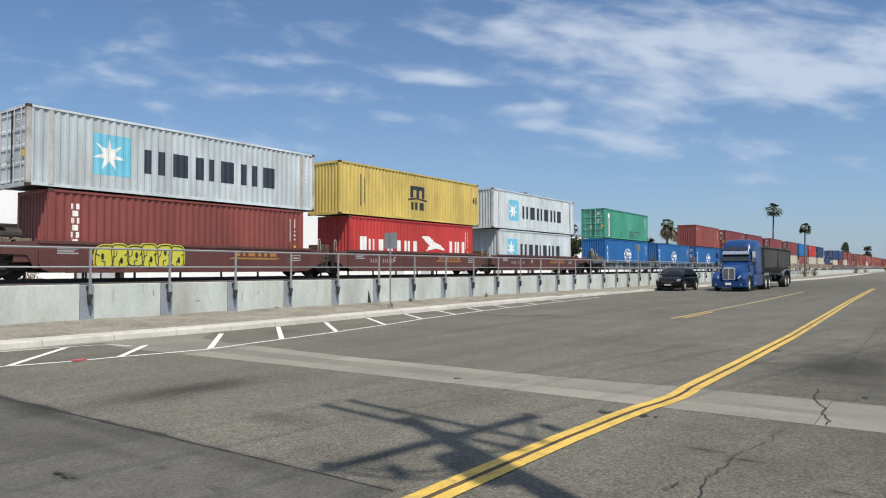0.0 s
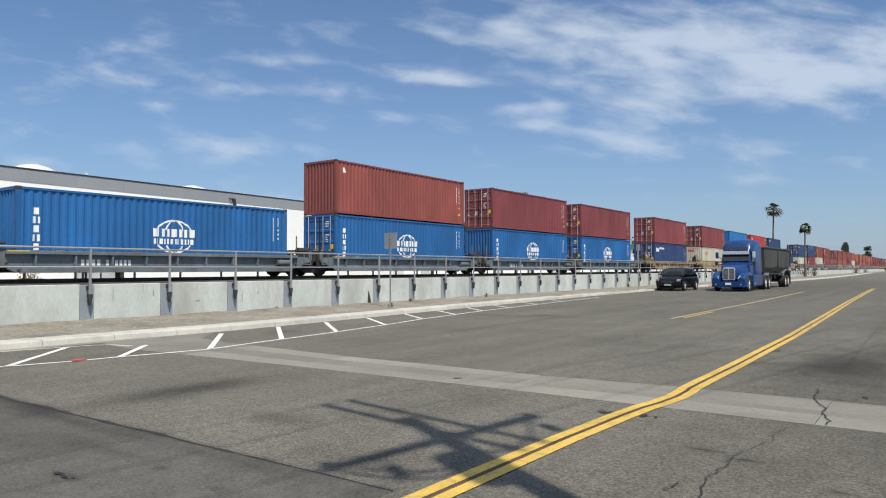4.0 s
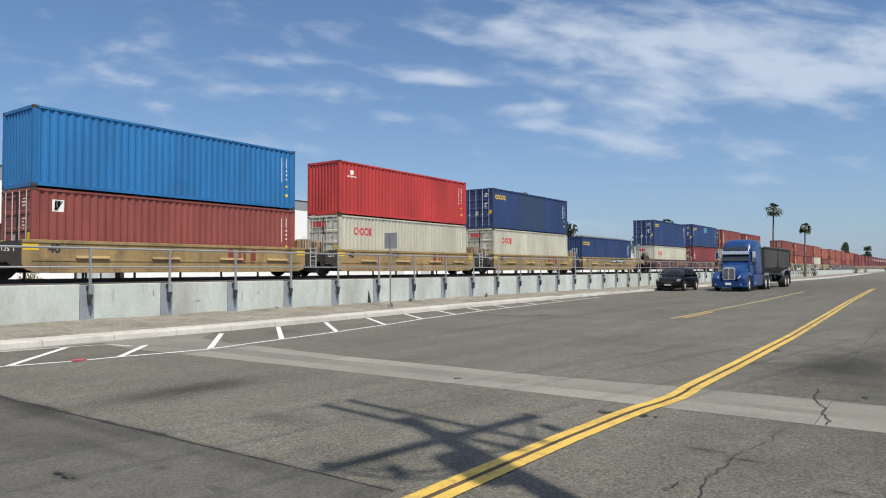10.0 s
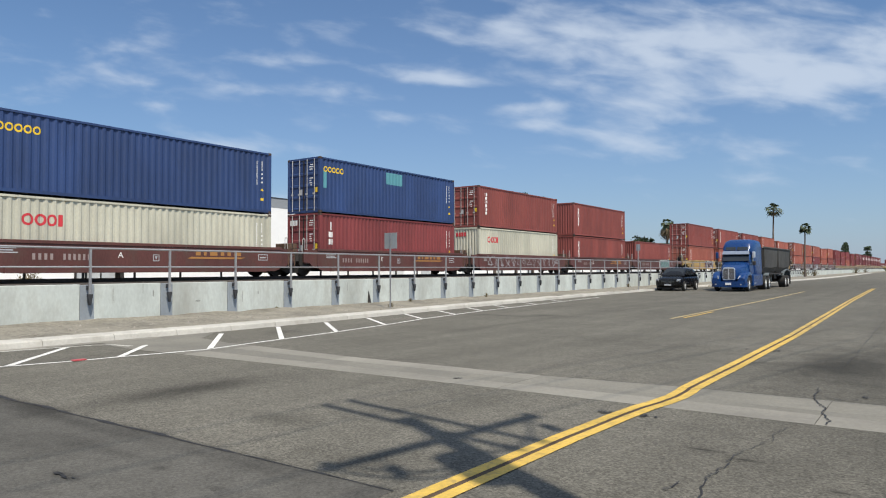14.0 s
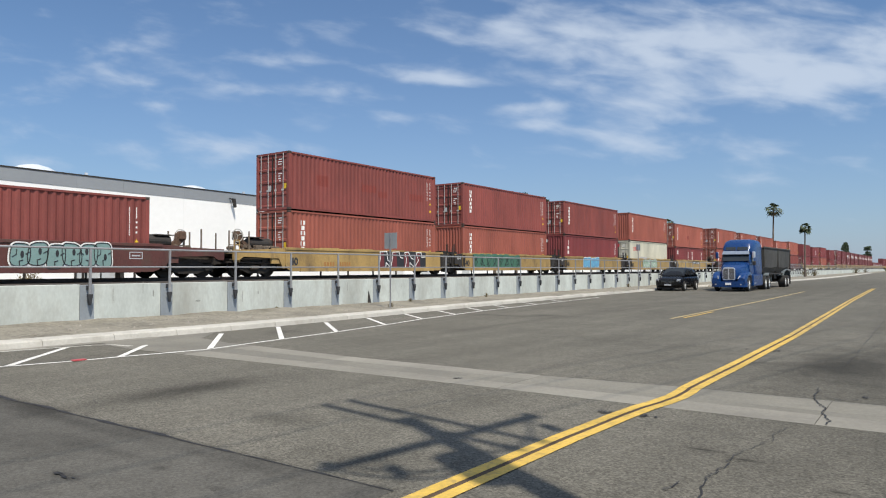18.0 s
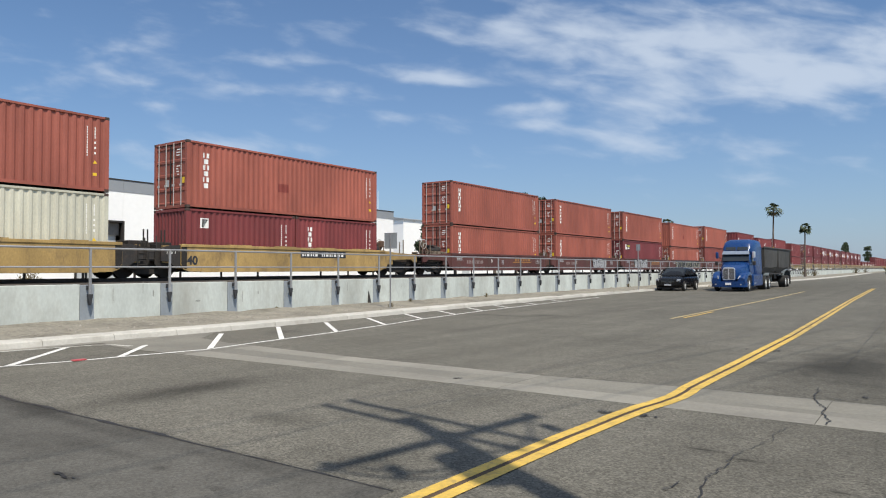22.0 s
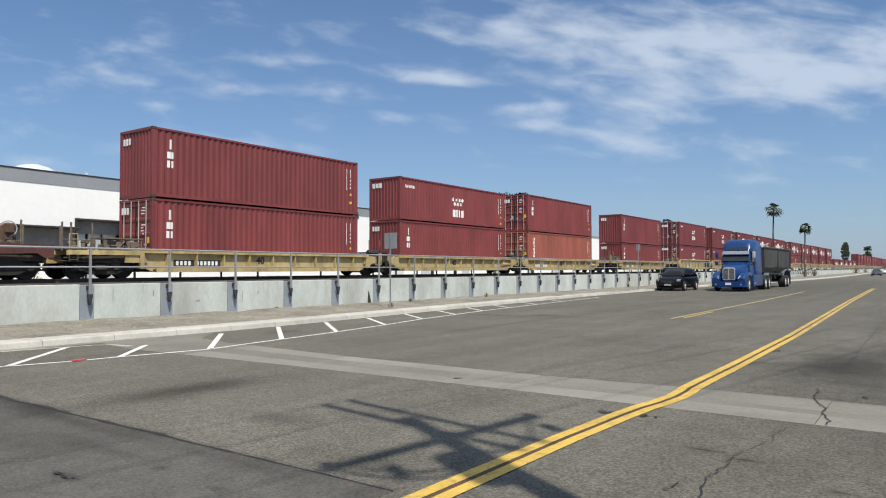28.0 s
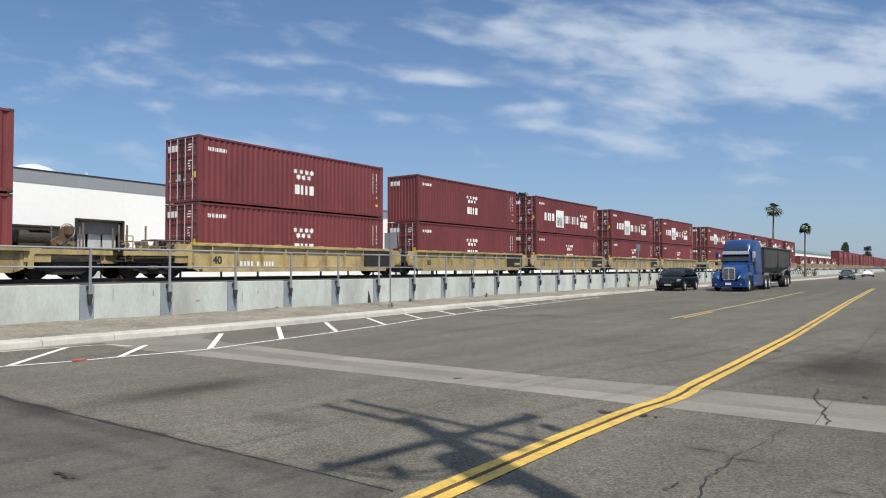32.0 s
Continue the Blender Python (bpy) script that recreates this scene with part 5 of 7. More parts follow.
    def platform(g, end):
        def make(bm):
            # tapered end sill over the truck
            prism(bm, [(-1.35, -0.1), (-0.62, -g + 0.42 if not end else -g + 0.9), (-0.45, -g + 0.02 if not end else -g + 0.1), (0.45, -g + 0.02 if not end else -g + 0.1), (0.62, -g + 0.42 if not end else -g + 0.9), (1.35, -0.1)], "z", 2.24, 2.40)
            prism(bm, [(-0.5, -0.2), (-0.35, -g + 0.03), (0.35, -g + 0.03), (0.5, -0.2)], "z", 1.92, 2.235)
        return make

    def side_arm(bm):
        if end:
            if style == "ribbed":
                ring = [(-0.425, z1 - 0.01), (-0.425, 1.72), (-0.60, 1.72), (-0.62, 2.24), (-3.20, 2.24), (-3.42, 2.22), (-3.42, 2.40), (-0.9, 2.42), (-0.75, min(z1, 2.5))]
            else:
                ring = [(-0.425, z1 - 0.01), (-0.425, 1.72), (-0.55, 1.72), (-0.80, 2.20), (-2.85, 2.26), (-3.1, 2.10), (-3.42, 2.10), (-3.42, 2.56), (-1.9, 2.60), (-1.2, 2.64), (-0.9, min(z1, 2.68))]
        else:
            ring = [(-0.425, z1 - 0.03), (-0.425, 1.80), (-0.62, 1.74), (-0.95, 2.0), (-1.30, 2.02), (-1.30, min(z1 - 0.12, 2.56)), (-0.9, z1 - 0.05)]
        for s in (-1, 1):
            prism(bm, ring, "x", s * 1.40 - 0.05, s * 1.40 + 0.05)
        box(bm, -1.35, 1.35, -0.62, -0.5, 2.05, 2.2)

    def gear(g):
        # brake rigging and hoses packed round the truck
        def make(bm):
            rng = random.Random(int(g * 10))
            for i in range(12):
                y = -g + rng.uniform(0.5, 3.0)
                x = rng.uniform(0.95, 1.28)
                a, b = rng.uniform(0.12, 0.4), rng.uniform(0.08, 0.2)
                z = rng.uniform(1.72, 2.18)
                box(bm, x - 0.08, x + 0.08, y - a / 2, y + a / 2, z - b / 2, z + b / 2, 0.02)
            tube(bm, (1.2, -g + 0.1, 2.0), (1.2, -g + 3.2, 1.95), 0.035, n=6)
            tube(bm, (1.15, -g + 0.3, 2.12), (1.15, -g + 3.0, 2.16), 0.03, n=6)
            box(bm, -1.1, 1.1, -g + 0.6, -g + 3.0, 1.98, 2.20)
            for k in range(8):
                a0, a1 = math.pi * k / 8, math.pi * (k + 1) / 8
                tube(bm, (0.5, -g - 0.25 + 0.25 * math.cos(a0), 1.92 - 0.28 * math.sin(a0)), (0.5, -g - 0.25 + 0.25 * math.cos(a1), 1.92 - 0.28 * math.sin(a1)), 0.028, n=6)
        return make
    part("side_sill", shared(("sill", style, top, 1), sill(1), pm), parent=thing)
    part("side_sill", shared(("sill", style, top, -1), sill(-1), pm), parent=thing)
    if style == "ribbed":
        for i in range(9):
            part("rib", shared(("rib", top), rib, pm), parent=thing, at=Matrix.Translation((0, 0.55 + i * 1.38, 0)))
    if style == "ribbed" and top > 2.7 and not last and detail:
        for s in (-1, 1):
            part("end_plate", shared(("end_plate", top, s), lambda bm, s=s: box(bm, min(s * (SIDE_X - 0.1), s * (SIDE_X + 0.024)), max(s * (SIDE_X - 0.1), s * (SIDE_X + 0.024)), 10.3, y1 - 0.03, z0 + 0.16, z1 - 0.115, 0.006), M["bogie"]), parent=thing, label="black end plate")
    part("well_floor", shared(("floor", style), floor_, M["car_dark"]), parent=thing)
    for end, gap, flip in ((first, front_gap, False), (last, back_gap, True)):
        at = Matrix.Translation((0, 12.192, 0)) @ Matrix.Rotation(math.pi, 4, "Z") if flip else Matrix()
        part("bulkhead", shared(("bulkhead", style, top), bulkhead, pm), parent=thing, at=at @ Matrix.Translation((0, -0.30, 0)))
        dark = M["car_dark"] if not end and (style == "smooth" and paint != "brown_car") else pm
        part("end_platform", shared(("platform", gap, end), platform(gap, end), M["car_dark"] if style == "smooth" or not end else pm), parent=thing, at=at)
        part("end_arm", shared(("arm", style, top, end), side_arm, dark), parent=thing, at=at)
        if end and detail:
            g = gap

            def coupler(bm):
                box(bm, -0.14, 0.14, -g - 0.02, -g + 0.5, 1.98, 2.22, 0.03)
                tube(bm, (-0.3, -g + 0.1, 1.95), (-0.2, -g + 0.0, 1.55), 0.03, n=6)

            def brake(bm):
                for i in range(16):
                    a0, a1 = 2 * math.pi * i / 16, 2 * math.pi * (i + 1) / 16
                    tube(bm, (1.18, -g + 0.72 + 0.29 * math.cos(a0), 3.22 + 0.29 * math.sin(a0)), (1.18, -g + 0.72 + 0.29 * math.cos(a1), 3.22 + 0.29 * math.sin(a1)), 0.024, n=5)
                for a in (0.3, 2.4, 4.5):
                    tube(bm, (1.18, -g + 0.72, 3.22), (1.18, -g + 0.72 + 0.29 * math.cos(a), 3.22 + 0.29 * math.sin(a)), 0.018, n=5)

            def column(bm):
                prism(bm, [(-g + 1.75, 2.38), (-g + 1.30, 2.38), (-g + 0.72, 2.98), (-g + 0.60, 3.30), (-g + 0.82, 3.44), (-g + 1.05, 3.30), (-g + 1.12, 3.0), (-g + 1.80, 2.55)], "x", 0.95, 1.12)
                box(bm, 0.85, 1.16, -g + 0.62, -g + 0.95, 3.02, 3.42, 0.05)
                tube(bm, (1.14, -g + 0.9, 3.0), (1.16, -g + 1.5, 2.45), 0.03, n=6)

            def valve(bm):
                # air valves, pipes and levers heaped on the end platform
                for q, z, a, c in ((1.9, 2.50, 0.30, 0.22), (2.4, 2.62, 0.22, 0.34), (2.9, 2.48, 0.40, 0.18), (3.15, 2.66, 0.16, 0.24)):
                    box(bm, 0.75, 1.15, -g + q - a / 2, -g + q + a / 2, z - c / 2, z + c / 2, 0.03)
                rr = random.Random(int(g * 7))
                for k in range(14):
                    q, x, z = rr.uniform(0.9, 3.3), rr.uniform(0.3, 1.25), 2.40
                    a, c = rr.uniform(0.06, 0.22), rr.uniform(0.10, 0.42)
                    if k % 3 == 0:
                        tube(bm, (x, -g + q, z), (x, -g + q, z + c), 0.07 + 0.05 * rr.random(), n=10)
                    elif k % 3 == 1:
                        tube(bm, (x - 0.2, -g + q, z + c), (x + 0.15, -g + q, z + c), 0.09, n=10)
                    else:
                        box(bm, x - 0.1, x + 0.1, -g + q - a, -g + q + a, z, z + c, 0.02)
                for k in range(5):
                    q = 1.0 + 0.5 * k
                    tube(bm, (1.22, -g + q, 2.46), (1.22, -g + q + 0.45, 2.46 + rr.uniform(0.05, 0.35)), 0.022, n=6)
                tube(bm, (1.12, -g + 1.6, 2.62), (1.12, -g + 3.2, 2.58), 0.03, n=6)
                tube(bm, (1.2, -g + 2.2, 2.4), (1.2, -g + 2.6, 2.78), 0.025, n=6)
                tube(bm, (1.27, -g + 0.2, 2.78), (1.27, -g + 1.3, 2.78), 0.022, n=6)

            def tank(bm):
                tube(bm, (0.55, -g + 1.75, 2.90), (0.55, -g + 3.05, 2.90), 0.26, n=16)
                for q in (1.95, 2.85):
                    tube(bm, (0.55, -g + q, 2.90), (0.55, -g + q + 0.06, 2.90), 0.275, n=16)
                box(bm, 0.35, 0.75, -g + 1.95, -g + 2.9, 2.38, 2.68)
                box(bm, 0.30, 0.85, -g + 1.6, -g + 2.5, 3.17, 3.21)

            def grating(bm):
                box(bm, 0.2, 1.2, -g + 1.75, -g + 3.35, 2.86, 2.91)
                for q in (1.8, 2.55, 3.3):
                    for x in (0.25, 1.15):
                        box(bm, x - 0.025, x + 0.025, -g + q - 0.025, -g + q + 0.025, 2.38, 2.87)

            def stanchion(bm):
                tube(bm, (0, 0, 2.38), (0, 0, 3.42), 0.036, n=6)

            def grab(bm):
                tube(bm, (1.28, -g + 0.45, 2.0), (1.28, -g + 0.45, 3.0), 0.024, n=6)
                tube(bm, (1.28, -g + 0.45, 3.0), (1.28, -g + 0.75, 3.0), 0.024, n=6)
                tube(bm, (1.28, -g + 0.75, 2.0), (1.28, -g + 0.75, 3.0), 0.024, n=6)
                for z in (2.05, 2.3, 2.55, 2.8):
                    tube(bm, (1.28, -g + 0.45, z), (1.28, -g + 0.75, z), 0.018, n=6)

            def step_(bm):
                box(bm, -1.3, 1.3, -g + 0.3, -g + 0.95, 2.42, 2.46)
            tagged(part("brake_rigging", shared(("gear", g), gear(g), M["rigging"]), parent=thing, at=at), kind="stuff")
            part("coupler", shared(("coupler", g), coupler, M["bogie"]), parent=thing, at=at)
            plain_end = paint == "pale_car" and not flip
            if not plain_end:
                part("brake_wheel", shared(("brake", g), brake, M["rusty_silver"]), parent=thing, at=at)
                part("brake_column", shared(("column", g), column, M["rusty_gear"]), parent=thing, at=at)
            tagged(part("air_valve_gear", shared(("valve", g), valve, M["dusty_gear"]), parent=thing, at=at), kind="stuff")
            if plain_end:
                # open grating on thin legs instead of a tank
                part("grating", shared(("grating", g), grating, M["dusty_gear"]), parent=thing, at=at)
            else:
                part("air_tank", shared(("tank", g), tank, pm if paint in ("grey_car", "tan_car") else M["car_dark"]), parent=thing, at=at)
            part("ladder", shared(("grab", g), grab, pm), parent=thing, at=at)
            part("walkway", shared(("walkway", g), step_, M["car_dark"]), parent=thing, at=at)
            for x, y in ((1.28, -g + 0.18), (1.28, -g + 0.50), (1.28, -g + 1.28), (-1.2, -g + 1.3)):
                part("stanchion", shared("stanchion", stanchion, M["dusty_gear"]), parent=thing, at=at @ Matrix.Translation((x, y, 0)))
            bogie(thing, -g + 1.85 if not flip else 12.192 + g - 1.85, False)
        elif not flip:
            # shared truck at the joint
            bogie(thing, -gap, True)

            def joint(bm):
                box(bm, -0.5, 0.5, -gap - 0.6, -gap + 0.6, 1.95, 2.38, 0.04)
                for s in (-1, 1):
                    box(bm, s * 1.0 - 0.3, s * 1.0 + 0.3, -gap - 0.55, -gap + 0.5, 2.02, 2.55, 0.05)
                tube(bm, (1.3, -gap + 0.2, 1.95), (1.3, -gap + 0.2, 3.05), 0.026, n=6)
                tube(bm, (1.3, -gap - 0.3, 1.95), (1.3, -gap - 0.3, 2.95), 0.026, n=6)
                tube(bm, (0.6, -gap - 0.5, 2.62), (0.6, -gap + 0.3, 2.62), 0.16, n=10)
                for z in (2.1, 2.4, 2.7):
                    tube(bm, (1.3, -gap - 0.3, z), (1.3, -gap + 0.2, z), 0.018, n=6)
            part("joint_gear", shared(("joint", gap), joint, M["car_dark"]), parent=thing)

            def crate(y0_, y1_, x0_, x1_, z0_, z1_):
                return lambda bm: box(bm, x0_, x1_, -gap + y0_, -gap + y1_, z0_, z1_, 0.02)

            def hoop(bm):
                for q in (-0.07, 0.07):
                    tube(bm, (0, q * 1.2, 2.45), (0, q, 3.40), 0.017, n=5)
                tube(bm, (0, -0.07, 3.40), (0, -0.03, 3.47), 0.017, n=5)
                tube(bm, (0, -0.03, 3.47), (0, 0.03, 3.47), 0.017, n=5)
                tube(bm, (0, 0.03, 3.47), (0, 0.07, 3.40), 0.017, n=5)

            def steps(bm):
                for q in (-0.68, -0.30):
                    tube(bm, (1.46, -gap + q, 1.80), (1.46, -gap + q, 2.78), 0.026, n=6)
                for z in (1.88, 2.10, 2.32, 2.54, 2.74):
                    tube(bm, (1.46, -gap - 0.68, z), (1.46, -gap - 0.30, z), 0.02, n=6)

            def stirrup(bm):
                prism(bm, [(-0.24, 2.45), (-0.24, 1.90), (0.24, 1.90), (0.24, 2.45), (0.20, 2.45), (0.20, 1.94), (-0.20, 1.94), (-0.20, 2.45)], "x", 1.43, 1.48)

            def lug(bm):
                box(bm, 1.25, 1.44, -0.10, 0.10, 2.12, 2.56, 0.015)

            def deck(bm):
                for q in (-0.75, 0.75):
                    box(bm, 0.4, 1.42, -gap + q - 0.5, -gap + q + 0.5, 2.56, 2.63, 0.01)

            def skirt(bm):
                # dark plates that hang beside the truck
                for a_, b_ in ((-1.25, -0.12), (0.12, 1.22)):
                    prism(bm, [(-gap + a_, 2.50), (-gap + a_, 1.90), (-gap + a_ + 0.2, 1.72), (-gap + b_ - 0.2, 1.72), (-gap + b_, 1.95), (-gap + b_, 2.40)], "x", 1.30, 1.34)
            if detail:
                part("skirt_plate", shared(("skirt", gap), skirt, M["bogie"]), parent=thing)
                if paint == "yellow_car":
                    part("equipment_box", shared(("crate", gap, 5), crate(-0.95, -0.10, 0.35, 1.25, 2.45, 2.84), M["bogie"]), parent=thing, label="black equipment box")
                    part("equipment_box", shared(("crate", gap, 6), crate(0.25, 0.95, 0.30, 1.20, 2.45, 2.80), M["bogie"]), parent=thing, label="black equipment box")
                    for q in (-0.30, -0.12, 0.48, 0.62):
                        part("stanchion", shared("stanchion_dark", lambda bm: tube(bm, (0, 0, 2.45), (0, 0, 3.30), 0.030, n=6), M["bogie"]), parent=thing, at=Matrix.Translation((1.2, -gap + q, 0)))
                    part("ladder", shared(("steps", gap), steps, M["bogie"]), parent=thing)
                elif style == "smooth" and paint != "brown_car":
                    part("equipment_box", shared(("crate", gap, 1), crate(-0.76, -0.44, 0.45, 1.25, 2.40, 3.20), M["rusty_tan"]), parent=thing, label="rust-stained tan equipment box")
                    part("equipment_box", shared(("crate", gap, 2), crate(0.02, 0.55, 0.30, 1.15, 2.50, 3.12), M["rusty_tan"]), parent=thing, label="rust-stained tan equipment box")
                    part("equipment_box", shared(("crate", gap, 3), crate(-1.30, -1.06, 0.2, 1.2, 2.5, 3.12), M["rusty_tan"]), parent=thing, label="rust-stained tan equipment box")
                    for q in (-0.95, -0.58, -0.16, 0.30):
                        part("grab_hoop", shared("grab_hoop", hoop, M["bar_steel"]), parent=thing, at=Matrix.Translation((1.30, -gap + q, 0.0 if q > -0.9 else -0.2)))
                    part("ladder", shared(("steps", gap), steps, M["bar_steel"]), parent=thing)
                elif style == "ribbed":
                    for q in (-0.62, 0.62):
                        part("stirrup_step", shared("stirrup", stirrup, pm), parent=thing, at=Matrix.Translation((0, -gap + q, 0)))
                        part("lug", shared("lug", lug, pm), parent=thing, at=Matrix.Translation((0, -gap + q * 0.62, 0)))
                    part("walkway", shared(("deck", gap), deck, M["car_dark"]), parent=thing)
                    for q in (-1.1, -0.2, 0.75):
                        part("stanchion", shared("stanchion_short", lambda bm: tube(bm, (0, 0, 2.6), (0, 0, 3.32), 0.034, n=6), M["dusty_gear"]), parent=thing, at=Matrix.Translation((1.2, -gap + q, 0)))
                    part("air_tank", shared(("side_tank", gap), lambda bm: tube(bm, (1.46, 11.35, 2.0), (1.46, 12.2, 2.0), 0.13, n=12), pm), parent=thing)
                else:
                    part("equipment_box", shared(("crate", gap, 4), crate(-0.5, 0.1, 0.3, 1.2, 2.45, 2.95), M["rusty_gear"]), parent=thing, label="rusty brown equipment box")
                    for q in (-0.7, 0.45):
                        part("grab_hoop", shared("grab_hoop", hoop, M["bar_steel"]), parent=thing, at=Matrix.Translation((1.30, -gap + q, -0.25)))
                    part("ladder", shared(("steps", gap), steps, M["rusty_gear"]), parent=thing)
            if detail and paint in ("tan_car", "yellow_car", "pale_car"):
                letters("125 T", 0.20, "white_mark", thing, (1.456, -0.85, 2.32))
    # markings
    X = SIDE_X + (0.004 if style == "smooth" else -0.126)

    def paint_on(name, polys, material, key, lift=0.0):
        mark = part(name, shared((name, key, top), lambda bm: lay(bm, polys, X + lift, FLAT, 0.002), M[material]), parent=thing)
        if len(polys) > 2:
            tagged(mark, kind="stuff")
    if detail:
        zz = z0 + 0.66
        if paint in ("tan_car", "yellow_car") and style == "smooth":
            if paint == "tan_car":
                paint_on("end_stripe", [rect(y0 + 0.02, y0 + 0.55, z1 - 0.35, z1 - 0.12), rect(y1 - 0.55, y1 - 0.02, z1 - 0.35, z1 - 0.12)], "yellow_mark", "stripe")
                letters("40", 0.42, "black_mark", thing, (X + 0.003, 0.65, zz + 0.04))
            else:
                ends = [[(e, z1 - 0.11), (e, z0 + 0.32), (e + q * 0.13, z0 + 0.12), (e + q * 0.26, z0 + 0.10), (e + q * 0.28, z1 - 0.11)][::q] for e, q, end in ((y0 + 0.01, 1, first), (y1 - 0.01, -1, last)) if not end]
                paint_on("end_panel", ends, "bogie", ("soot", first, last))
                letters("40", 0.50, "black_mark", thing, (X + 0.003, 0.12, zz - 0.36))
            if paint == "tan_car" and not last:
                paint_on("logo", cells(8.0, 9.85, zz - 0.30, zz + 0.32, 3, 0.62), "patch_rust", "tank_logo", 0.002)
        if paint in ("grey_car", "pale_car"):
            paint_on("end_stripe", [rect(y0 + 0.05, y0 + 0.75, z1 - 0.02, z1 + 0.015)], "yellow_mark", "stripe_r", 0.18)
        if paint == "pale_car":
            letters("40", 0.46, "black_mark", thing, (X + 0.003, 5.4 if top < 2.7 else 0.9, zz - 0.32))
        if paint == "brown_car":
            paint_on("data_mark", [rect(0.2, 0.9, zz + 0.16, zz + 0.20), rect(0.2, 0.8, zz + 0.08, zz + 0.12), rect(0.2, 0.95, zz, zz + 0.04), *frame_of(11.2, 11.75, zz - 0.16, zz + 0.12, 0.035), rect(11.3, 11.65, zz - 0.06, zz + 0.0), *cells(5.9, 6.9, zz + 0.34, zz + 0.40, 8, 0.7), *cells(7.4, 8.6, zz + 0.34, zz + 0.40, 9, 0.7)], "grey_mark", "data_b")
            if tag not in ("C", ""):
                paint_on("stencil_mark", frame_of(5.95, 6.22, zz - 0.24, zz + 0.03, 0.03) + [[(6.02, zz - 0.04), (6.15, zz - 0.04), (6.085, zz - 0.18)]], "grey_mark", "stencil_b")
            paint_on("car_number", cells(1.4, 2.2, zz - 0.22, zz + 0.0, 4, 0.62) + cells(2.45, 3.5, zz - 0.22, zz + 0.0, 6, 0.62), "faint_mark", "carnum")
            paint_on("logo", [[(7.5, zz - 0.12), (10.2, zz - 0.12), (10.5, zz - 0.04), (7.7, zz - 0.04)]] + cells(7.9, 10.4, zz + 0.02, zz + 0.24, 4, 0.85), "gold_mark", "logo_b", 0.002)
        a_, b_ = (6.2, 9.4) if style == "smooth" else (2.1, 3.6) if top > 2.7 else (0.9, 3.2)
        if tag == "plate":
            paint_on("number_plate", [rect(a_, b_, zz - 0.0, zz + 0.34)] if style == "smooth" else [rect(a_, b_, zz - 0.44, zz - 0.18)], "black_mark", "plate")
            m_, h_ = a_ + (b_ - a_) * 0.42, (zz + 0.07, zz + 0.27) if style == "smooth" else (zz - 0.40, zz - 0.22)
            paint_on("number_mark", cells(a_ + 0.1, m_ - 0.1, *h_, 4, 0.78) + cells(m_ + 0.1, b_ - 0.1, *h_, 6, 0.78), "white_mark", "plate_n", 0.004)
            if style == "smooth":
                letters("B", 0.32, "black_mark", thing, (X + 0.003, 5.5, zz + 0.02))
        elif tag == "number":
            a_ = 2.15 if style == "smooth" or top < 2.4 else a_
            paint_on("number_mark", cells(a_, a_ + 0.8, zz - 0.42, zz - 0.2, 4, 0.78) + cells(a_ + 0.95, a_ + 2.0, zz - 0.42, zz - 0.2, 6, 0.78), "white_mark" if style == "ribbed" else "gold_mark", "num")
        elif tag:
            letters(tag, 0.32, "white_mark" if paint == "brown_car" else "black_mark", thing, (X + 0.003, 3.5 if tag == "C" else 4.6, zz + 0.1 if paint != "brown_car" else zz - 0.12))
    if art:
        seed, a, b, n, outline, fill, stroke, manner = art
        big, small, strokes = graffiti(seed, a, b, z0 + 0.12, z1 - 0.02, n, manner)
        for name, polys, mat, lift in (("graffiti_outline", big, outline, 0.040), ("graffiti_fill", small, fill, 0.048), ("graffiti_stroke", strokes, stroke, 0.060)):
            if not polys:
                continue
            bm = bmesh.new()
            base_x = SIDE_X + lift - (0.0 if style == "smooth" else 0.13)
            # neighbours overlap, so every second one lies 3 mm higher
            for odd in (0, 1):
                if polys[odd::2]:
                    layer = bmesh.new()
                    lay(layer, polys[odd::2], base_x + 0.003 * odd, FLAT, 0.0)
                    me = bpy.data.meshes.new("layer")
                    layer.to_mesh(me)
                    layer.free()
                    bm.from_mesh(me)
                    bpy.data.meshes.remove(me)
            tagged(part(name, bm, M[mat], thing), kind="stuff")
    return thing


# lower and upper box of each platform: length, height, paint, doors at the leading end, livery, repair
D, B = True, False
T40 = (FT40, HC, "orange_brown", D, "orange_brown")
RED_B = (FT40, HC, "red_brown", B, "red_brown")
SEVEN = (FT40, HC, "maroon", D, "seven_stars")
SEVEN_B = (FT40, HC, "maroon", B, "seven_stars")
PICTURE = (FT40, HC, "maroon", D, "picture_word")
GLOBE = (FT40, HC, "blue", B, "globe")
WINE = (FT40, HC, "wine", D, "plain")
BRICK = (FT40, HC, "brick", D, "orange_brown")
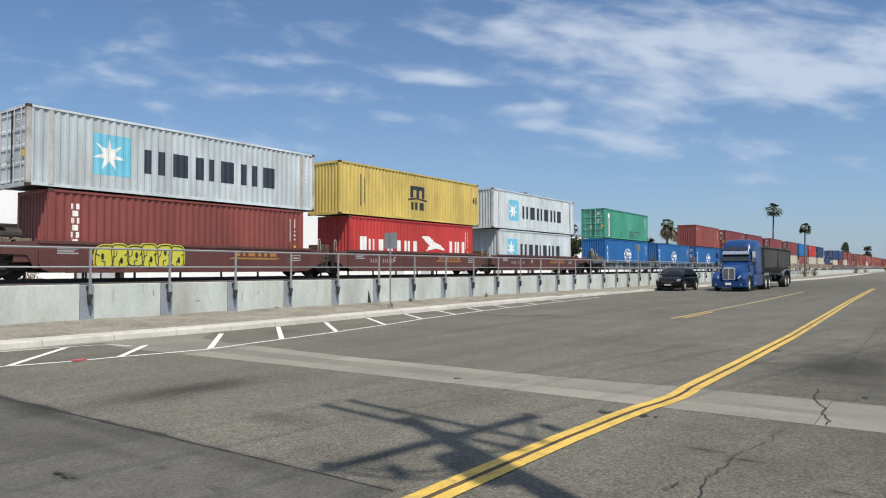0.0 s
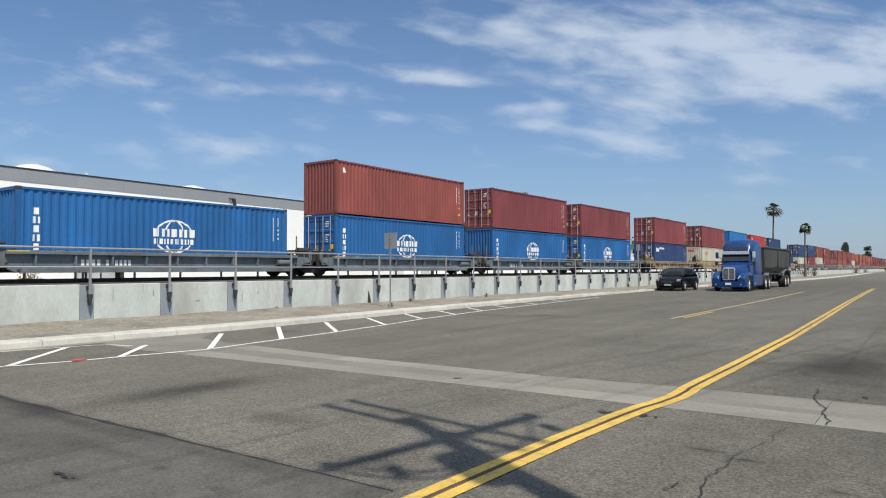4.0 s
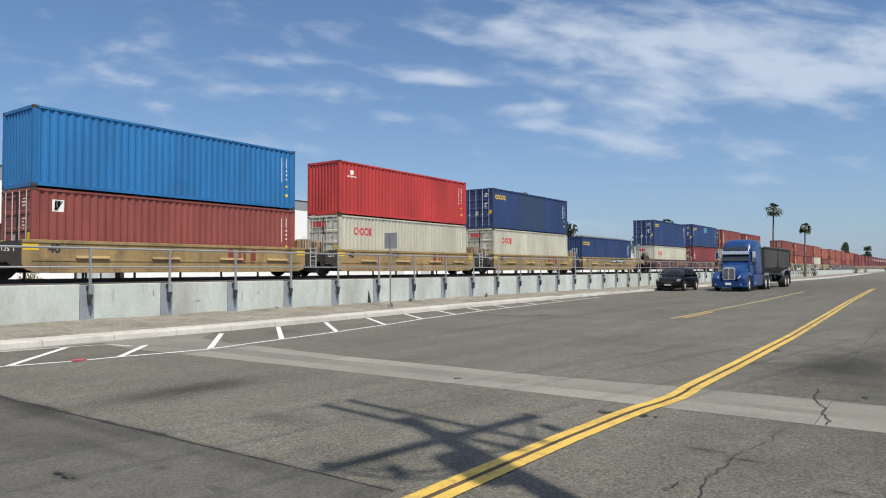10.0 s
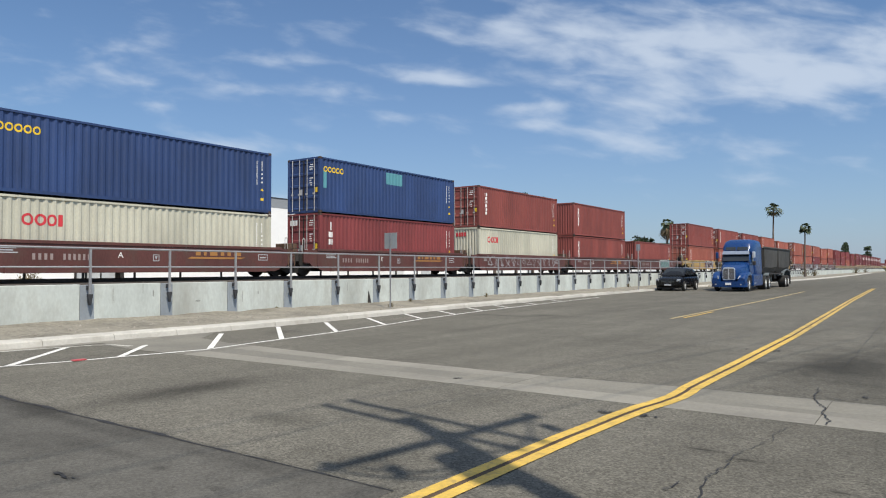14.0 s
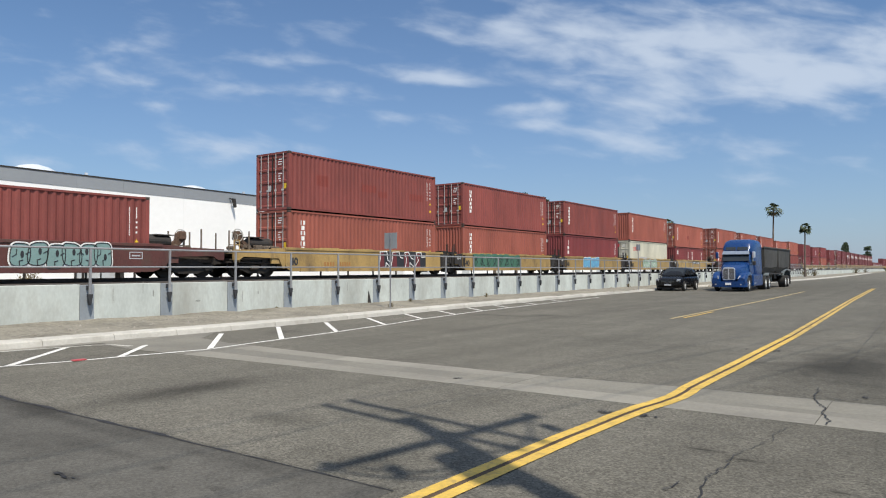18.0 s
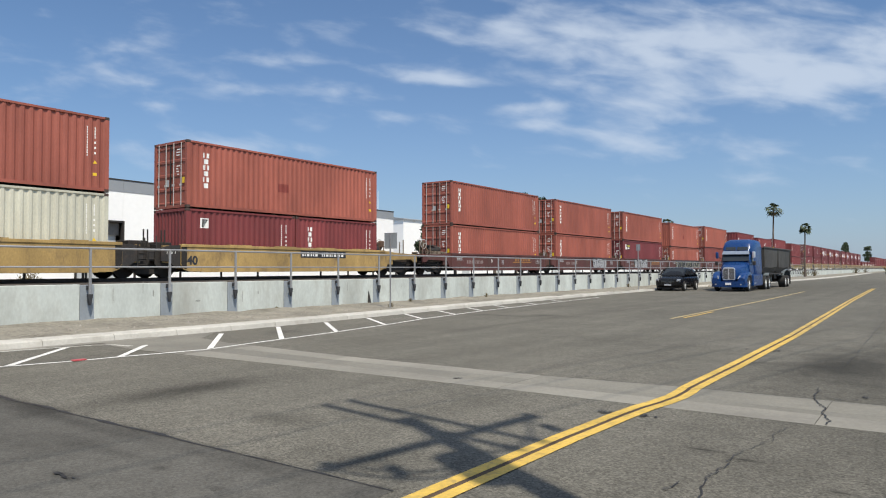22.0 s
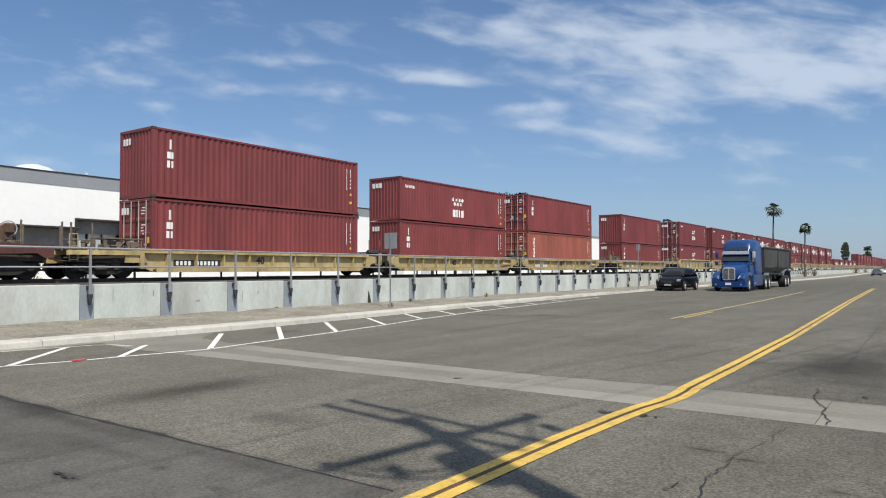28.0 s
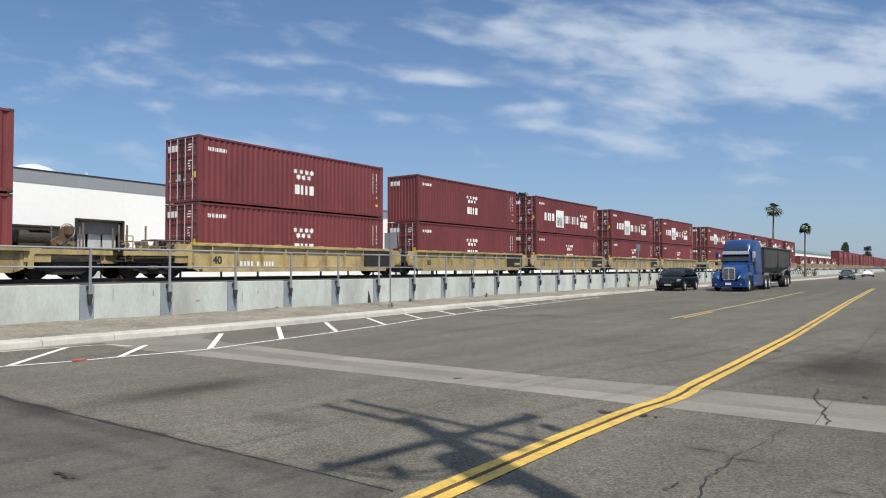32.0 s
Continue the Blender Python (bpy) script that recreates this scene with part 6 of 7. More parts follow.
# place of the box's leading end at the start, car, lower boxes, upper boxes
UNITS = [
    (11.79, "b", [(FT40, HC, "brick", B, "orange_brown")], [(FT45, HC, "silver", D, "star_word")]),
    (27.33, "b", [(FT40, HC, "red", B, "bird")], [(FT45, HC, "mustard", B, "arch_word")]),
    (42.94, "b", [(FT40, HC, "silver", B, "star_word")], [(FT45, HC, "silver", B, "star_word")]),
    (62.82, "g", [GLOBE], [(FT40, HC, "green", D, "tall_panel")]),
    (78.35, "g", [GLOBE], []),
    (93.90, "g", [(FT40, HC, "blue", D, "globe")], [(FT40, HC, "brick", B, "mark")]),
    (109.80, "g", [GLOBE], [WINE]),
    (125.05, "g", [(FT40, HC, "blue", D, "globe")], [WINE]),
    (144.94, "ts", [(FT40, HC, "navy", D, "rider")], [WINE]),
    (164.58, "t", [(FT40, HC, "cream", B, "rings")], [WINE]),
    (180.01, "t", [(FT40, HC, "brick", D, "square")], [(FT40, HC, "sky_blue", B, "plain")]),
    (195.32, "t", [(FT40, HC, "cream", D, "rings")], [(FT40, HC, "red", B, "disc")]),
    (211.07, "t", [(FT40, HC, "cream", D, "rings")], [(FT40, HC, "navy", D, "dots", "navy_band")]),
    (226.30, "t", [(FT40, HC, "navy", B, "dots")], []),
    (245.95, "b", [(FT40, STD, "cream", B, "rings")], [(FT40, HC, "navy", D, "dots")]),
    (261.33, "b", [(FT40, HC, "red_brown", D, "red_brown")], [(FT40, HC, "navy", D, "dots", "teal")]),
    (276.56, "b", [(FT40, HC, "cream", B, "rings")], [(FT40, HC, "brick", D, "orange_brown")]),
    (292.08, "b", [(FT40, HC, "brick", B, "orange_brown")], [(FT40, HC, "brick", B, "orange_brown")]),
    (307.22, "b", [(FT40, HC, "brick", B, "orange_brown")], []),
    (326.75, "y", [(FT40, HC, "orange_brown", D, "orange_brown")], [(FT40, HC, "brick", D, "plain", "rust")]),
    (342.08, "y", [(FT40, HC, "orange_brown", B, "orange_brown")], [BRICK]),
    (357.65, "y", [RED_B], [BRICK]),
    (373.13, "y", [(FT40, HC, "cream", D, "rings", "teal_low")], [(FT40, HC, "orange_brown", B, "orange_brown")]),
    (388.70, "y", [(FT20, STD, "red_brown", B, "square"), (FT20, STD, "red_brown", B, "orange_brown")], [(FT40, HC, "orange_brown", D, "orange_brown", "rust_small")]),
    (408.34, "b", [T40], [T40]),
    (423.59, "b", [T40], [T40]),
    (438.97, "b", [(FT40, HC, "maroon", D, "beam")], [T40]),
    (454.34, "b", [(FT40, STD, "orange_brown", D, "orange_brown")], [(FT40, HC, "orange_brown", B, "orange_brown", "rust_small")]),
    (469.55, "b", [(FT40, HC, "brick", D, "plain")], [T40]),
    (489.04, "r", [(FT40, HC, "red_brown", D, "red_brown")], [RED_B]),
    (504.93, "r", [RED_B], [(FT40, STD, "red_brown", B, "seven_stars")]),
    (520.72, "r", [T40], [(FT40, HC, "red_brown", D, "red_brown")]),
    (540.44, "r", [(FT40, STD, "red_brown", B, "red_brown")], [RED_B]),
    (559.93, "rr", [SEVEN], [SEVEN]),
    (575.40, "rr", [SEVEN], [SEVEN_B]),
    (590.85, "rr", [SEVEN], [PICTURE]),
    (606.56, "rr", [SEVEN], [PICTURE]),
    (622.10, "rr", [SEVEN], [PICTURE]),
    (641.70, "rr", [SEVEN], [PICTURE]),
]
FAR = [(657.2, "rr", [SEVEN], [PICTURE]), (672.6, "rr", [SEVEN], [PICTURE]), (688.1, "rr", [SEVEN], [PICTURE]), (703.5, "rr", [SEVEN], [PICTURE])] \
    + [(723.2 + 15.45 * i, "rr", [PICTURE], []) for i in range(5)]
rng_far = random.Random(21)
for car in range(4):
    for i in range(5):
        k = rng_far.choice(["red_brown", "maroon", "wine", "red_brown"])
        lo, up = (FT40, HC, k, rng_far.random() < .5, "seven_stars" if k == "maroon" else "red_brown"), (FT40, HC, rng_far.choice(["red_brown", "maroon", "wine"]), True, "seven_stars")
        FAR.append((804.7 + car * 81.5 + 15.45 * i, ("rr", "y", "b")[car % 3], [lo], [up]))
CARS = {"b": ("smooth", "brown_car", 2.70), "g": ("ribbed", "grey_car", 2.33), "t": ("smooth", "tan_car", 2.72), "ts": ("ribbed", "tan_car", 2.36), "y": ("smooth", "yellow_car", 2.72), "r": ("ribbed", "pale_car", 2.44), "rr": ("ribbed", "pale_car", 2.80)}
TAGS = {1: "C", 2: "B", 3: "number", 4: "number", 6: "number", 8: "number", 9: "plate", 11: "D", 12: "C", 13: "plate", 14: "A", 15: "E", 16: "number", 17: "C", 19: "number", 22: "C", 23: "plate", 24: "B", 25: "C", 26: "number", 29: "plate", 31: "number", 32: "number", 33: "number"}
ART = {0: (1, 1.57, 5.26, 6, "lime_mark", "lime_mark", "black_mark", "bubble"), 16: (2, 0.5, 11.2, 13, "brown_car", "brown_car", "grey_mark", "scribble"), 18: (3, 6.97, 10.45, 6, "white_mark", "teal_mark", "black_mark", "bubble"),
       19: (4, 6.38, 10.82, 4, "black_mark", "maroon", "white_mark", "block"), 20: (5, 0.67, 7.29, 8, "patch_green", "patch_green", "black_mark", "scribble"), 21: (6, 3.17, 6.6, 4, "white_mark", "azure_mark", "cyan_mark", "bubble"),
       22: (7, 3.1, 7.6, 5, "teal_mark", "mint_mark", "white_mark", "bubble"), 25: (8, 6.97, 9.99, 4, "black_mark", "grey_mark", "navy_mark", "bubble"), 26: (9, 2.3, 6.15, 5, "black_mark", "grey_mark", "black_mark", "bubble"), 27: (10, 0.86, 11.3, 11, "black_mark", "brown_car", "faint_yellow", "scribble")}


def build_train():
    rows = UNITS + FAR
    for i, (s0, car, low, up) in enumerate(rows):
        detail = i < len(UNITS) + 2
        style, paint, top = CARS[car]
        prev = rows[i - 1][0] if i else s0 - 19.6
        nxt = rows[i + 1][0] if i + 1 < len(rows) else s0 + 19.6
        g0, g1 = (s0 - prev - FT40) / 2, (nxt - s0 - FT40) / 2
        first, last = g0 > 2.5, g1 > 2.5
        if not first:
            g0 = 1.63
        if not last:
            g1 = 1.63
        c = well_car(style, paint, top, first, last, TAGS.get(i, ""), ART.get(i), 3.72 if first else 1.63, 3.72 if last else 1.63, detail)
        MOVING.append((c, TRACK_X, s0, 0.0))
        z = FLOOR_Z
        y = 0.0
        for spec in low:
            b = container(*spec, detail=detail) if len(spec) < 7 else container(*spec)
            MOVING.append((b, TRACK_X, s0 + y, z))
            y += spec[0] + 0.076
        z += (low[0][1] + 0.026) if low else 0
        for spec in up:
            b = container(*spec, detail=detail, upper=True)
            MOVING.append((b, TRACK_X, s0 - (spec[0] - FT40) / 2, z))


build_train()

# ---- vehicles ----
DRIVING = []


def loft(bm, rings, cap=True):
    vs = [[bm.verts.new(p) for p in r] for r in rings]
    n = len(vs[0])
    for a, b in zip(vs, vs[1:]):
        for i in range(n):
            bm.faces.new((a[i], a[(i + 1) % n], b[(i + 1) % n], b[i]))
    if cap:
        bm.faces.new([bm.verts.new(p) for p in rings[0]][::-1])
        bm.faces.new([bm.verts.new(p) for p in rings[-1]])


def ring8(y, w, z0, z1, wt=None, r=0.06, e=5.0, n=28):
    """A rounded cross-section of a vehicle body at y."""
    wt = w if wt is None else wt
    e = e - min(r, 0.15) * 14
    out = []
    for k in range(n):
        a = 2 * math.pi * (k + 0.5) / n
        c, s = math.cos(a), math.sin(a)
        v = math.copysign(abs(s) ** (2 / e), s)
        u = math.copysign(abs(c) ** (2 / e), c)
        out.append(((w + (wt - w) * ((v + 1) / 2) ** 1.6) * u, y, (z0 + z1) / 2 + (z1 - z0) / 2 * v))
    return out


def road_wheel(parent, x, y, r, width, rim="rim"):
    def tyre(bm):
        prof = [(0.64 * r, -width / 2), (0.92 * r, -width / 2), (r, -width / 2 + 0.04), (r, width / 2 - 0.04), (0.92 * r, width / 2), (0.64 * r, width / 2)]
        n = 24
        rings = [[(p[1], p[0] * math.cos(2 * math.pi * i / n), p[0] * math.sin(2 * math.pi * i / n)) for p in prof] for i in range(n + 1)]
        loft(bm, rings, False)

    def hub(bm):
        tube(bm, (-width / 2 + 0.03, 0, 0), (width / 2 - 0.03, 0, 0), 0.66 * r, n=20)
        tube(bm, (width / 2 - 0.03, 0, 0), (width / 2 + 0.015, 0, 0), 0.22 * r, n=12)
        for i in range(8):
            a = 2 * math.pi * i / 8
            tube(bm, (width / 2 - 0.03, 0.36 * r * math.cos(a), 0.36 * r * math.sin(a)), (width / 2 - 0.005, 0.36 * r * math.cos(a), 0.36 * r * math.sin(a)), 0.04 * r, n=6)
    at = Matrix.Translation((x, y, r)) @ (Matrix() if x > 0 else Matrix.Rotation(math.pi, 4, "Z"))
    w = part("wheel", shared(("tyre", r, width), tyre, M["tyre"]), parent=parent, at=at)
    part("rim", shared(("rim", r, width), hub, M[rim]), parent=w, label="bright metal rim")


def slab(bm, pts, normal, t=0.012):
    """A thin pane from a ring of points, t proud along the normal."""
    n = Vector(normal).normalized() * t
    lo = [bm.verts.new(Vector(p) - n * 0.3) for p in pts]
    hi = [bm.verts.new(Vector(p) + n) for p in pts]
    k = len(pts)
    bm.faces.new(hi)
    for i in range(k):
        bm.faces.new((lo[i], lo[(i + 1) % k], hi[(i + 1) % k], hi[i]))


def build_car(name, paint, label, kind):
    """A parked or driven car, its nose at y = 0 and heading towards -y."""
    car = tagged(new(name), label, "car")
    suv = kind == "suv"
    w = 0.98 if suv else 0.89
    Ln = 4.9 if suv else 4.5
    H = 1.76 if suv else 1.45
    belt = 1.13 if suv else 0.93
    bm = bmesh.new()
    loft(bm, [ring8(0.0, w - 0.17, 0.42, belt - 0.32), ring8(0.10, w - 0.05, 0.28, belt - 0.20), ring8(0.45, w, 0.25, belt - 0.12, w - 0.10), ring8(1.25, w, 0.24, belt, w - 0.07), ring8(Ln - 0.5, w, 0.24, belt + 0.03, w - 0.06), ring8(Ln - 0.12, w - 0.03, 0.28, belt), ring8(Ln, w - 0.12, 0.40, belt - 0.08)])
    part("body", bm, M[paint], car, smooth=True)
    roof0, roof1 = (1.95, Ln - 0.75) if suv else (1.9, 3.3)
    back = Ln - 0.12 if suv else Ln - 0.75
    bm = bmesh.new()
    loft(bm, [ring8(1.18, w - 0.09, belt - 0.08, belt + 0.02), ring8(roof0, w - 0.10, belt - 0.08, H - 0.03, w - 0.26), ring8((roof0 + roof1) / 2, w - 0.10, belt - 0.08, H, w - 0.25), ring8(roof1, w - 0.10, belt - 0.08, H - 0.04, w - 0.26), ring8(back, w - 0.10, belt - 0.08, belt + 0.03)])
    part("cabin", bm, M[paint], car, smooth=True)
    bm = bmesh.new()
    slab(bm, [(-w + 0.20, 1.28, belt + 0.05), (w - 0.20, 1.28, belt + 0.05), (w - 0.33, roof0 - 0.05, H - 0.08), (-w + 0.33, roof0 - 0.05, H - 0.08)], (0, -0.6, 0.8), 0.02)
    part("windscreen", bm, M["glass"], car, "tinted windscreen")
    for s in (-1, 1):
        for y0, y1 in ((1.75, 2.75), (2.85, 3.75 if suv else 3.45)):
            bm = bmesh.new()
            slab(bm, [(s * (w - 0.115), y0, belt + 0.05), (s * (w - 0.115), y1, belt + 0.05), (s * (w - 0.225), y1 - 0.05, H - 0.16), (s * (w - 0.225), y0 + 0.28 * (y0 < 2), H - 0.16)], (s, 0, 0.3), 0.02)
            part("side_window", bm, M["glass"], car, "tinted side window")
        bm = bmesh.new()
        slab(bm, [(s * (w - 0.32), -0.005, belt - 0.42), (s * (w - 0.10), 0.09, belt - 0.42), (s * (w - 0.06), 0.16, belt - 0.24), (s * (w - 0.30), 0.05, belt - 0.27)], (s * 0.3, -1, 0.1), 0.03)
        part("headlight", bm, M["lamp_lens"], car, "clear headlight")
        bm = bmesh.new()
        box(bm, s * (w + 0.02) - 0.09, s * (w + 0.02) + 0.09, 1.62, 1.72, belt + 0.04, belt + 0.18, 0.03)
        part("mirror", bm, M[paint], car)
        for y in (0.92, Ln - 0.95):
            road_wheel(car, s * (w - 0.055), y, 0.36 if suv else 0.32, 0.22)
    bm = bmesh.new()
    box(bm, -0.50, 0.50, -0.02, 0.05, belt - 0.50, belt - 0.36, 0.02)
    part("grille", bm, M["glass"], car)
    bm = bmesh.new()
    box(bm, -0.26, 0.26, -0.035, 0.0, 0.40, 0.51)
    part("number_plate", bm, M["grey_mark"], car, "pale number plate")
    bm = bmesh.new()
    box(bm, -w + 0.10, w - 0.10, 0.2, Ln - 0.2, 0.18, 0.26)
    part("underbody", bm, M["car_dark"], car)
    return car


def build_truck():
    """A sleeper tractor and its hopper trailer, the bumper at y = 0 and heading towards -y."""
    t = tagged(new("tractor_truck"), "blue conventional sleeper tractor truck parked on the asphalt", "truck")

    def add(name, fn, mat, label="", smooth=False):
        bm = bmesh.new()
        fn(bm)
        return part(name, bm, M[mat], t, label, smooth=smooth)
    add("hood", lambda bm: loft(bm, [ring8(0.30, 0.52, 0.75, 1.66, 0.46, 0.06), ring8(0.44, 0.62, 0.75, 1.80, 0.54, 0.06), ring8(1.2, 0.82, 0.75, 1.96, 0.70, 0.06), ring8(2.4, 1.02, 0.75, 2.16, 0.90, 0.06)]), "truck_blue", smooth=True)
    for s in (-1, 1):
        add("fender", lambda bm: loft(bm, [ring8(0.06, 0.27, 0.56, 0.98, 0.22, 0.08), ring8(0.30, 0.33, 0.56, 1.24, 0.27, 0.08), ring8(0.72, 0.36, 1.02, 1.40, 0.30, 0.08), ring8(1.30, 0.37, 1.14, 1.46, 0.31, 0.08), ring8(1.86, 0.36, 1.02, 1.40, 0.31, 0.08), ring8(2.3, 0.31, 0.60, 1.24, 0.24, 0.15), ring8(2.45, 0.27, 0.56, 1.12, 0.2, 0.15)]), "truck_blue", smooth=True).matrix_basis = Matrix.Translation((s * 0.88, 0, 0))
        add("headlight", lambda bm: slab(bm, [(s * 0.62, 0.06, 0.92), (s * 1.06, 0.20, 0.88), (s * 1.12, 0.36, 1.06), (s * 0.72, 0.20, 1.14)], (s * 0.25, -1, 0.45), 0.05), "lamp_lens", "clear headlight")
        add("mirror_arm", lambda bm: (tube(bm, (s * 0.98, 2.55, 2.35), (s * 1.32, 2.30, 2.62), 0.025), tube(bm, (s * 0.98, 2.55, 1.95), (s * 1.30, 2.30, 1.95), 0.025)), "car_dark")
        add("mirror", lambda bm: box(bm, s * 1.30 - 0.11, s * 1.30 + 0.11, 2.22, 2.34, 2.42, 2.92, 0.05), "polished" if s > 0 else "truck_blue", "tall mirror housing")
        add("spot_mirror", lambda bm: box(bm, s * 1.33 - 0.11, s * 1.33 + 0.11, 2.20, 2.30, 1.90, 2.22, 0.04), "car_dark", "dark lower mirror")
        add("side_fairing", lambda bm: box(bm, s * 1.02 - 0.20, s * 1.02 + 0.20, 2.55, 5.85, 0.34, 1.22, 0.07), "truck_blue", "blue fuel tank fairing")
        add("step", lambda bm: box(bm, s * 1.10 - 0.13, s * 1.10 + 0.13, 2.75, 3.45, 0.55, 0.60, 0.01), "polished")
        add("side_window", lambda bm: slab(bm, [(s * 1.06, 2.75, 2.12), (s * 1.06, 3.55, 2.12), (s * 1.03, 3.55, 2.72), (s * 1.03, 2.98, 2.72)], (s, 0, 0), 0.05), "glass", "dark side window")
        add("door_handle", lambda bm: box(bm, s * 1.08 - 0.03, s * 1.08 + 0.03, 3.35, 3.52, 1.92, 1.97, 0.01), "polished")
        add("roof_window", lambda bm: slab(bm, [(s * 0.06, 2.70, 3.03), (s * 0.80, 2.78, 3.03), (s * 0.76, 2.92, 3.27), (s * 0.06, 2.84, 3.27)], (0, -1, 0.5), 0.06), "glass", "dark roof window")
        for y, x in ((1.30, 1.04), (6.85, 1.00), (8.25, 1.00)):
            road_wheel(t, s * x, y, 0.52, 0.30 if y < 2 else 0.56)
        add("quarter_fender", lambda bm: prism(bm, [(7.75, 1.10), (7.95, 1.32), (8.45, 1.30), (8.95, 1.0), (9.0, 0.6), (8.96, 0.6), (8.88, 0.97), (8.42, 1.26), (7.97, 1.28), (7.78, 1.08)], "x", s * 1.0 - 0.30, s * 1.0 + 0.30), "grey_car", "grey quarter fender")
    add("bumper", lambda bm: prism(bm, [(-1.22, 0.55), (-1.20, 0.26), (-1.08, 0.10), (-0.80, 0.0), (0.80, 0.0), (1.08, 0.10), (1.20, 0.26), (1.22, 0.55)], "z", 0.33, 0.74), "truck_blue", "deep blue bumper")
    for s in (-1, 1):
        add("fog_light", lambda bm: tube(bm, (s * 0.85, 0.05, 0.52), (s * 0.86, 0.0, 0.52), 0.06, n=12), "lamp_lens")
    add("grille_shell", lambda bm: prism(bm, [(-0.40, 0.84), (0.40, 0.84), (0.43, 0.92), (0.42, 1.60), (0.35, 1.71), (0.22, 1.76), (-0.22, 1.76), (-0.35, 1.71), (-0.42, 1.60), (-0.43, 0.92)], "y", 0.20, 0.38), "polished", "polished grille surround")
    add("grille_back", lambda bm: prism(bm, [(-0.36, 0.89), (0.36, 0.89), (0.38, 0.96), (0.37, 1.58), (0.31, 1.66), (-0.31, 1.66), (-0.37, 1.58), (-0.38, 0.96)], "y", 0.175, 0.21), "car_dark")
    for i in range(11):
        x = -0.325 + i * 0.065
        add("grille_bar", lambda bm: box(bm, x - 0.011, x + 0.011, 0.15, 0.18, 0.91, 1.65 - abs(x) * 0.12), "galv")
    add("grille_bar", lambda bm: box(bm, -0.03, 0.03, 0.135, 0.19, 0.88, 1.70), "polished")
    add("cab", lambda bm: loft(bm, [ring8(2.28, 1.03, 0.62, 2.14, 1.0, 0.05), ring8(2.40, 1.05, 0.62, 2.20, 1.0, 0.05), ring8(2.86, 1.07, 0.62, 3.02, 0.98, 0.06), ring8(3.6, 1.10, 0.62, 3.08, 1.02, 0.06)]), "truck_blue", smooth=True)
    add("sleeper", lambda bm: loft(bm, [ring8(2.72, 0.90, 2.86, 3.06, 0.86, 0.10), ring8(2.84, 0.98, 2.80, 3.26, 0.90, 0.12), ring8(3.0, 1.06, 2.6, 3.56, 0.99, 0.08), ring8(3.25, 1.12, 1.6, 3.76, 1.06, 0.05), ring8(3.6, 1.18, 0.75, 3.85, 1.11, 0.03, 6), ring8(4.2, 1.20, 0.75, 3.90, 1.14, 0.02, 7), ring8(5.75, 1.20, 0.75, 3.88, 1.14, 0.02, 7)]), "truck_blue", smooth=True)
    add("windscreen", lambda bm: slab(bm, [(-0.94, 2.36, 2.20), (0.94, 2.36, 2.20), (0.90, 2.66, 2.72), (-0.90, 2.66, 2.72)], (0, -1, 0.6), 0.06), "glass", "dark windscreen")
    add("sun_visor", lambda bm: slab(bm, [(-0.96, 2.44, 2.70), (0.96, 2.44, 2.70), (0.93, 2.66, 2.95), (-0.93, 2.66, 2.95)], (0, -1, 0.8), 0.06), "chrome", "bright metal sun visor")
    add("number_plate", lambda bm: box(bm, -0.20, 0.20, -0.03, 0.0, 0.48, 0.64), "white_mark", "white number plate")
    add("chassis", lambda bm: (box(bm, -0.45, -0.35, 0.4, 9.0, 0.70, 0.98), box(bm, 0.35, 0.45, 0.4, 9.0, 0.70, 0.98), box(bm, -0.4, 0.4, 6.8, 8.2, 0.98, 1.12)), "car_dark")
    add("fifth_wheel", lambda bm: tube(bm, (0, 7.5, 1.12), (0, 7.5, 1.20), 0.45, n=16), "bogie")
    t.matrix_basis = pose(-12.15, 52.5, 0)
    # trailer
    tr = tagged(new("dump_trailer"), "dusty dark grey hopper dump trailer coupled behind the truck", "trailer")

    def tadd(name, fn, mat, label="", smooth=False):
        bm = bmesh.new()
        fn(bm)
        return part(name, bm, M[mat], tr, label, smooth=smooth)

    def sect(y, z0, wb):
        return [(-wb, y, z0), (wb, y, z0), (1.22, y, z0 + 0.45), (1.26, y, 3.32), (-1.26, y, 3.32), (-1.22, y, z0 + 0.45)]
    for a, b in ((6.2, 12.15), (12.22, 18.15)):
        tadd("hopper", lambda bm: loft(bm, [sect(a, 1.48, 1.05), sect(a + 0.5, 1.36, 1.0), sect((a + b) / 2, 1.26, 0.95), sect(b - 0.5, 1.36, 1.0), sect(b, 1.48, 1.05)]), "trailer")
    for s in (-1, 1):
        for y in (6.25, 12.18, 18.1):
            tadd("side_stake", lambda bm: box(bm, s * 1.275 - 0.03, s * 1.275 + 0.03, y - 0.06, y + 0.06, 1.70, 3.34), "trailer")
        tadd("top_rail", lambda bm: box(bm, s * 1.27 - 0.06, s * 1.27 + 0.06, 6.15, 18.2, 3.28, 3.40, 0.02), "trailer")
        tadd("frame_rail", lambda bm: box(bm, s * 0.5 - 0.07, s * 0.5 + 0.07, 6.3, 18.1, 1.10, 1.32), "car_dark")
        tadd("side_rail", lambda bm: box(bm, s * 1.15 - 0.05, s * 1.15 + 0.05, 8.9, 15.0, 1.18, 1.30), "car_dark")
        tadd("mudguard", lambda bm: prism(bm, [(14.8, 1.10), (15.1, 1.42), (16.5, 1.60), (18.0, 1.40), (18.2, 1.05), (18.15, 1.05), (17.95, 1.36), (16.5, 1.55), (15.12, 1.38), (14.85, 1.10)], "x", s * 1.0 - 0.28, s * 1.0 + 0.28), "grey_car")
        for y in (15.85, 17.2):
            road_wheel(tr, s * 0.98, y, 0.52, 0.56)
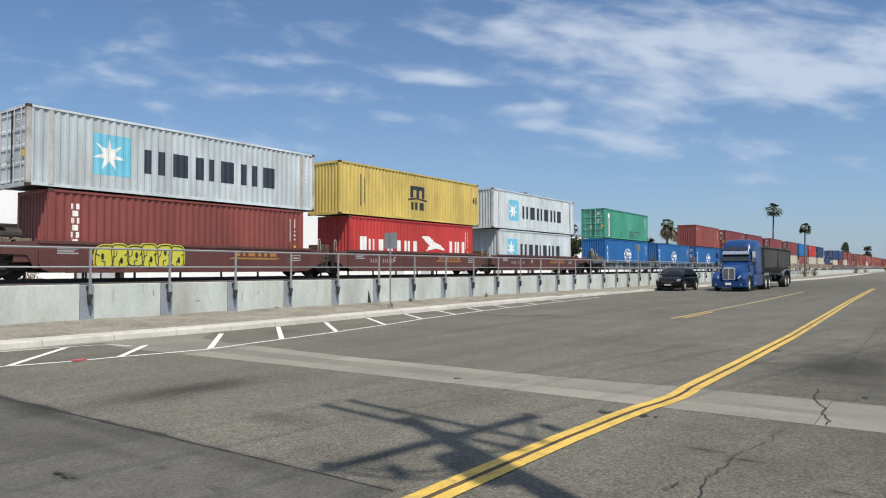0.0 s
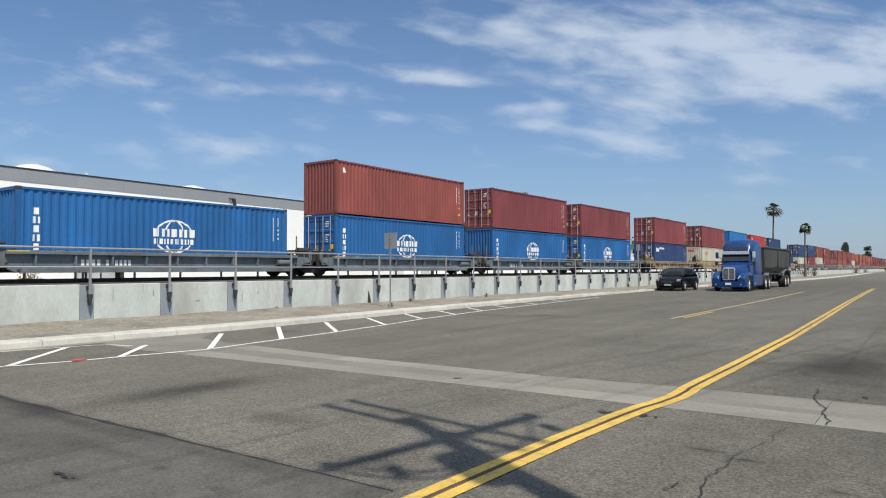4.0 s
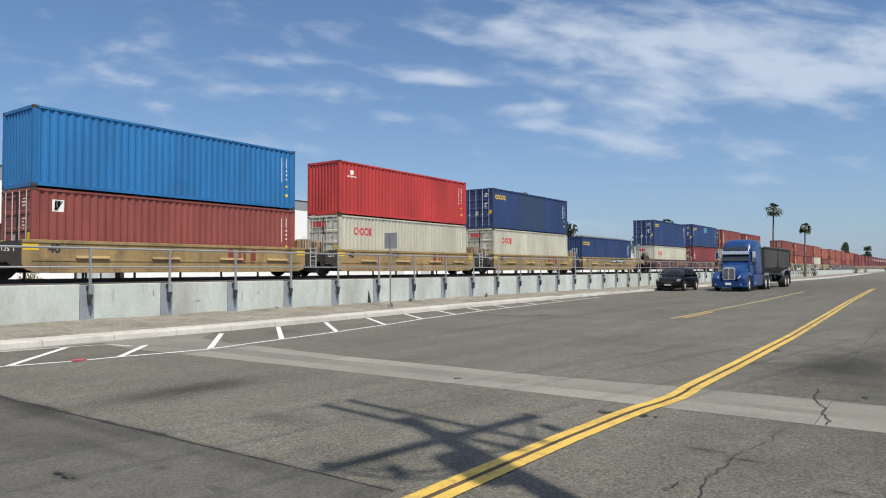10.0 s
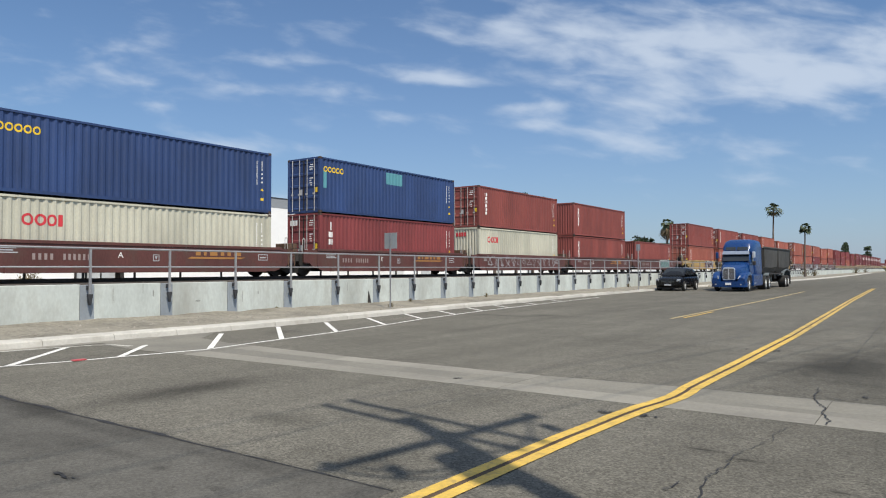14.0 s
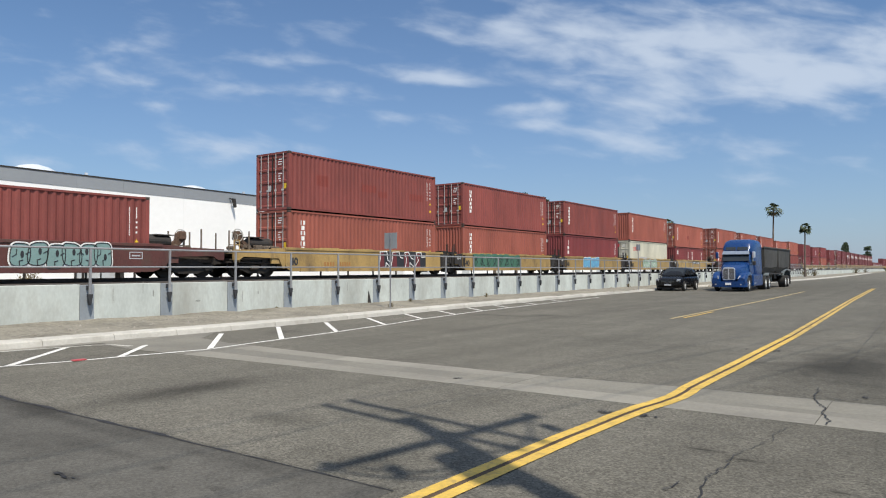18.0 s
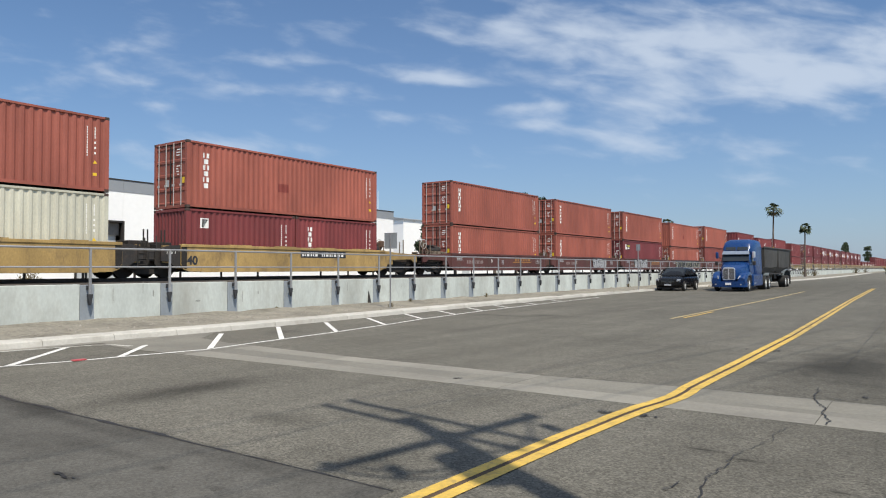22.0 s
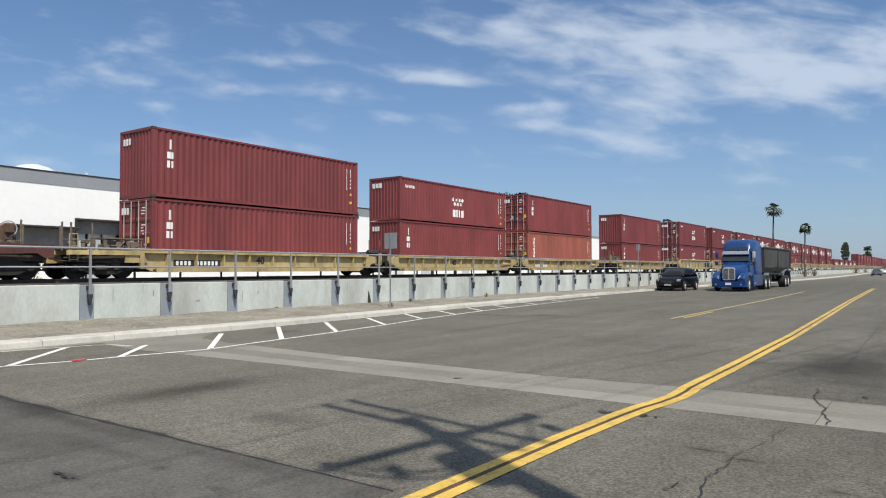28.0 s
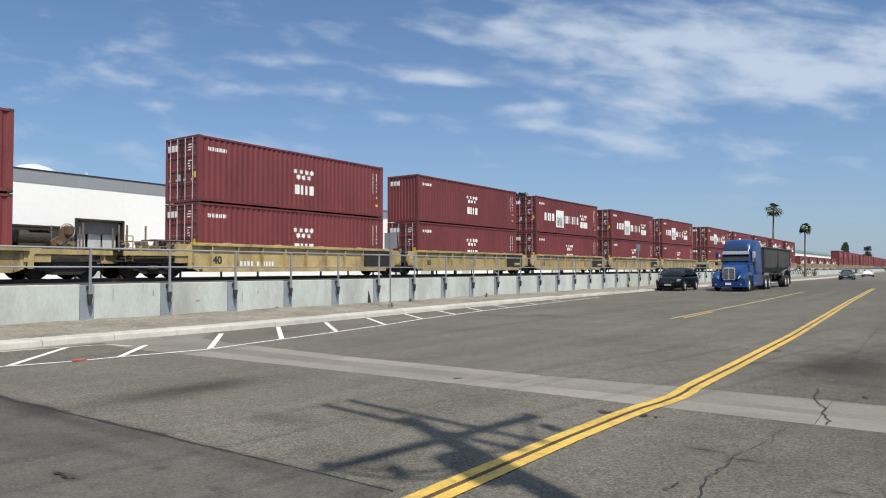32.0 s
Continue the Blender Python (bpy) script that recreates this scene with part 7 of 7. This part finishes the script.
        tadd("landing_leg", lambda bm: box(bm, s * 0.75 - 0.06, s * 0.75 + 0.06, 10.2, 10.32, 0.35, 1.2), "car_dark")
        tadd("mud_flap", lambda bm: box(bm, s * 1.0 - 0.3, s * 1.0 + 0.3, 18.1, 18.13, 0.25, 1.05), "tyre")
    tadd("air_tank", lambda bm: tube(bm, (-0.7, 11.2, 0.95), (0.7, 11.2, 0.95), 0.17, n=12), "bogie")
    tadd("discharge_gate", lambda bm: (box(bm, -0.7, 0.7, 8.4, 9.4, 1.0, 1.25), box(bm, -0.7, 0.7, 13.6, 14.3, 0.8, 1.25)), "car_dark")
    tadd("rear_bumper", lambda bm: box(bm, -1.15, 1.15, 18.1, 18.2, 0.55, 0.70, 0.02), "car_dark")
    tadd("axle_beam", lambda bm: (box(bm, -0.9, 0.9, 15.75, 15.95, 0.45, 0.62), box(bm, -0.9, 0.9, 17.1, 17.3, 0.45, 0.62), box(bm, -0.6, 0.6, 15.4, 17.6, 0.7, 1.10)), "car_dark")
    tr.matrix_basis = pose(-12.15, 52.5, 0)


def build_vehicles():
    suv = build_car("parked_suv", "suv_black", "black sport utility car parked by the kerb", "suv")
    suv.matrix_basis = pose(-16.25, 51.7, 0)
    build_truck()
    a = build_car("sedan", "car_dark_grey", "dark grey sedan driving along the road", "sedan")
    DRIVING.append((a, [(t, pose(-10.4, y, 0.0)) for t, y in ((0, 500), (20, 262), (25, 198), (27.5, 184), (29, 161), (30.5, 137.5), (32, 114))]))
    b = build_car("sedan", "car_white", "white sedan driving along the road", "sedan")
    DRIVING.append((b, [(t, pose(-10.4, y, 0.0)) for t, y in ((0, 620), (20, 330), (27.5, 228), (29, 203), (30.5, 178), (32, 153))]))


# ---- signs, poles ----
def build_posts():
    for x, y, top, w, h in ((-17.3, 20.72, 3.10, 0.64, 0.62), (-17.3, 48.4, 3.42, 0.30, 0.45)):
        s = tagged(new("road_sign"), "bare metal back of a road sign on a thin steel post", "sign", "road signs")
        bm = bmesh.new()
        prism(bm, [(x - 0.03, y - 0.02), (x + 0.03, y - 0.02), (x + 0.03, y + 0.012), (x + 0.018, y + 0.012), (x + 0.018, y - 0.008), (x - 0.018, y - 0.008), (x - 0.018, y + 0.012), (x - 0.03, y + 0.012)], "z", 0.08, top)
        part("post", bm, M["galv"], s)
        bm = bmesh.new()
        box(bm, x - w / 2, x + w / 2, y + 0.014, y + 0.020, top - h, top, 0.002)
        part("plate", bm, M["sign_back"], s)
        for z in (top - h * 0.2, top - h * 0.8):
            bm = bmesh.new()
            tube(bm, (x, y - 0.028, z), (x, y + 0.01, z), 0.012, n=6)
            part("bolt", bm, M["bar_steel"], s)
    # utility pole beside the viewer; its shadow falls on the road
    bx, by = 0.0, 0.0
    u = tagged(new("utility_pole"), "weathered wooden utility pole with crossarms and a transformer", "pole")
    bm = bmesh.new()
    tube(bm, (bx, by, -0.05), (bx, by, 11.1), 0.17, 0.12, n=14)
    part("pole", bm, M["wood_pole"], u)
    za, zb = 9.5, 10.70
    bm = bmesh.new()
    box(bm, bx - 0.06, bx + 0.06, by - 1.5, by + 1.5, za - 0.07, za + 0.07, 0.01)
    a = part("crossarm", bm, M["wood_pole"], u)
    for s in (-1, 1):
        bm = bmesh.new()
        box(bm, bx - 1.55, bx + 1.55, by + 0.10 + s * 0.195 - 0.05, by + 0.10 + s * 0.195 + 0.05, zb - 0.06, zb + 0.06, 0.01)
        part("crossarm", bm, M["wood_pole"], u)
        bm = bmesh.new()
        q = 1.27 if s > 0 else -0.9
        tube(bm, (bx, by + q, za - 0.95), (bx + 0.04, by + q, za - 0.55), 0.08, n=10)
        tube(bm, (bx, by + q, za - 0.6), (bx, by + q, za), 0.015, n=6)
        part("fuse_cutout", bm, M["insulator"], u)
        for q in (-1.45, -0.55, 0.7, 1.45):
            bm = bmesh.new()
            tube(bm, (bx + q, by + 0.10 + s * 0.195, zb + 0.06), (bx + q, by + 0.10 + s * 0.195, zb + 0.24), 0.05, n=8)
            part("insulator", bm, M["insulator"], u)
        bm = bmesh.new()
        tube(bm, (bx, by + s * 1.4, za + 0.07), (bx, by + s * 1.4, za + 0.28), 0.06, n=8)
        part("insulator", bm, M["insulator"], u)
    bm = bmesh.new()
    tube(bm, (bx - 0.10, by - 0.17, 7.35), (bx - 0.10, by - 0.17, 8.35), 0.235, n=18)
    tube(bm, (bx - 0.10, by - 0.17, 8.35), (bx - 0.10, by - 0.17, 8.45), 0.18, n=18)
    part("transformer", bm, M["sign_back"], u, "grey transformer can")
    # jumper cables that droop below the lower crossarm, and the line wires
    for y_, z_, sag in ((-1.35, 9.3, 0.75), (-1.15, 9.2, 0.45), (1.2, 9.3, 0.5)):
        bm = bmesh.new()
        prev = None
        for k in range(11):
            f = k / 10
            p = Vector((bx + 0.05 * math.sin(3 * f), by + y_ * (1 - f), z_ - 0.75 * f - sag * 4 * f * (1 - f)))
            if prev is not None:
                tube(bm, prev, p, 0.026, n=6, caps=False)
            prev = p
        part("jumper_cable", bm, M["car_dark"], u, "black drooping jumper cable")
    for q in (-1.45, -0.55, 0.7, 1.45):
        bm = bmesh.new()
        prev = None
        for k in range(25):
            f = -1 + 2 * k / 24
            p = Vector((bx + q, by + 0.10 + 45 * f, zb + 0.25 - 0.9 * (1 - (2 * abs(f) - 1) ** 2)))
            if prev is not None:
                tube(bm, prev, p, 0.013, n=5, caps=False)
            prev = p
        part("line_wire", bm, M["car_dark"], u, "bare overhead line wire")
    u.matrix_basis = pose(1.20, 2.68, 0, 0, 0, -9)


# ---- buildings ----
def build_buildings():
    w = tagged(new("warehouse"), "long white warehouse with a grey parapet band", "warehouse")
    a, b = Vector((-65.9, -10.0)), Vector((-72.0, 87.0))
    d = (b - a).normalized()
    n = Vector((d.y, -d.x))
    if n.x < 0:
        n = -n
    rot = Matrix(((n.x, d.x, 0, a.x), (n.y, d.y, 0, a.y), (0, 0, 1, 0), (0, 0, 0, 1)))
    Ln = (b - a).length
    w.matrix_basis = rot
    # local: x out of the wall, y along it
    dock0, dock1, dtop = 44.2, 49.2, 6.6

    def add(name, fn, mat, label=""):
        bm = bmesh.new()
        fn(bm)
        return part(name, bm, M[mat], w, label)
    joints = [0.0, 7.4, 14.7, 22.1, 29.4, 36.8, dock0, dock1, 56.7, 64.1, 71.5, 79.0, 88.0, Ln]
    for y, e in zip(joints, joints[1:]):
        if y != dock0:
            add("wall_panel", lambda bm: box(bm, -0.3, 0, y + 0.01, e - 0.01, -0.1, 9.8), "shed_white")
        else:
            add("wall_panel", lambda bm: box(bm, -0.3, 0, y + 0.01, e - 0.01, dtop, 9.8), "shed_white")
        add("parapet", lambda bm: box(bm, -0.3, 0.04, y + 0.005, e - 0.005, 9.8, 11.0), "shed_grey")
    add("coping", lambda bm: box(bm, -0.4, 0.10, -0.1, Ln + 0.1, 11.0, 11.12, 0.02), "car_dark")
    add("end_wall", lambda bm: box(bm, -60, -0.31, Ln - 0.35, Ln - 0.02, -0.1, 10.9), "shed_white")
    add("end_wall", lambda bm: box(bm, -60, -0.31, 0.02, 0.35, -0.1, 10.9), "shed_white")
    add("back_wall", lambda bm: box(bm, -60.3, -60.0, 0.0, Ln, -0.1, 10.9), "shed_white")
    add("roof", lambda bm: box(bm, -60, -0.32, 0.36, Ln - 0.36, 10.3, 10.5), "shed_grey")
    # recess back, lintel and canopy wall take a grey darkened for shade
    add("dock_back", lambda bm: box(bm, -3.2, -3.0, 43.5, 52.3, -0.1, dtop), "shed_shade")
    for p, q in ((dock0 + 0.15, dock0 + 1.45), (dock0 + 1.75, dock0 + 3.1), (dock0 + 3.3, dock1 - 0.25)):
        add("dock_door", lambda bm: box(bm, -0.95, -0.85, p, q, -0.1, 5.3), "shed_door", "pale dock door panel")
    add("dock_lintel", lambda bm: box(bm, -0.95, -0.6, dock0 + 0.02, dock1 - 0.02, 5.3, dtop - 0.02), "shed_shade")
    add("dock_frame", lambda bm: (box(bm, -0.3, 0.12, dock0 - 0.12, dock0 + 0.06, -0.1, dtop + 0.15), box(bm, -0.3, 0.12, dock1 - 0.06, dock1 + 0.12, -0.1, dtop + 0.15), box(bm, -0.3, 0.12, dock0 - 0.12, dock1 + 0.12, dtop - 0.02, dtop + 0.16)), "car_dark")
    add("canopy", lambda bm: box(bm, 0.02, 1.2, 10.0, dock0 - 0.2, 5.62, 5.80, 0.03), "car_dark", "dark flat canopy")
    add("canopy_wall", lambda bm: box(bm, 0.03, 0.12, 10.0, dock0 - 0.2, 2.7, 5.6), "shed_shade", "wall under the canopy with its shade in the grey")
    for y, z in ((63.4, 10.0), (87.0, 10.0), (30.0, 10.0)):
        add("wall_lamp", lambda bm: (tube(bm, (0.05, y - 0.2, z + 0.35), (0.55, y, z + 0.2), 0.06, n=8), prism(bm, [(y - 0.25, z + 0.30), (y + 0.18, z + 0.30), (y + 0.36, z - 0.75), (y + 0.12, z - 0.80)], "x", 0.42, 0.72)), "car_dark", "dark slanting wall lamp")
    for y in (45.2, 65.5, 88.0):
        add("roof_vent", lambda bm: box(bm, -0.15, 0.05, y - 0.12, y + 0.12, 11.12, 11.36), "skylight")
    for y, rise in ((44.8, 1.90), (64.9, 1.70)):
        def dome(bm, y=y, rise=rise):
            rings = []
            for k in range(5):
                f = math.cos(k * math.pi / 9)
                z = 11.0 + rise * math.sin(k * math.pi / 9)
                rings.append([(-9 + 2.2 * f * math.cos(q * math.pi / 6), y + 3.0 * f * math.sin(q * math.pi / 6), z) for q in range(12)])
            loft(bm, rings)
        add("skylight", dome, "skylight", "white domed skylight")
    for y in (93.3, 94.6):
        add("antenna", lambda bm: tube(bm, (-1.2, y, 10.4), (-1.2, y, 14.2), 0.06, 0.03, n=6), "shed_white")
    # lower sheds farther along
    for nm, label, x0, x1, y0, y1, top, band, wall, bandm in (
            ("white_shed", "low white industrial shed beyond the trees", -118, -90, 112, 238, 12.0, 0.6, "shed_white", "shed_grey"),
            ("green_roofed_shed", "small shed with a green sheet roof", -64, -50, 168, 199, 6.4, 1.5, "shed_white", "green_roof"),
            ("white_shed", "far white industrial shed beside the railway", -90, -60, 398, 565, 10.1, 1.9, "shed_white", "green_roof")):
        h = tagged(new(nm), label, "shed")
        bm = bmesh.new()
        box(bm, x0, x1, y0, y1, -0.1, top)
        part("wall", bm, M[wall], h)
        bm = bmesh.new()
        prism(bm, [(x0 - 0.3, top + 0.004), (x1 + 0.3, top + 0.004), (x1 + 0.3, top + 0.2), (x1 - 2.5, top + band), (x0 + 2.5, top + band), (x0 - 0.3, top + 0.2)], "y", y0 - 0.3, y1 + 0.3)
        part("roof", bm, M[bandm], h)
        k = 0
        y = y0 + 6
        while y < y1 - 6 and k < 8:
            bm = bmesh.new()
            box(bm, x1 + 0.004, x1 + 0.06, y, y + 3.2, -0.1, 3.8)
            part("door", bm, M["shed_door"], h)
            y += (y1 - y0) / 8
            k += 1
    # low fence behind the track
    f = tagged(new("track_fence"), "low dark steel post fence behind the railway track", "fence")

    def post(bm):
        box(bm, -0.04, 0.04, -0.04, 0.04, 0.9, 1.62)
    for i in range(60):
        part("post", shared("fence_post", post, M["car_dark"]), parent=f, at=Matrix.Translation((-31.2, 6.0 + i * 2.46, 0)))


# ---- plants ----
def leaf_cloud(bm, rng, c, r, count, size, squash=0.8):
    for _ in range(count):
        v = Vector((rng.gauss(0, 1), rng.gauss(0, 1), rng.gauss(0, 1))).normalized() * r * (rng.random() ** 0.4)
        v.z *= squash
        p = Vector(c) + v
        q = Euler((rng.uniform(0, 6.3), rng.uniform(0, 6.3), rng.uniform(0, 6.3))).to_matrix()
        s = size * rng.uniform(0.6, 1.3)
        bm.faces.new([bm.verts.new(p + q @ Vector(k)) for k in ((-s, 0, 0), (0, -s * 0.45, 0.1 * s), (s, 0, 0), (0, s * 0.45, 0.1 * s))])


def build_tree(x, y, height, spread, seed, label, leaves=2600, size=0.32, slim=False, base=0.0):
    rng = random.Random(seed)
    t = tagged(new("tree"), label, "tree")
    bm = bmesh.new()
    tube(bm, (0, 0, -0.1), (0.1, 0.1, height * 0.45), 0.26, 0.17, n=9)
    tips = []
    for i in range(9):
        a = 2 * math.pi * i / 9 + rng.uniform(-.3, .3)
        z0 = height * rng.uniform(0.25, 0.5)
        tip = (spread * rng.uniform(0.4, 0.75) * math.cos(a), spread * rng.uniform(0.4, 0.75) * math.sin(a), height * rng.uniform(0.5, 0.85))
        tube(bm, (0.05, 0.05, z0), tip, 0.10, 0.03, n=6)
        tips.append(tip)
    tube(bm, (0.1, 0.1, height * 0.45), (0, 0, height * 0.9), 0.16, 0.04, n=7)
    part("trunk", bm, M["bark"], t)
    bm = bmesh.new()
    clumps = tips + [(0, 0, height * 0.86)]
    for i in range(16 if not slim else 9):
        a = rng.uniform(0, 6.3)
        rr = spread * rng.uniform(0.2, 0.95)
        z = height * (rng.uniform(0.32, 0.92) if not slim else rng.uniform(0.35, 0.95))
        lim = math.sqrt(max(0.05, 1 - ((z / height - 0.55) / 0.5) ** 2))
        clumps.append((rr * lim * math.cos(a), rr * lim * math.sin(a), z))
    for c in clumps:
        leaf_cloud(bm, rng, c, spread * rng.uniform(0.26, 0.44), leaves // len(clumps), size)
    tagged(part("crown", bm, M["leaf"], t), kind="stuff")
    t.matrix_basis = pose(x, y, base)


def build_layered_tree(x, y, height, spread, seed, tiers):
    """A tall bare-stemmed pine whose foliage stands in separate tiers."""
    rng = random.Random(seed)
    t = tagged(new("tree"), "tall dark pine with foliage in separate tiers", "tree", "far pines")
    bm = bmesh.new()
    tube(bm, (0, 0, -0.1), (0.1, 0, height * 0.95), 0.34, 0.10, n=8)
    crown = bmesh.new()
    for z, r, thick in tiers:
        for i in range(7):
            a = 2 * math.pi * i / 7 + rng.uniform(-.35, .35)
            q = spread * r * rng.uniform(0.45, 0.85)
            tip = (q * math.cos(a), q * math.sin(a), height * z + rng.uniform(-.3, .4))
            tube(bm, (0.05, 0, height * z - 0.6), tip, 0.10, 0.04, n=5)
            leaf_cloud(crown, rng, tip, spread * r * 0.36, 60, 0.42, thick)
        leaf_cloud(crown, rng, (0, 0, height * z + 0.2), spread * r * 0.42, 70, 0.42, thick)
    part("trunk", bm, M["bark"], t)
    tagged(part("crown", crown, M["leaf"], t), kind="stuff")
    t.matrix_basis = pose(x, y, 0)


def build_palm(x, y, height, crown, seed, base=0.0, lean=0.3, thin=1.0, skirt=0.6):
    rng = random.Random(seed)
    t = tagged(new("palm_tree"), "tall fan palm with a bare trunk and dry skirt", "palm", "palms along the railway")
    bm = bmesh.new()
    prev = None
    top = None
    for i in range(8):
        f = i / 7
        p = Vector((lean * f * f, 0.2 * f, -0.1 + (height - crown * 0.7) * f))
        if prev is not None:
            tube(bm, prev, p, (0.30 - 0.10 * (i - 1) / 7) * thin, (0.30 - 0.10 * f) * thin, n=9)
        prev = p
    part("trunk", bm, M["bark"], t)
    top = prev

    def fans(bm, count, lo, hi, length):
        for i in range(count):
            a = rng.uniform(0, 6.3)
            e = math.asin(rng.uniform(math.sin(lo), math.sin(hi)))
            d = Vector((math.cos(a) * math.cos(e), math.sin(a) * math.cos(e), math.sin(e)))
            L_ = length * rng.uniform(0.75, 1.1)
            mid = top + d * L_ * 0.5
            tube(bm, top, mid, 0.025, 0.015, n=4, caps=False)
            side = d.cross(Vector((0, 0, 1))).normalized()
            side = (Matrix.Rotation(rng.uniform(-0.9, 0.9), 3, d) @ side).normalized()
            up = side.cross(d)
            for k in range(11):
                g = (k - 5) / 5 * 1.15
                dd = (d * math.cos(g) + side * math.sin(g)).normalized()
                end = mid + dd * L_ * 0.52 - Vector((0, 0, 0.20 * L_ * rng.uniform(0.6, 1.6)))
                wv = side.cross(dd).cross(dd).normalized() * 0.055 if abs(side.dot(dd)) < 0.99 else up * 0.055
                mm = mid + dd * L_ * 0.28
                bm.faces.new([bm.verts.new(q) for q in (mid, mm + wv * 1.6, end, mm - wv * 1.6)])
    bm = bmesh.new()
    fans(bm, 34, -0.85, 1.5, crown)
    tagged(part("crown", bm, M["palm_leaf"], t), kind="stuff")
    bm = bmesh.new()
    fans(bm, 16 if skirt < 1 else 30, -1.45, -0.7 if skirt < 1 else -0.9, crown * skirt)
    tagged(part("dry_skirt", bm, M["palm_dead"], t), kind="stuff")
    t.matrix_basis = pose(x, y, base)


def build_plants():
    green = "dense dark green broadleaf tree behind the railway"
    for x, y, h, s, sd, n in ((-50, 82.5, 11.4, 3.6, 1, 5200), (-50, 88.5, 13.3, 4.4, 2, 7600), (-51, 95.5, 12.5, 4.4, 3, 7000), (-49, 101.5, 10.2, 3.6, 4, 5000), (-55, 80.0, 8.6, 3.2, 5, 3600), (-56.8, 77.0, 8.8, 2.8, 6, 3400)):
        build_tree(x, y, h, s, sd, green, n)
    build_palm(-45, 142.6, 12.0, 1.55, 7, skirt=1.9)
    build_palm(-45, 150.3, 10.8, 1.5, 17, skirt=1.5)
    build_tree(-46, 144.0, 7.2, 1.7, 18, "small dark tree at the foot of a palm", 900, 0.3)
    build_tree(-45, 129.0, 8.1, 2.4, 19, "small olive tree behind the railway", 1500, 0.35)
    build_palm(-40, 229.5, 21.6, 2.9, 8)
    build_palm(-18.5, 135.3, 9.5, 1.15, 9, base=0.15, lean=0.1, thin=0.5)
    build_layered_tree(-40, 441, 16.2, 2.6, 10, ((0.94, 0.42, 1.3), (0.86, 0.62, 1.1), (0.75, 0.85, 1.0), (0.64, 0.95, 0.9), (0.53, 0.75, 0.9), (0.42, 0.6, 0.9)))
    build_layered_tree(-35, 521, 15.8, 3.0, 11, ((0.94, 0.72, 0.8), (0.87, 0.8, 0.7), (0.74, 0.5, 0.9), (0.63, 0.9, 0.9), (0.52, 0.7, 0.9), (0.42, 0.6, 0.9)))
    # dry shrubs by the fence and weeds at the wall
    rng = random.Random(31)
    for x, y, r, z in ((-32.0, 11.9, 0.5, 0.95), (-32.2, 14.0, 0.6, 0.95), (-32.3, 9.0, 0.4, 0.95), (-19.2, 24.4, 0.13, 0.2), (-19.6, 17.0, 0.10, 0.2), (-17.6, 21.1, 0.16, 0.15), (-19.3, 31.0, 0.16, 0.2), (-19.4, 52.0, 0.25, 0.2), (-19.3, 66, 0.5, 0.2), (-19.3, 88, 0.6, 0.2), (-19.2, 104, 0.7, 0.18), (-19.0, 139, 1.0, 0.16), (-19.0, 151, 0.9, 0.16), (-18.6, 232, 1.3, 0.16), (-18.8, 270, 1.1, 0.16), (-19.0, 395, 1.8, 0.1)):
        s = tagged(new("shrub"), "small dry shrub growing in the dirt", "shrub")
        bm = bmesh.new()
        for i in range(26):
            a, e = rng.uniform(0, 6.3), rng.uniform(0.4, 1.5)
            tube(bm, (0, 0, -0.02), (r * math.cos(a) * math.cos(e), r * math.sin(a) * math.cos(e), r * 1.3 * math.sin(e)), 0.012 * r / 0.3, 0.004, n=3, caps=False)
        leaf_cloud(bm, rng, (0, 0, r * 0.6), r * 0.8, 130, r * 0.10)
        tagged(part("twigs", bm, M["shrub"], s), kind="stuff")
        s.matrix_basis = pose(x, y, z)
    # far utility poles along the street
    for x, y, h in ((-20.5, 470, 11),):
        p = tagged(new("utility_pole"), "far wooden utility pole beside the street", "pole", "far utility poles")
        bm = bmesh.new()
        tube(bm, (0, 0, -0.05), (0, 0, h), 0.16, 0.11, n=8)
        part("pole", bm, M["wood_pole"], p)
        bm = bmesh.new()
        box(bm, -1.2, 1.2, -0.06, 0.06, h - 0.8, h - 0.66)
        part("crossarm", bm, M["wood_pole"], p)
        p.matrix_basis = pose(x, y, 0.15)


build_vehicles()
build_posts()
build_buildings()
build_plants()


def motions():
    for thing, x, s0, z in MOVING:
        walk(thing, [(t, pose(x, s0 - d, z)) for t, d in TRAVEL])
    for thing, rows in DRIVING:
        walk(thing, rows)


motions()
